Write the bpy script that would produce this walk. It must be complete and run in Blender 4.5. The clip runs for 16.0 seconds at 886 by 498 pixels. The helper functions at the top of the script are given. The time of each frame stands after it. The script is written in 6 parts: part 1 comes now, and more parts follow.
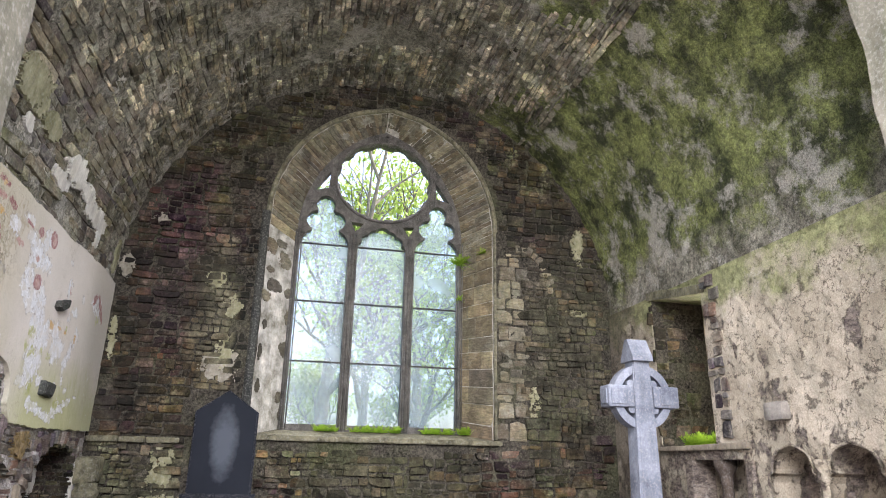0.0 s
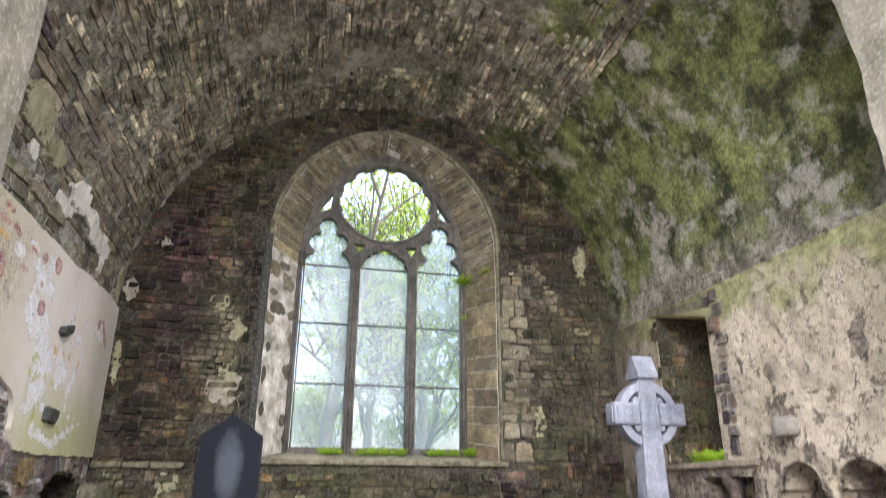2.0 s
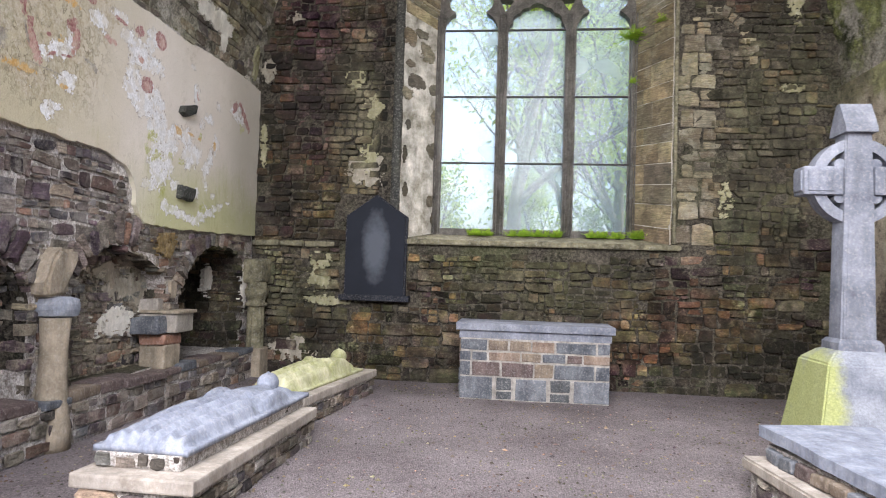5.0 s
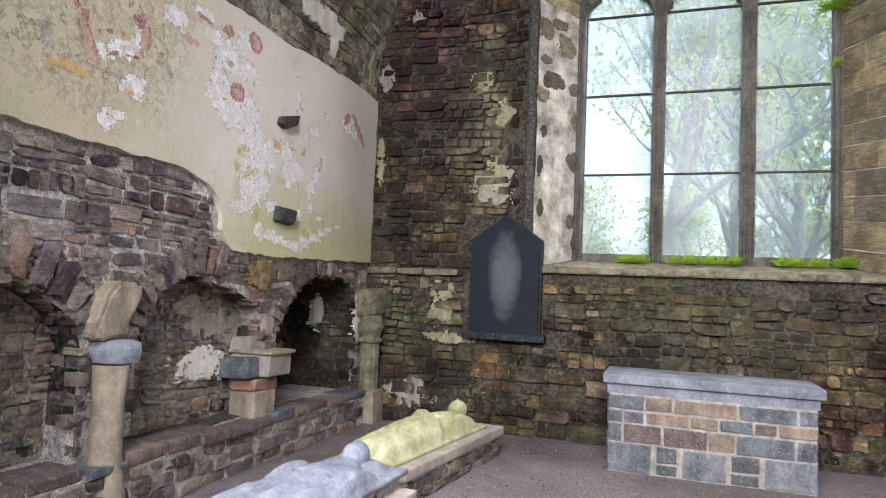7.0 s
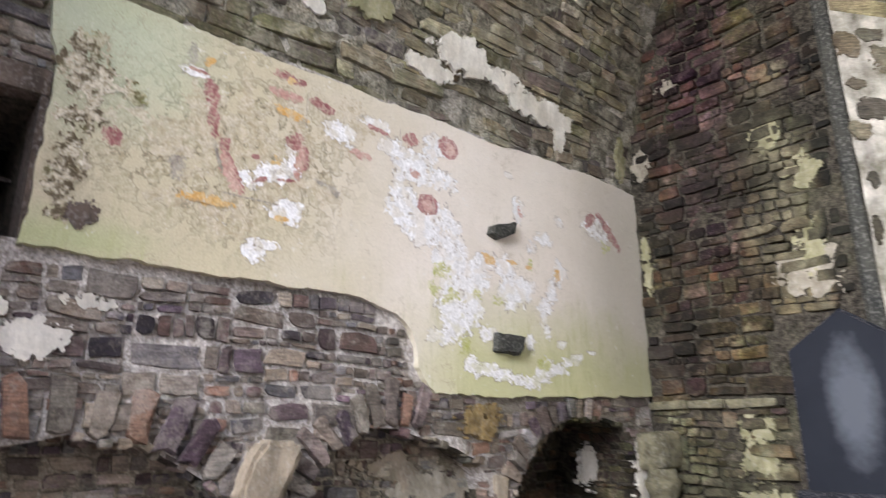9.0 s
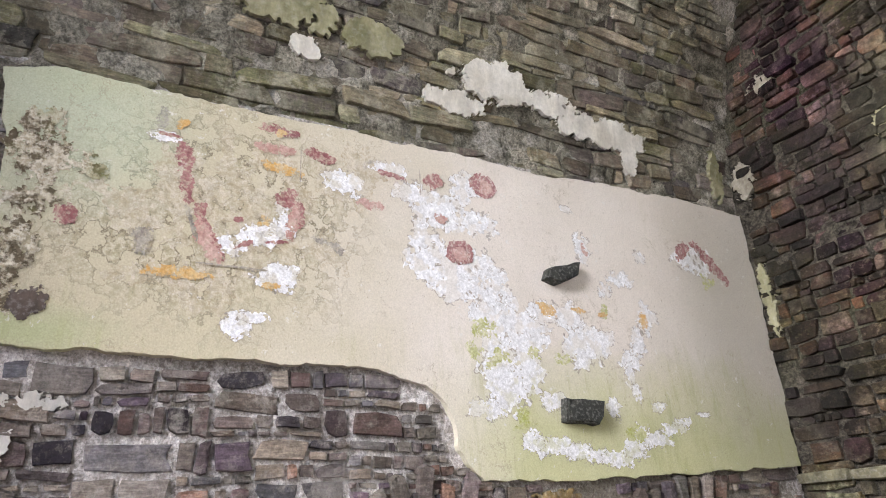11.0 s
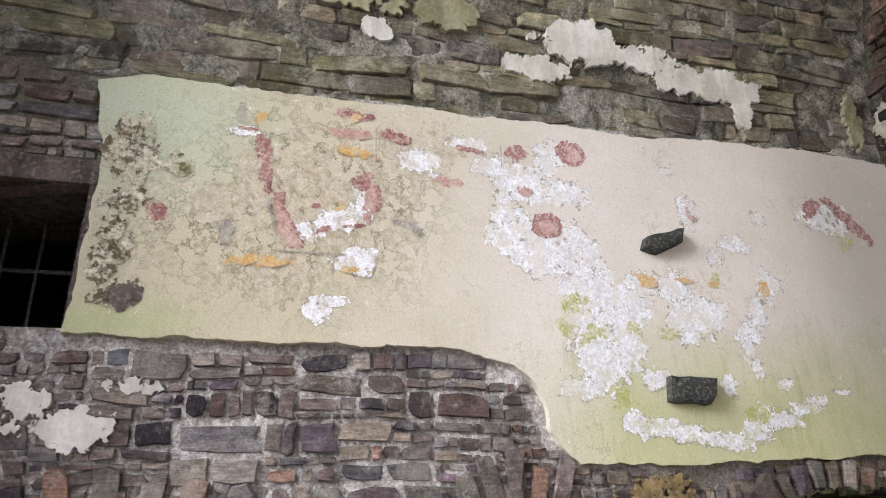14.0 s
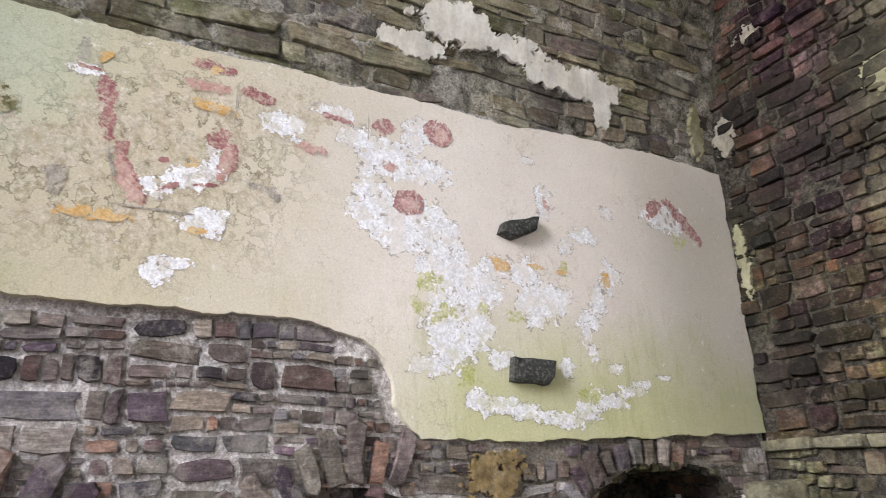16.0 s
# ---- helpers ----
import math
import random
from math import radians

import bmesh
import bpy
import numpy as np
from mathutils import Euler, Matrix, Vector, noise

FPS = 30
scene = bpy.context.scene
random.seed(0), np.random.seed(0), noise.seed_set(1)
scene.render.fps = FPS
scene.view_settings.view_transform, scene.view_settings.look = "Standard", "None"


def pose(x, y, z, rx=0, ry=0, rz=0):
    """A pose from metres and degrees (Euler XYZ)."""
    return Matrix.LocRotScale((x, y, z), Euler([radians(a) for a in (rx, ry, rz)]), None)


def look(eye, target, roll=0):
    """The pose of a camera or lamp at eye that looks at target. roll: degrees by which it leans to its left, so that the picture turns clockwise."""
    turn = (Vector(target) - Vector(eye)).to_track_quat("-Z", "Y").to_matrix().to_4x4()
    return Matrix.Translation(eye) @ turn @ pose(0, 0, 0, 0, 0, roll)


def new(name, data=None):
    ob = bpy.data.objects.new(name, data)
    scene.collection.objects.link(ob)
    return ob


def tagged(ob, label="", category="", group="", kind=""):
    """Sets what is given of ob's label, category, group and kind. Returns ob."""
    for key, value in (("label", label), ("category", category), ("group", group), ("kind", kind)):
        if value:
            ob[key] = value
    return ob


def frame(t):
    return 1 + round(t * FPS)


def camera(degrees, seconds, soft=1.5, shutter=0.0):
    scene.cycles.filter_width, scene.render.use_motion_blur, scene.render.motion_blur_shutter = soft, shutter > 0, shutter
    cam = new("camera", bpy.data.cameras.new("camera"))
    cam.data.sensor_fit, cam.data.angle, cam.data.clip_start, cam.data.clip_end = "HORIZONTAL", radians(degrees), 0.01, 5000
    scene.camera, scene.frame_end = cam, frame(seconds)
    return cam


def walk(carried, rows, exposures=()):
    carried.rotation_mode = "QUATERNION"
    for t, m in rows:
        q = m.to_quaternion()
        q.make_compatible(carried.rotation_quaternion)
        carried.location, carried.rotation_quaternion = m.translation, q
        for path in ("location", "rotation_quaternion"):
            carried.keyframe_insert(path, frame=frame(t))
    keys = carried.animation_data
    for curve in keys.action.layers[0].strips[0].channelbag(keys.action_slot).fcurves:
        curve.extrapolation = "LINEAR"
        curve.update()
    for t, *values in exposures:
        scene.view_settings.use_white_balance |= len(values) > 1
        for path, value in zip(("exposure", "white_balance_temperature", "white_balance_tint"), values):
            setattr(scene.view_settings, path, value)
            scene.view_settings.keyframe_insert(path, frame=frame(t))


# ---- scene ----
cam = camera(68.1, 16.0, 1.0, 0.3)
METRES, EYE, TILT, LEAN, TURN = 6.4, 1.545, 0.0, 0.0, -12.7
ROWS = [
    (0.0, 0.0, 0.0, 0.0, -0.33, 18.4, -1.01),
    (0.5, 0.0001, 0.0015, 0.0006, -0.63, 19.78, -0.91),
    (1.0, -0.0001, 0.0014, 0.0012, -0.63, 21.15, -1.08),
    (1.5, -0.0003, -0.0001, 0.0019, -0.91, 24.17, -1.2),
    (2.0, 0.002, -0.0019, -0.0018, 0.25, 20.15, -0.21),
    (2.5, 0.0098, 0.0048, -0.0046, -0.04, 9.13, 2.61),
    (3.0, 0.0483, 0.0143, -0.0058, 2.48, 8.58, 1.36),
    (3.5, 0.0711, 0.0411, -0.0113, 5.72, 6.15, 1.12),
    (4.0, 0.0932, 0.0906, -0.009, 5.26, 4.92, 0.77),
    (4.5, 0.1227, 0.1399, -0.0084, 9.1, 5.27, -0.55),
    (5.0, 0.1345, 0.2065, -0.0136, 19.33, 2.23, -1.79),
    (5.2, 0.1328, 0.2265, -0.0105, 19.91, 2.06, -2.80),
    (7.3, 0.0551, 0.4614, 0.0102, 34.31, 4.65, -1.60),
    (7.5, 0.0546, 0.4977, 0.0041, 35.91, 5.54, -1.14),
    (8.0, 0.0342, 0.5554, 0.0027, 41.93, 6.61, -1.78),
    (8.5, 0.0093, 0.6119, 0.0096, 49.64, 9.6, -0.25),
    (9.0, 0.0035, 0.6699, 0.0114, 61.62, 15.51, 0.48),
    (9.5, -0.0103, 0.7214, 0.0135, 71.5, 19.06, 3.14),
    (9.7, -0.0271, 0.7294, 0.0156, 70.22, 20.39, 2.20),
    (11.8, -0.0723, 0.8625, 0.0241, 83.35, 22.74, 2.00),
    (12.0, -0.0727, 0.8664, 0.0224, 85.7, 22.79, 1.3),
    (12.5, -0.0715, 0.8701, 0.0226, 88.38, 22.36, 1.17),
    (13.0, -0.0728, 0.8686, 0.0221, 89.11, 21.97, 1.39),
    (13.5, -0.0757, 0.8698, 0.0229, 88.87, 21.41, 1.73),
    (14.0, -0.0758, 0.8728, 0.0226, 87.86, 21.36, 1.63),
    (14.5, -0.0763, 0.8761, 0.0222, 85.76, 21.15, 1.46),
    (15.0, -0.0776, 0.8791, 0.0218, 83.17, 20.57, 1.37),
    (15.5, -0.0797, 0.8818, 0.0215, 79.67, 19.65, 1.41),
    (16.0, -0.0801, 0.8849, 0.0214, 75.84, 19.08, 1.39),
]
walk(cam, [(t, pose(0, 0, EYE, TILT, LEAN, TURN) @ pose(METRES * x, METRES * y, METRES * z, 90 + pitch, roll, yaw)) for t, x, y, z, yaw, pitch, roll in ROWS],
     exposures=[(0.0, 2.4, 6130, 15), (2.5, 2.42, 6270, 15), (5.0, 2.32, 6290, 15), (8.0, 2.42, 6290, 15), (9.5, 2.86, 6250, 15), (12.0, 2.82, 6250, 15), (16.0, 2.78, 6250, 15)])

# ---- world and light ----
world = bpy.data.worlds.new("overcast_sky")
scene.world = world
world.use_nodes = True
wn = world.node_tree.nodes
sky = wn.new("ShaderNodeTexSky")
sky.sky_type = "NISHITA"
sky.sun_disc = False
sky.sun_elevation = radians(48)
sky.sun_rotation = radians(77)
sky.air_density, sky.dust_density, sky.ozone_density = 1.0, 4.0, 1.0
wn["Background"].inputs["Strength"].default_value = 0.15
world.node_tree.links.new(sky.outputs[0], wn["Background"].inputs["Color"])
sun_data = bpy.data.lights.new("sun", "SUN")
sun_data.energy, sun_data.angle, sun_data.color = 1.2, radians(14), (1.0, 0.95, 0.88)
sun = new("sun", sun_data)
sun.matrix_world = look((24, 6, 26), (0, 0, 0))


def sky_lamp(name, at, target, width, height, power):
    """An added fill lamp that stands in for the sky's light at one opening of the place."""
    data = bpy.data.lights.new(name, "AREA")
    data.shape, data.size, data.size_y, data.energy, data.color = "RECTANGLE", width, height, power, (1.0, 0.97, 0.93)
    new(name, data).matrix_world = look(at, target)


sky_lamp("daylight_over_roofless_nave", (0.3, -2.2, 8.6), (1.9, 9.0, 4.4), 8.0, 9.0, 980)
sky_lamp("daylight_above_east_window", (1.27, 14.2, 10.6), (1.8, 7.0, 1.0), 5.0, 4.0, 190)
sky_lamp("daylight_in_south_window", (6.3, 7.6, 2.9), (-2.6, 7.4, 2.9), 0.4, 1.6, 9)

# ---- plan, in metres ----
LEFT, RIGHT, EAST, WEST = -2.62, 5.12, 9.95, 3.5     # inner faces of the chancel
GLASS = 10.45                                        # plane of the window tracery
MID = 1.27                                           # middle of the window and the vault
SPRING, RISE, HALF = 3.95, 3.85, 3.89                # barrel vault


# ---- node helpers ----
class Mat:
    """A small builder round one node material."""

    def __init__(self, name):
        self.m = bpy.data.materials.new(name)
        self.m.use_nodes = True
        self.t = self.m.node_tree
        self.b = self.t.nodes["Principled BSDF"]
        self.co = self.t.nodes.new("ShaderNodeTexCoord").outputs["Object"]

    def node(self, kind, **inputs):
        n = self.t.nodes.new(kind)
        for k, v in inputs.items():
            self.put(n.inputs[k.replace("_", " ")], v)
        return n

    def put(self, socket, v):
        if isinstance(v, bpy.types.NodeSocket):
            self.t.links.new(v, socket)
        elif isinstance(v, (tuple, list)) and len(v) == 3 and socket.type == "RGBA":
            socket.default_value = (*v, 1)
        else:
            socket.default_value = v

    def noise(self, scale, detail=4.0, rough=0.6, warp=0.0, co=None):
        n = self.node("ShaderNodeTexNoise", Scale=scale, Detail=detail, Roughness=rough, Distortion=warp)
        self.put(n.inputs["Vector"], self.co if co is None else co)
        return n.outputs["Fac"]

    def voronoi(self, scale, feature="F1", co=None, out="Distance"):
        n = self.node("ShaderNodeTexVoronoi", Scale=scale)
        n.feature = feature
        self.put(n.inputs["Vector"], self.co if co is None else co)
        return n.outputs[out]

    def stretch(self, sx, sy, sz):
        n = self.node("ShaderNodeMapping")
        n.inputs["Scale"].default_value = (sx, sy, sz)
        self.put(n.inputs["Vector"], self.co)
        return n.outputs[0]

    def ramp(self, fac, *stops, step=False):
        n = self.node("ShaderNodeValToRGB", Fac=fac)
        e = n.color_ramp.elements
        n.color_ramp.interpolation = "CONSTANT" if step else "LINEAR"
        while len(e) < len(stops):
            e.new(0.5)
        for el, (p, c) in zip(e, stops):
            el.position = p
            el.color = (*c, 1) if isinstance(c, tuple) else (c, c, c, 1)
        return n.outputs["Color"]

    def mix(self, fac, a, b, mode="MIX"):
        n = self.t.nodes.new("ShaderNodeMix")
        n.data_type, n.blend_type = "RGBA", mode
        self.put(n.inputs[0], fac)
        self.put(n.inputs[6], a)
        self.put(n.inputs[7], b)
        return n.outputs[2]

    def math(self, op, a, b=0.0, c=0.0):
        n = self.t.nodes.new("ShaderNodeMath")
        n.operation = op
        for s, v in zip(n.inputs, (a, b, c)):
            self.put(s, v)
        return n.outputs[0]

    def axis(self, which):
        n = self.node("ShaderNodeSeparateXYZ")
        self.put(n.inputs[0], self.co)
        return n.outputs[which]

    def span(self, v, lo, hi):
        """0 below lo, 1 above hi (or the other way round)."""
        n = self.node("ShaderNodeMapRange", Value=v)
        n.inputs["From Min"].default_value, n.inputs["From Max"].default_value = lo, hi
        return n.outputs[0]

    def bump(self, height, strength=0.5, distance=0.01, under=None):
        n = self.node("ShaderNodeBump", Strength=strength, Distance=distance, Height=height)
        if under is not None:
            self.put(n.inputs["Normal"], under)
        self.put(self.b.inputs["Normal"], n.outputs[0])
        return n.outputs[0]

    def lines(self, scale, width=0.012, level=0.5, detail=8, rough=0.62, co=None):
        """Thin ragged lines, like the lifted edges of flakes."""
        off = self.math("ABSOLUTE", self.math("SUBTRACT", self.noise(scale, detail, rough, co=co), level))
        return self.span(off, width, width * 0.3)

    def zone(self, co, where, size, ragged=0.6, scale=1.6, soft=0.18):
        """1 inside an ellipsoid with a ragged soft rim, 0 outside."""
        n = self.node("ShaderNodeVectorMath")
        n.operation = "SUBTRACT"
        self.put(n.inputs[0], co)
        n.inputs[1].default_value = where
        d = self.node("ShaderNodeVectorMath")
        d.operation = "DIVIDE"
        self.put(d.inputs[0], n.outputs[0])
        d.inputs[1].default_value = size
        r = self.node("ShaderNodeVectorMath")
        r.operation = "LENGTH"
        self.put(r.inputs[0], d.outputs[0])
        far = self.math("ADD", r.outputs["Value"], self.math("MULTIPLY", self.math("SUBTRACT", self.noise(scale, 7, 0.68, co=co), 0.5), ragged * 4))
        return self.span(far, 1.0 + soft, 1.0 - soft)

    def grit(self, colour, scale=85.0, low=0.5, high=1.55, co=None):
        """Fine speckle: the colour made darker and lighter grain by grain."""
        g = self.ramp(self.span(self.noise(scale, 4, 0.75, co=co), 0.3, 0.7), (0.0, low), (1.0, high))
        return self.mix(1.0, colour, g, "MULTIPLY")

    def done(self, colour, rough=0.9, spec=0.3, metal=0.0):
        self.put(self.b.inputs["Base Color"], colour)
        self.put(self.b.inputs["Roughness"], rough)
        self.b.inputs["Specular IOR Level"].default_value = spec
        self.b.inputs["Metallic"].default_value = metal
        return self.m


EARTH = [(0.0, (0.09, 0.075, 0.055)), (0.12, (0.2, 0.165, 0.12)), (0.24, (0.13, 0.115, 0.085)), (0.36, (0.26, 0.225, 0.165)),
         (0.5, (0.17, 0.155, 0.125)), (0.64, (0.1, 0.09, 0.08)), (0.78, (0.22, 0.17, 0.115)), (0.92, (0.3, 0.265, 0.2))]
# Brown and purple stone, darkened also for the weak light on the east wall.
DARK_BASE = [(0.0, (0.019, 0.015, 0.014)), (0.1, (0.072, 0.050, 0.035)), (0.2, (0.036, 0.020, 0.032)), (0.3, (0.108, 0.086, 0.061)), (0.4, (0.023, 0.024, 0.019)),
        (0.5, (0.058, 0.033, 0.048)), (0.6, (0.011, 0.011, 0.011)), (0.7, (0.085, 0.062, 0.036)), (0.8, (0.115, 0.066, 0.042)), (0.9, (0.029, 0.024, 0.021)), (1.0, (0.094, 0.086, 0.065))]
DARK = [(p, tuple(v * (1.85 if sum(c) > 0.16 else 0.85) for v in c)) for p, c in DARK_BASE]
PALE = [(0.0, (0.130, 0.111, 0.111)), (0.12, (0.312, 0.260, 0.221)), (0.24, (0.072, 0.049, 0.078)), (0.36, (0.377, 0.332, 0.293)), (0.48, (0.221, 0.215, 0.221)),
        (0.6, (0.065, 0.058, 0.075)), (0.72, (0.260, 0.208, 0.169)), (0.84, (0.340, 0.225, 0.170)), (0.93, (0.169, 0.124, 0.143)), (1.0, (0.416, 0.377, 0.332))]
GREENS = (0.11, 0.13, 0.045)


def stone_material(name, palette, per="object", moss=0.35, lime=0.0, smear=0.0, hue=0.85, damp=0.74, film=((0.045, 0.04, 0.03), (0.24, 0.215, 0.16)), zones=(), spread=(0.5, 1.5), blotch=0.0):
    """Rubble stone: a tone of its own for each stone, bedding grain, lichen and lime stains."""
    m = Mat(name)
    if per == "object":
        info = m.node("ShaderNodeObjectInfo")
        pick, shift = info.outputs["Random"], info.outputs["Location"]
        place = m.node("ShaderNodeNewGeometry").outputs["Position"]
    else:
        geo = m.node("ShaderNodeNewGeometry")
        pick, place = geo.outputs["Random Per Island"], geo.outputs["Position"]
    base = m.ramp(pick, *palette)
    base = m.mix(1.0, base, m.ramp(m.math("FRACT", m.math("MULTIPLY", pick, 37.7)), (0.0, spread[0]), (1.0, spread[1])), "MULTIPLY")
    base = m.mix(m.span(m.noise(8, 6, 0.72, co=place), 0.34, 0.62), m.mix(0.45, base, (0.03, 0.026, 0.024)), base)
    base = m.mix(m.span(m.noise(30, 6, 0.75, co=place), 0.54, 0.68), base, m.mix(0.4, base, (0.42, 0.38, 0.31)))
    if moss:
        patch = m.math("MULTIPLY", m.span(m.noise(1.1, 5, 0.6, co=place), 0.5, 0.68), m.span(m.noise(22, 4, co=place), 0.35, 0.6))
        base = m.mix(m.math("MULTIPLY", patch, moss), base, GREENS)
    if lime:
        patch = m.math("MULTIPLY", m.span(m.noise(1.9, 6, 0.7, co=place), 0.55, 0.62), m.span(m.noise(14, 5, 0.7, co=place), 0.42, 0.55))
        base = m.mix(m.math("MULTIPLY", patch, lime), base, (0.55, 0.52, 0.45))
    bed = m.node("ShaderNodeMapping")
    bed.inputs["Scale"].default_value = (1.0, 1.0, 7.0)
    m.put(bed.inputs["Vector"], place)
    grain = m.noise(9, 6, 0.7, co=bed.outputs[0])
    base = m.mix(m.span(grain, 0.42, 0.6), m.mix(0.45, base, (0.03, 0.026, 0.024)), base)
    tint = m.ramp(m.span(m.noise(0.7, 6, 0.68, co=place), 0.33, 0.67), (0.0, (0.75, 0.5, 0.72)), (0.3, (1.0, 0.88, 0.85)), (0.48, (1.15, 1.08, 0.82)), (0.66, (0.72, 0.9, 0.5)), (1.0, (1.55, 1.15, 0.8)))
    base = m.mix(hue, base, tint, "MULTIPLY")
    if smear:
        over = m.math("MULTIPLY", m.span(m.noise(3.1, 8, 0.74, co=place), 0.5, 0.56), smear)
        base = m.mix(over, base, m.mix(m.span(m.noise(9, 6, 0.7, co=place), 0.3, 0.7), *film))
    for centre, size, colour, amount, mode in zones:
        base = m.mix(m.math("MULTIPLY", m.zone(place, centre, size), amount), base, colour, mode)
    if blotch:
        dirt = m.ramp(m.span(m.noise(2.6, 9, 0.76, co=place), 0.36, 0.64), (0.0, 0.16), (0.45, 0.75), (1.0, 1.75))
        base = m.mix(blotch, base, m.mix(1.0, base, dirt, "MULTIPLY"))
    wet = m.span(m.noise(0.75, 6, 0.7, co=place), 0.42, 0.6)
    base = m.mix(m.math("MULTIPLY", wet, damp), base, m.mix(0.85, base, (0.02, 0.019, 0.016)))
    base = m.grit(base, 75, 0.72, 1.28, place)
    n = m.bump(m.noise(60, 6, 0.75, co=place), 0.9, 0.01)
    m.bump(m.noise(14, 5, 0.65, co=place), 0.9, 0.03, n)
    return m.done(base, 0.92, 0.15)


def mortar_material(name, tone, dark, moss=0.3, zones=()):
    m = Mat(name)
    c = m.mix(m.span(m.noise(2.2, 6, 0.65), 0.35, 0.68), dark, tone)
    c = m.mix(m.span(m.noise(24, 6, 0.75), 0.42, 0.62), m.mix(0.5, c, tuple(v * 0.3 for v in dark)), m.mix(0.4, c, tuple(min(0.8, v * 1.7) for v in tone)))
    c = m.mix(m.math("MULTIPLY", m.span(m.noise(0.9, 5, 0.6), 0.5, 0.7), moss), c, GREENS)
    for centre, size, colour, amount in zones:
        c = m.mix(m.math("MULTIPLY", m.zone(m.co, centre, size), amount), c, colour)
    c = m.grit(c, 70)
    n = m.bump(m.noise(60, 6, 0.75), 0.9, 0.012)
    m.bump(m.noise(12, 5, 0.7, 0.4), 0.8, 0.04, n)
    return m.done(c, 0.95, 0.2)


def roughcast_material():
    """Old lime render of the south wall: buff, eaten down to the stone in patches, mossy towards the vault."""
    m = Mat("old_lime_render")
    buff = m.mix(m.span(m.noise(1.3, 6, 0.65), 0.35, 0.65), (0.34, 0.29, 0.215), (0.56, 0.49, 0.385))
    pits = m.span(m.noise(8, 8, 0.75), 0.3, 0.42)
    buff = m.mix(pits, m.mix(0.7, buff, (0.1, 0.085, 0.075)), buff)
    bare = m.math("MULTIPLY", m.math("SUBTRACT", m.span(m.axis(2), 2.4, 0.4), 0.4), 0.13)
    worn = m.span(m.math("ADD", m.noise(2.1, 9, 0.7, co=m.stretch(1, 1, 0.75)), bare), 0.52, 0.56)
    rubble = m.mix(m.span(m.noise(9, 7, 0.78, co=m.stretch(1, 1, 2.4)), 0.4, 0.6), (0.075, 0.06, 0.055), (0.3, 0.25, 0.205))
    scab = m.span(m.noise(5.5, 8, 0.72), 0.385, 0.415)
    buff = m.mix(scab, m.mix(0.72, buff, (0.09, 0.07, 0.058)), buff)
    grey = m.span(m.noise(1.05, 8, 0.7), 0.5, 0.6)
    buff = m.mix(m.math("MULTIPLY", grey, 0.55), buff, m.mix(m.span(m.noise(11, 7, 0.75), 0.35, 0.65), (0.16, 0.145, 0.11), (0.4, 0.365, 0.28)))
    buff = m.mix(m.math("MULTIPLY", m.lines(3.2, 0.011), 0.75), buff, (0.07, 0.058, 0.045))
    c = m.mix(worn, buff, rubble)
    high = m.math("ADD", m.span(m.axis(2), 2.9, 4.3), m.math("MULTIPLY", m.math("SUBTRACT", m.noise(1.2, 8, 0.7), 0.5), 2.2))
    c = m.mix(m.math("MULTIPLY", m.span(high, 0.4, 0.7), 0.85), c, m.mix(m.span(m.noise(9, 7, 0.75), 0.35, 0.65), (0.1, 0.115, 0.045), (0.38, 0.39, 0.18)))
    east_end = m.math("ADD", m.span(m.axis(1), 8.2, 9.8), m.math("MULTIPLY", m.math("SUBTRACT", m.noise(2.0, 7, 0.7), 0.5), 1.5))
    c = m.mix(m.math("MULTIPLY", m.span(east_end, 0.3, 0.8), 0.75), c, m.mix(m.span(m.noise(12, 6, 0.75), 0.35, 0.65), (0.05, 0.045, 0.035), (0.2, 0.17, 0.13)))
    c = m.mix(m.math("MULTIPLY", m.span(m.noise(2.3, 9, 0.78), 0.6, 0.64), 0.5), c, (0.5, 0.45, 0.38))
    c = m.grit(c, 60, 0.65, 1.4)
    n = m.bump(m.noise(70, 6, 0.7), 0.6, 0.006)
    n = m.bump(m.noise(7, 6, 0.65), 0.5, 0.03, n)
    n = m.bump(scab, 0.7, 0.02, m.bump(pits, 0.3, 0.01, n))
    m.bump(worn, 0.8, -0.03, n)
    return m.done(c, 0.95, 0.2)


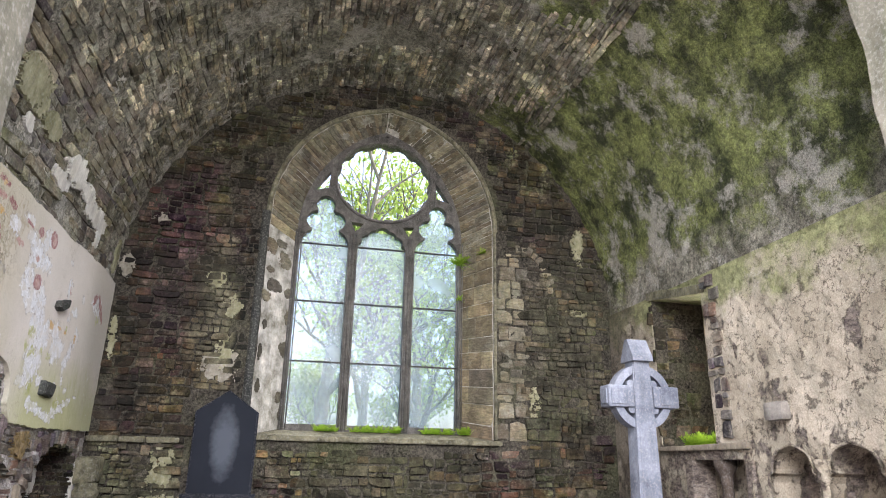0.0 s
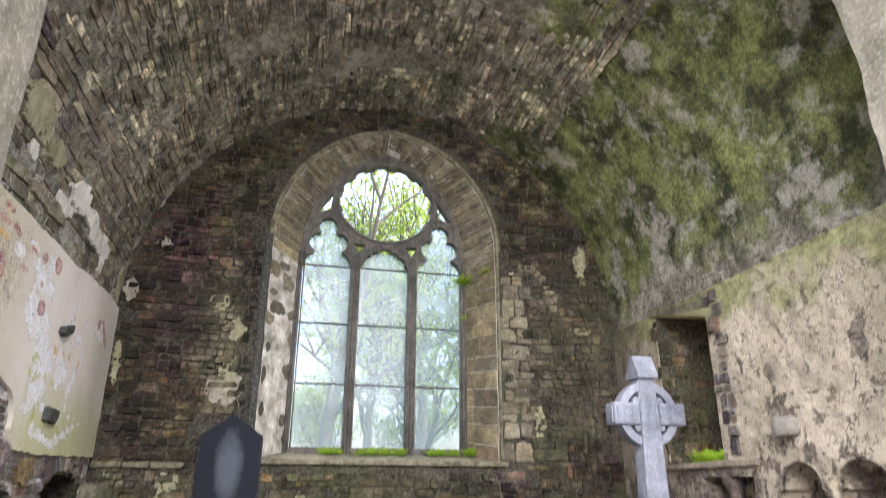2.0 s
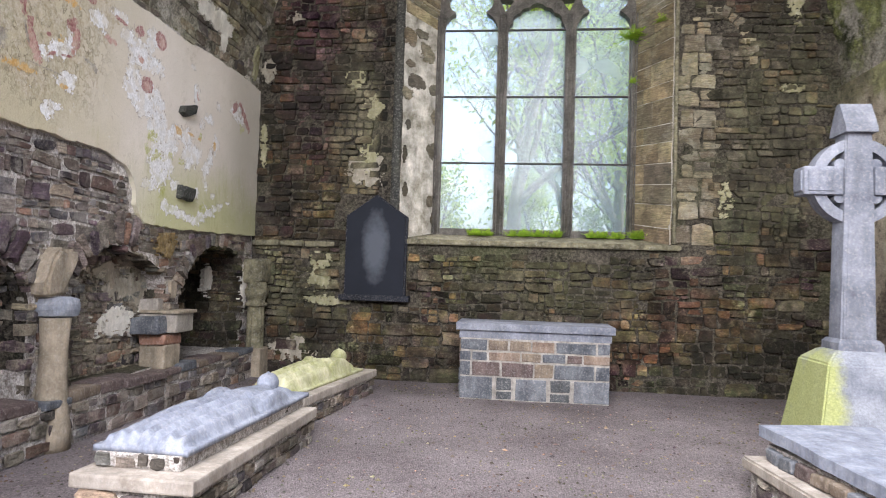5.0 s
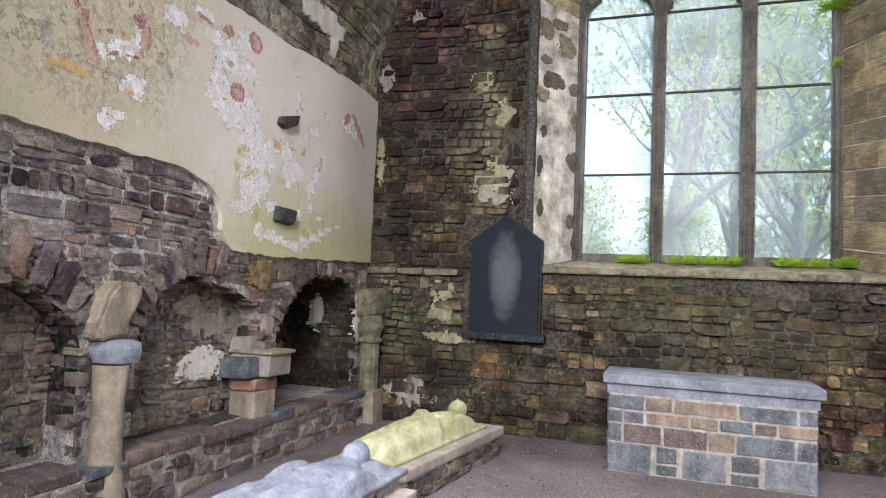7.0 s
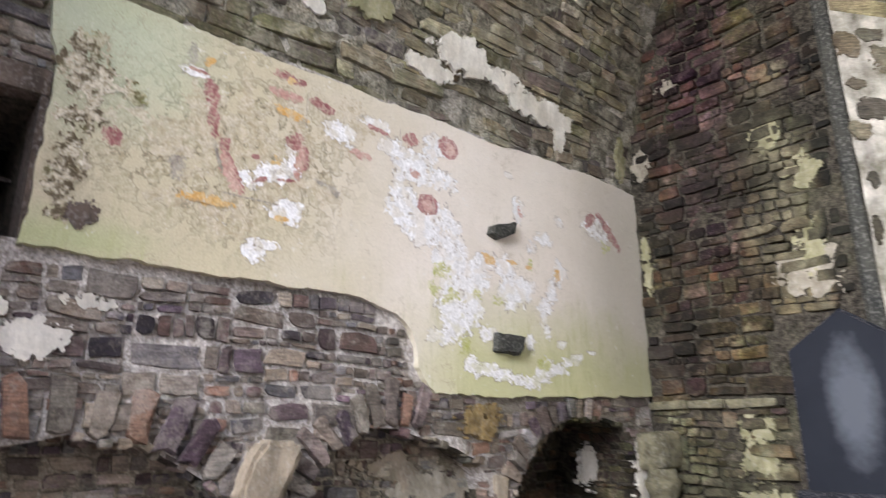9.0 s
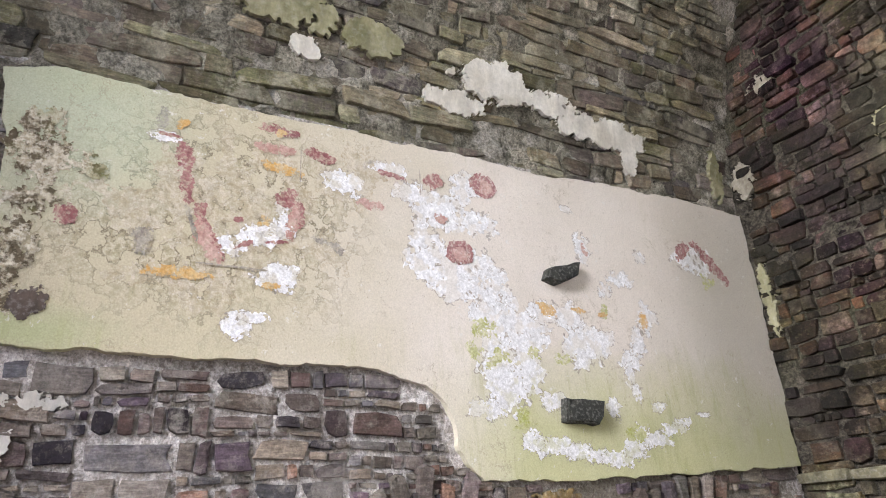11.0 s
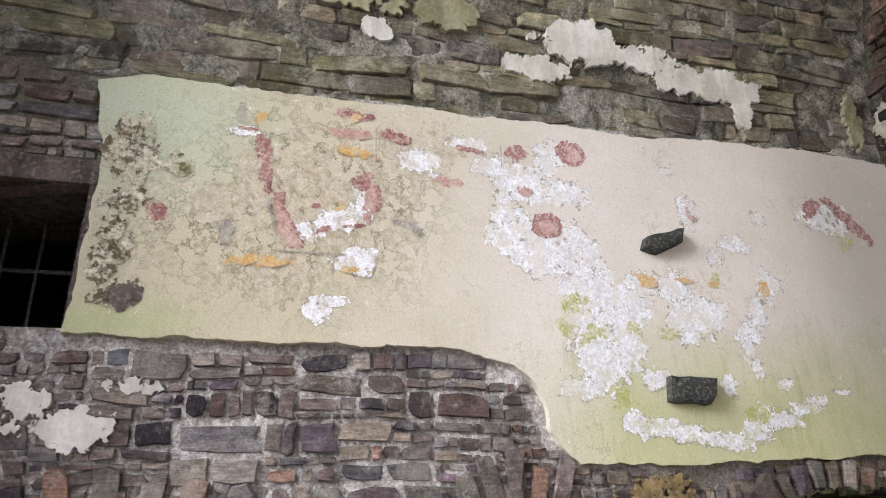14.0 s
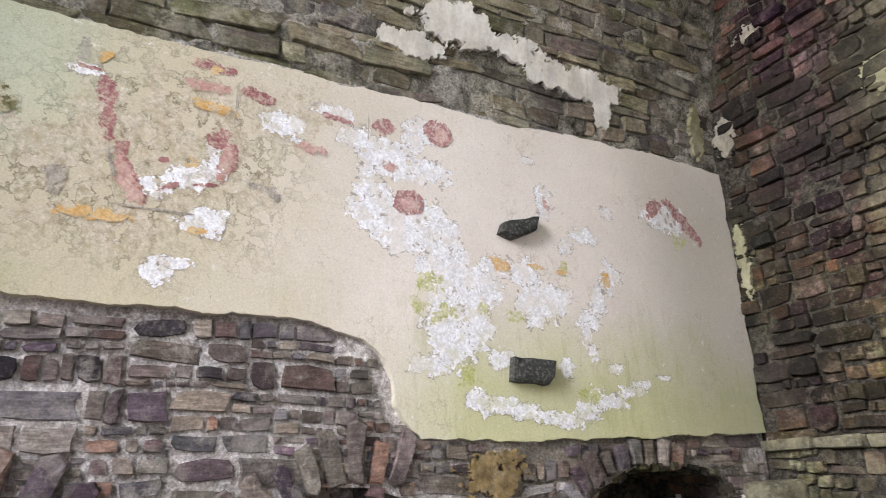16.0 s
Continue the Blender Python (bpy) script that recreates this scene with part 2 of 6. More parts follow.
def wash(m):
    """The colour of the whitewashed wall plaster, for its own material and for what is painted on it."""
    y, z = m.axis(1), m.axis(2)
    east = m.span(m.math("ADD", y, m.math("MULTIPLY", m.math("SUBTRACT", m.noise(1.2, 5, 0.6), 0.5), 2.0)), 5.8, 7.4)
    c = m.mix(east, (0.51, 0.46, 0.325), (0.7, 0.645, 0.575))
    c = m.mix(m.math("MULTIPLY", m.span(m.noise(1.3, 6, 0.62), 0.4, 0.65), 0.45), c, m.mix(east, (0.52, 0.475, 0.33), (0.58, 0.525, 0.45)))
    flaked = m.zone(m.co, (LEFT, 5.55, 3.3), (9.0, 0.8, 0.6), 0.3, 2.2, 0.35)
    bare = m.math("MULTIPLY", flaked, m.span(m.noise(8.5, 6, 0.56), 0.5, 0.51))
    c = m.mix(m.math("MULTIPLY", bare, 0.75), c, m.mix(m.span(m.noise(26, 6, 0.75), 0.4, 0.58), (0.27, 0.225, 0.13), (0.56, 0.51, 0.385)))
    c = m.mix(m.math("MULTIPLY", m.math("MULTIPLY", flaked, m.lines(8.5, 0.02, 0.5, 6, 0.56)), 0.8), c, (0.16, 0.13, 0.085))
    low = m.math("ADD", m.span(z, 2.95, 2.0), m.math("MULTIPLY", m.math("SUBTRACT", m.noise(1.4, 6, 0.65), 0.5), 1.3))
    c = m.mix(m.math("MULTIPLY", m.math("MULTIPLY", m.span(low, 0.25, 0.9), m.span(y, 6.7, 7.5)), 0.85), c, m.mix(m.noise(7, 6, 0.7), (0.41, 0.42, 0.17), (0.55, 0.55, 0.32)))
    c = m.mix(m.math("MULTIPLY", m.zone(m.co, (LEFT, 4.85, 3.72), (9.0, 0.5, 0.45), 0.3, 1.6, 0.6), 0.7), c, m.mix(m.noise(2.5, 5), (0.4, 0.47, 0.28), (0.52, 0.57, 0.46)))
    c = m.mix(m.math("MULTIPLY", m.zone(m.co, (LEFT, 4.75, 2.55), (9.0, 0.4, 0.12), 0.4, 1.6, 0.6), 0.6), c, (0.36, 0.42, 0.2))
    # grey-green and darker towards the east corner
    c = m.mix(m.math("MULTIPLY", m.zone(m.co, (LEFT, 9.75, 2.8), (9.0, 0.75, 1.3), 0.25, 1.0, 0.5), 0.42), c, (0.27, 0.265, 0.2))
    c = m.mix(m.math("MULTIPLY", m.math("MULTIPLY", m.span(m.noise(2.2, 7, 0.7), 0.55, 0.6), m.lines(9, 0.02)), 0.5), c, (0.33, 0.28, 0.2))
    fleck = m.span(m.noise(34, 4, 0.7), 0.62, 0.72)
    c = m.mix(m.math("MULTIPLY", fleck, 0.45), c, (0.38, 0.32, 0.24))
    c = m.mix(m.math("MULTIPLY", m.span(m.noise(13, 7, 0.75), 0.63, 0.66), 0.7), c, (0.7, 0.69, 0.66))
    c = m.mix(m.math("MULTIPLY", m.span(m.noise(46, 3, 0.6, co=m.stretch(1, 1.6, 0.7)), 0.68, 0.72), 0.6), c, (0.22, 0.2, 0.12))
    streak = m.math("MULTIPLY", m.span(m.noise(6, 6, 0.7, co=m.stretch(1, 2.2, 0.3)), 0.52, 0.66), m.span(low, 0.0, 0.7))
    c = m.mix(m.math("MULTIPLY", streak, 0.5), c, (0.36, 0.36, 0.17))
    return m.grit(c, 110, 0.82, 1.14)


def plaster_material():
    m = Mat("limewashed_plaster")
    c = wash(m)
    n = m.bump(m.noise(70, 4, 0.6), 0.25, 0.003)
    m.bump(m.noise(5, 6, 0.65), 0.35, 0.02, n)
    return m.done(c, 0.9, 0.25)


def paint_material(name, a, b, thin=0.3, wear=0.75, size=21, crackle=0.3):
    """Worn wall paint: a and b mottled, rubbed thin so that the plaster shows in places."""
    m = Mat(name)
    ink = m.grit(m.mix(m.span(m.noise(15, 6, 0.7), 0.38, 0.62), a, b), 60, 0.75, 1.25)
    rubbed = m.math("MULTIPLY", m.span(m.noise(size, 8, 0.8 if size > 10 else 0.62), 0.5, 0.56), wear)
    c = m.mix(m.math("MAXIMUM", rubbed, thin), ink, wash(m))
    c = m.mix(m.math("MULTIPLY", m.lines(13, 0.016, 0.5, 8, 0.7), crackle), c, (0.24, 0.2, 0.16))
    n = m.bump(m.noise(70, 4, 0.6), 0.25, 0.003)
    m.bump(m.noise(20, 6, 0.75), 0.4, 0.006, n)
    return m.done(c, 0.9, 0.25)


def pitted_material():
    """Old render bared and eaten into light grit and dark holes."""
    m = Mat("pitted_bare_render")
    c = m.mix(m.span(m.noise(15, 6, 0.7), 0.44, 0.53), (0.15, 0.12, 0.075), m.mix(m.span(m.noise(40, 4, 0.7), 0.4, 0.6), (0.46, 0.4, 0.28), (0.72, 0.67, 0.54)))
    c = m.mix(m.math("MULTIPLY", m.span(m.noise(2.5, 5, 0.6), 0.52, 0.62), 0.5), c, (0.3, 0.33, 0.12))
    n = m.bump(m.noise(50, 5, 0.7), 0.6, 0.01)
    m.bump(m.noise(15, 6, 0.7), 1.0, 0.03, n)
    return m.done(c, 0.95, 0.2)


def plain(name, a, b, scale=6.0, rough=0.85, fine=50, height=0.004, spec=0.3):
    """Two tones mottled at two scales, with fine relief."""
    m = Mat(name)
    c = m.mix(m.span(m.noise(scale, 6, 0.65), 0.35, 0.66), a, b)
    c = m.grit(m.mix(m.span(m.noise(fine, 3, 0.6), 0.5, 0.8), c, m.mix(0.35, c, (0.5, 0.48, 0.45))), fine * 1.3, 0.88, 1.12)
    c = m.mix(1.0, c, m.ramp(m.span(m.noise(scale * 0.8, 6, 0.7, co=m.stretch(2.2, 2.2, 0.45)), 0.32, 0.68), (0.0, 0.72), (1.0, 1.25)), "MULTIPLY")
    n = m.bump(m.noise(fine, 5, 0.65), 0.3, height)
    m.bump(m.noise(scale * 1.7, 6, 0.7), 0.5, height * 4, n)
    return m.done(c, rough, spec)


def gravel_material():
    m = Mat("trodden_gravel")
    c = m.mix(m.span(m.noise(0.9, 6, 0.65), 0.35, 0.7), (0.135, 0.115, 0.117), (0.235, 0.207, 0.21))
    cell = m.voronoi(70, out="Color")
    c = m.mix(0.5, c, m.mix(1.0, c, m.ramp(m.math("MULTIPLY", cell, 1.0), (0.0, 0.45), (1.0, 1.5)), "MULTIPLY"))
    c = m.mix(m.span(m.noise(120, 2), 0.66, 0.72), c, (0.36, 0.33, 0.31))
    c = m.grit(c, 55, 0.5, 1.5)
    n = m.bump(m.voronoi(70), 1.0, 0.014)
    m.bump(m.noise(6, 5, 0.6), 0.4, 0.03, n)
    return m.done(c, 0.95, 0.2)


# Stone colour areas; the near-black strip is jamb shadow and algae painted in.
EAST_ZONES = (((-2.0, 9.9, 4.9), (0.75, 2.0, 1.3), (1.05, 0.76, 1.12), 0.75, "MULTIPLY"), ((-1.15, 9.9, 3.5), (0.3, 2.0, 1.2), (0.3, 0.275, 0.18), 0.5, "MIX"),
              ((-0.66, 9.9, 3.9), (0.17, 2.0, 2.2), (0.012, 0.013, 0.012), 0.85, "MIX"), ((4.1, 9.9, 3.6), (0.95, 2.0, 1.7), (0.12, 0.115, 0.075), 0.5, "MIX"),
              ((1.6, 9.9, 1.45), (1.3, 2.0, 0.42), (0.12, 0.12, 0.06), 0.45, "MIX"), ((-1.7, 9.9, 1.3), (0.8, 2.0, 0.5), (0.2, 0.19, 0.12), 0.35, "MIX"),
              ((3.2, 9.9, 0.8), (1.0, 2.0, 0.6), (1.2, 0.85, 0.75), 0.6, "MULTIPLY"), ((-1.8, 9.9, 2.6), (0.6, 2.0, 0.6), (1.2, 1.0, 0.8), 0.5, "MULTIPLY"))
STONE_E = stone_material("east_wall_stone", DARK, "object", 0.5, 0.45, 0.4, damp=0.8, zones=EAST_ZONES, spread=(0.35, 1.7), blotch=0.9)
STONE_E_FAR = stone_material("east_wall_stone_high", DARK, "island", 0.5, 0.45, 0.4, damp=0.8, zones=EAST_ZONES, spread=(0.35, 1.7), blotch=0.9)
NORTH = [(0.0, (0.2, 0.165, 0.15)), (0.1, (0.34, 0.28, 0.215)), (0.19, (0.055, 0.036, 0.058)), (0.28, (0.26, 0.25, 0.25)), (0.38, (0.38, 0.325, 0.26)), (0.48, (0.13, 0.085, 0.115)),
         (0.58, (0.2, 0.205, 0.225)), (0.68, (0.33, 0.2, 0.145)), (0.77, (0.05, 0.045, 0.062)), (0.88, (0.3, 0.27, 0.22)), (1.0, (0.17, 0.11, 0.115))]
STONE_L = stone_material("north_wall_stone", NORTH, "object", 0.1, 0.5, 0.4, 0.12, 0.2, ((0.2, 0.175, 0.15), (0.56, 0.51, 0.45)), spread=(0.65, 1.5), blotch=0.35)
STONE_L_FAR = stone_material("north_wall_stone_rest", NORTH, "island", 0.1, 0.5, 0.4, 0.12, 0.2, ((0.2, 0.175, 0.15), (0.56, 0.51, 0.45)), spread=(0.65, 1.5), blotch=0.35)
STONE_NICHE = stone_material("niche_stone", [(p, tuple(v * 1.35 for v in c)) for p, c in NORTH], "object", 0.35, 0.6, 0.6, 0.3, 0.25, ((0.13, 0.115, 0.085), (0.5, 0.44, 0.34)))
STONE_VAULT = stone_material("vault_stone", [(p, (c[0] * 3.35, c[1] * 3.5, c[2] * 3.5)) for p, c in EARTH], "island", 0.5, 0.6, 0.85, 0.25, 0.45, ((0.1, 0.098, 0.072), (0.54, 0.52, 0.42)), blotch=0.95)
# Vault foot: the zone is toned darker by a second palette, brown and olive.
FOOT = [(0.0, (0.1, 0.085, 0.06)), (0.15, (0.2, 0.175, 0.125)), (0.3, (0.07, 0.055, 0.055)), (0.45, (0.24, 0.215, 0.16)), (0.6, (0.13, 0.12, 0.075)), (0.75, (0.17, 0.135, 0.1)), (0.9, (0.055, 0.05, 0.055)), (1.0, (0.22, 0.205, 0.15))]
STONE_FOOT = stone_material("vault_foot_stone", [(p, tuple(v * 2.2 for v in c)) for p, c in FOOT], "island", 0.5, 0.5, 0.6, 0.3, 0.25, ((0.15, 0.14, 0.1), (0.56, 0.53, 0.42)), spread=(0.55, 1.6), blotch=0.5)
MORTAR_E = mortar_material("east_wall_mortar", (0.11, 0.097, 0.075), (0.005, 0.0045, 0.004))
MORTAR_NICHE = mortar_material("niche_mortar", (0.5, 0.44, 0.35), (0.16, 0.135, 0.105))
MORTAR_L = mortar_material("north_wall_mortar", (0.7, 0.64, 0.58), (0.27, 0.235, 0.205), 0.08, (((-2.6, 3.9, 3.5), (9.0, 0.8, 1.2), (0.1, 0.09, 0.055), 0.85), ((-2.6, 8.6, 1.7), (9.0, 1.1, 0.25), (0.15, 0.13, 0.09), 0.7)))


def vault_bed_material():
    """Bedding of the vault: grey-buff lime, and on the south side moss over it, bright and dark by turns."""
    m = Mat("vault_bedding")
    c = m.mix(m.span(m.noise(2.0, 7, 0.7), 0.38, 0.62), (0.18, 0.168, 0.13), (0.52, 0.485, 0.39))
    c = m.mix(m.span(m.noise(14, 8, 0.8), 0.42, 0.54), m.mix(0.65, c, (0.04, 0.038, 0.03)), c)
    moss = m.mix(m.span(m.noise(1.6, 8, 0.75), 0.42, 0.58), (0.045, 0.06, 0.02), (0.42, 0.47, 0.16))
    moss = m.mix(m.span(m.noise(20, 6, 0.75), 0.4, 0.6), m.mix(0.6, moss, (0.03, 0.035, 0.015)), moss)
    where = m.math("ADD", m.math("MULTIPLY", m.span(m.axis(0), 1.6, 3.6), m.span(m.axis(2), 3.6, 5.0)), m.math("MULTIPLY", m.math("SUBTRACT", m.noise(0.9, 7, 0.7), 0.5), 2.6))
    c = m.mix(m.math("MULTIPLY", m.span(where, 0.45, 0.8), 0.88), c, moss)
    c = m.mix(m.math("MULTIPLY", m.span(m.noise(1.5, 9, 0.76), 0.52, 0.6), 0.75), c, (0.6, 0.565, 0.5))
    c = m.grit(c, 55, 0.4, 1.7)
    n = m.bump(m.noise(50, 7, 0.78), 1.0, 0.02)
    m.bump(m.noise(10, 8, 0.8), 1.0, 0.06, n)
    return m.done(c, 0.95, 0.15)


MORTAR_V = vault_bed_material()
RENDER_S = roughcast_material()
PLASTER = plaster_material()
DRESSED = plain("dressed_limestone", (0.2, 0.18, 0.155), (0.33, 0.3, 0.26), 5, 0.85, 45)
TRACERY = plain("tracery_limestone", (0.05, 0.047, 0.041), (0.13, 0.12, 0.105), 7, 0.85, 60)
WASH_OLD = plain("dirty_limewash", (0.2, 0.18, 0.135), (0.38, 0.345, 0.28), 6.0, 0.9, 26, 0.008)
LIMEWASH = plain("old_limewash", (0.5, 0.47, 0.4), (0.7, 0.68, 0.62), 3.0, 0.9, 26, 0.006)
MOSSY_WASH = plain("green_stained_limewash", (0.17, 0.165, 0.085), (0.35, 0.33, 0.21), 5.0, 0.9, 26, 0.006)
# Algae black, and the shadow of the moulded edge in the same colour.
ALGAE_SHADOW_STONE = plain("algae_and_shadow_stone", (0.02, 0.022, 0.02), (0.055, 0.055, 0.045), 6, 0.8, 40)
STUB_STONE = plain("dark_wet_stone", (0.018, 0.021, 0.018), (0.042, 0.043, 0.036), 8, 0.7, 50)
BLUE_STONE = plain("blue_grey_corbel_stone", (0.2, 0.22, 0.26), (0.34, 0.36, 0.4), 6, 0.8, 40)
RED_STONE = plain("red_sandstone", (0.2, 0.1, 0.07), (0.3, 0.17, 0.12), 6, 0.9, 40)
BUFF_STONE = plain("buff_sandstone", (0.17, 0.145, 0.105), (0.36, 0.3, 0.225), 4, 0.9, 40)
MOSSY_STONE = plain("green_stained_stone", (0.07, 0.065, 0.04), (0.24, 0.22, 0.14), 7, 0.9, 34, 0.01)
ARCH_STONE = plain("chancel_arch_stone", (0.085, 0.083, 0.055), (0.19, 0.172, 0.135), 2.5, 0.9, 30, 0.006)
REVEAL = plain("reveal_limewash", (0.17, 0.16, 0.12), (0.6, 0.57, 0.51), 4.5, 0.9, 30, 0.008)
GRAVEL = gravel_material()
SLATE = plain("dark_slate", (0.008, 0.0095, 0.015), (0.015, 0.0175, 0.026), 3, 0.7, 80, 0.001, 0.12)
CROSS_STONE = plain("blue_grey_limestone", (0.105, 0.115, 0.145), (0.235, 0.25, 0.29), 3, 0.8, 40)
EFFIGY_STONE = plain("weathered_pale_limestone", (0.17, 0.19, 0.24), (0.285, 0.31, 0.37), 5, 0.85, 34)
LICHEN_STONE = plain("lichened_limestone", (0.25, 0.265, 0.1), (0.5, 0.49, 0.32), 4, 0.9, 34)
COPING = plain("buff_coping_stone", (0.24, 0.21, 0.175), (0.4, 0.36, 0.315), 4, 0.85, 34)
IRON = plain("rusty_iron", (0.012, 0.011, 0.01), (0.03, 0.022, 0.018), 20, 0.7, 90, 0.001)
BROWN_LINTEL = plain("dark_brown_stone", (0.05, 0.038, 0.03), (0.13, 0.1, 0.08), 6, 0.9, 40)
GRASS = plain("grass", (0.05, 0.09, 0.02), (0.1, 0.16, 0.04), 2, 0.9, 30, 0.02)
BARK = plain("bark", (0.12, 0.1, 0.075), (0.2, 0.175, 0.13), 8, 0.95, 40, 0.01)


# ---- mesh helpers ----
def mesh_object(name, verts, faces, material, parent=None, label="", smooth=False):
    me = bpy.data.meshes.new(name)
    me.from_pydata([tuple(v) for v in verts], [], [tuple(f) for f in faces])
    me.validate()
    me.materials.append(material)
    if smooth:
        me.shade_smooth()
    ob = new(name, me)
    if parent is not None:
        ob.parent = parent
    return tagged(ob, label)


def part(name, bm, material, parent=None, label="", smooth=False):
    bmesh.ops.recalc_face_normals(bm, faces=bm.faces)
    me = bpy.data.meshes.new(name)
    bm.to_mesh(me)
    bm.free()
    me.materials.append(material)
    if smooth:
        me.shade_smooth()
    ob = new(name, me)
    if parent is not None:
        ob.parent = parent
    return tagged(ob, label)


def thing(name, place, label, category, group="", kind="", rz=0.0):
    ob = new(name)
    ob.empty_display_size = 0.2
    ob.matrix_world = pose(*place, 0, 0, rz)
    return tagged(ob, label, category, group, kind)


def add_box(bm, x0, x1, y0, y1, z0, z1, bevel=0.0, rough=0.0, seed=0):
    """A box in bm, its edges rounded; rough: corners thrown off by that much."""
    r = random.Random(seed)
    vs = [bm.verts.new((x + r.uniform(-rough, rough), y + r.uniform(-rough, rough), z + r.uniform(-rough, rough)))
          for x in (x0, x1) for y in (y0, y1) for z in (z0, z1)]
    fs = [bm.faces.new([vs[i] for i in q]) for q in ((0, 1, 3, 2), (4, 6, 7, 5), (0, 4, 5, 1), (2, 3, 7, 6), (0, 2, 6, 4), (1, 5, 7, 3))]
    if bevel:
        edges = list({e for f in fs for e in f.edges})
        bmesh.ops.bevel(bm, geom=edges, offset=bevel, segments=2, affect="EDGES", profile=0.6)
    return bm


def box(*a, **k):
    return add_box(bmesh.new(), *a, **k)


def prism(outline, depth, to_world):
    """A solid with the given outline (u, v), from 0 to depth, placed by to_world(u, v, d)."""
    bm = bmesh.new()
    a = [bm.verts.new(to_world(u, v, 0.0)) for u, v in outline]
    b = [bm.verts.new(to_world(u, v, depth)) for u, v in outline]
    bm.faces.new(a)
    bm.faces.new(b[::-1])
    n = len(a)
    for i in range(n):
        bm.faces.new((a[i], a[(i + 1) % n], b[(i + 1) % n], b[i]))
    bmesh.ops.recalc_face_normals(bm, faces=bm.faces)
    return bm


def on_east(u, v, d):
    return (u, EAST - d, v)


def on_left(u, v, d):
    return (LEFT + d, u, v)


def on_right(u, v, d):
    return (RIGHT - d, u, v)


def arch_outline(u0, u1, base, spring, apex, n=14, wob=0.0, seed=0):
    """Outline of an opening with a two-centred arch."""
    r = random.Random(seed)
    mid, half, rise = (u0 + u1) / 2, (u1 - u0) / 2, apex - spring
    c = max((rise * rise - half * half) / (2 * half), -half * 0.9)
    rad = half + c
    pts = [(u0, base)]
    left = []
    for i in range(n + 1):
        v = rise * i / n if c >= 0 else rise * math.sin(i / n * math.pi / 2)
        left.append((math.sqrt(max(rad * rad - v * v, 0)) - c if c >= 0 else half * math.cos(i / n * math.pi / 2), v))
    pts += [(mid - x, spring + v) for x, v in left]
    pts += [(mid + x, spring + v) for x, v in left[-2::-1]]
    pts.append((u1, base))
    return [(u + r.uniform(-wob, wob), v + (r.uniform(-wob, wob) if v > base else 0)) for u, v in pts]


def inside(poly, u, v):
    hit, n = False, len(poly)
    for i in range(n):
        (a, b), (c, d) = poly[i], poly[i - 1]
        if (b > v) != (d > v) and u < (c - a) * (v - b) / (d - b) + a:
            hit = not hit
    return hit


def patch_mesh(u, v, ru, rv, seed, to_world, d, back=None, turn=0.0, jag=1.0, freq=5.0, finest=0.008):
    """A ragged patch with bays, holes and loose flakes: the part of an ellipse where uneven wear left it. d: how proud; back: depth of its rim."""
    step = min(max(min(ru, rv) / 12, finest), 0.014)
    nu, nv = int(ru * 1.7 / step) + 1, int(rv * 1.7 / step) + 1
    ct, st = math.cos(turn), math.sin(turn)

    def place(x, y):
        return u + x * ct - y * st, v + x * st + y * ct

    value = {}
    for j in range(-nv, nv + 1):
        for i in range(-nu, nu + 1):
            x, y = i * step, j * step
            p, q = place(x, y)
            w = noise.fractal(Vector((p * freq, q * freq, seed * 5.3)), 0.3, 2.1, 6)
            value[i, j] = 1 - (x / ru) ** 2 - (y / rv) ** 2 + jag * w
    verts, faces, index = [], [], {}

    def vert(key, x, y, depth):
        k = (key, depth)
        if k not in index:
            index[k] = len(verts)
            verts.append(tuple(to_world(*place(x, y), depth)))
        return index[k]

    for j in range(-nv, nv):
        for i in range(-nu, nu):
            cs = ((i, j), (i + 1, j), (i + 1, j + 1), (i, j + 1))
            fs = [value[q] for q in cs]
            if max(fs) <= 0:
                continue
            ring, rims = [], []
            for k in range(4):
                p, q, f, g = cs[k], cs[(k + 1) % 4], fs[k], fs[(k + 1) % 4]
                if f > 0:
                    ring.append((p, p[0] * step, p[1] * step))
                if (f > 0) != (g > 0):
                    w = f / (f - g)
                    key = (min(p, q), max(p, q))
                    ring.append((key, (p[0] + (q[0] - p[0]) * w) * step, (p[1] + (q[1] - p[1]) * w) * step))
                    rims.append(ring[-1])
            if len(ring) > 2:
                faces.append([vert(*q, d) for q in ring])
                if back is not None and len(rims) == 2:
                    m, n = rims
                    faces.append([vert(*m, d), vert(*n, d), vert(*n, back), vert(*m, back)])
    return verts, faces


def wavy(points, step=0.06, amp=0.015, seed=0):
    """The closed outline cut finer and made uneven."""
    r = random.Random(seed)
    out = []
    for (a, b), (c, d) in zip(points, points[1:] + points[:1]):
        n = max(1, int(math.hypot(c - a, d - b) / step))
        for i in range(n):
            f = i / n
            p, q = a + (c - a) * f, b + (d - b) * f
            w = noise.fractal(Vector((p * 3.1, q * 3.1, seed)), 0.5, 2.2, 5), noise.fractal(Vector((p * 3.1, q * 3.1, seed + 9)), 0.5, 2.2, 5)
            out.append((p + w[0] * amp * 1.3, q + w[1] * amp * 1.3))
    return out


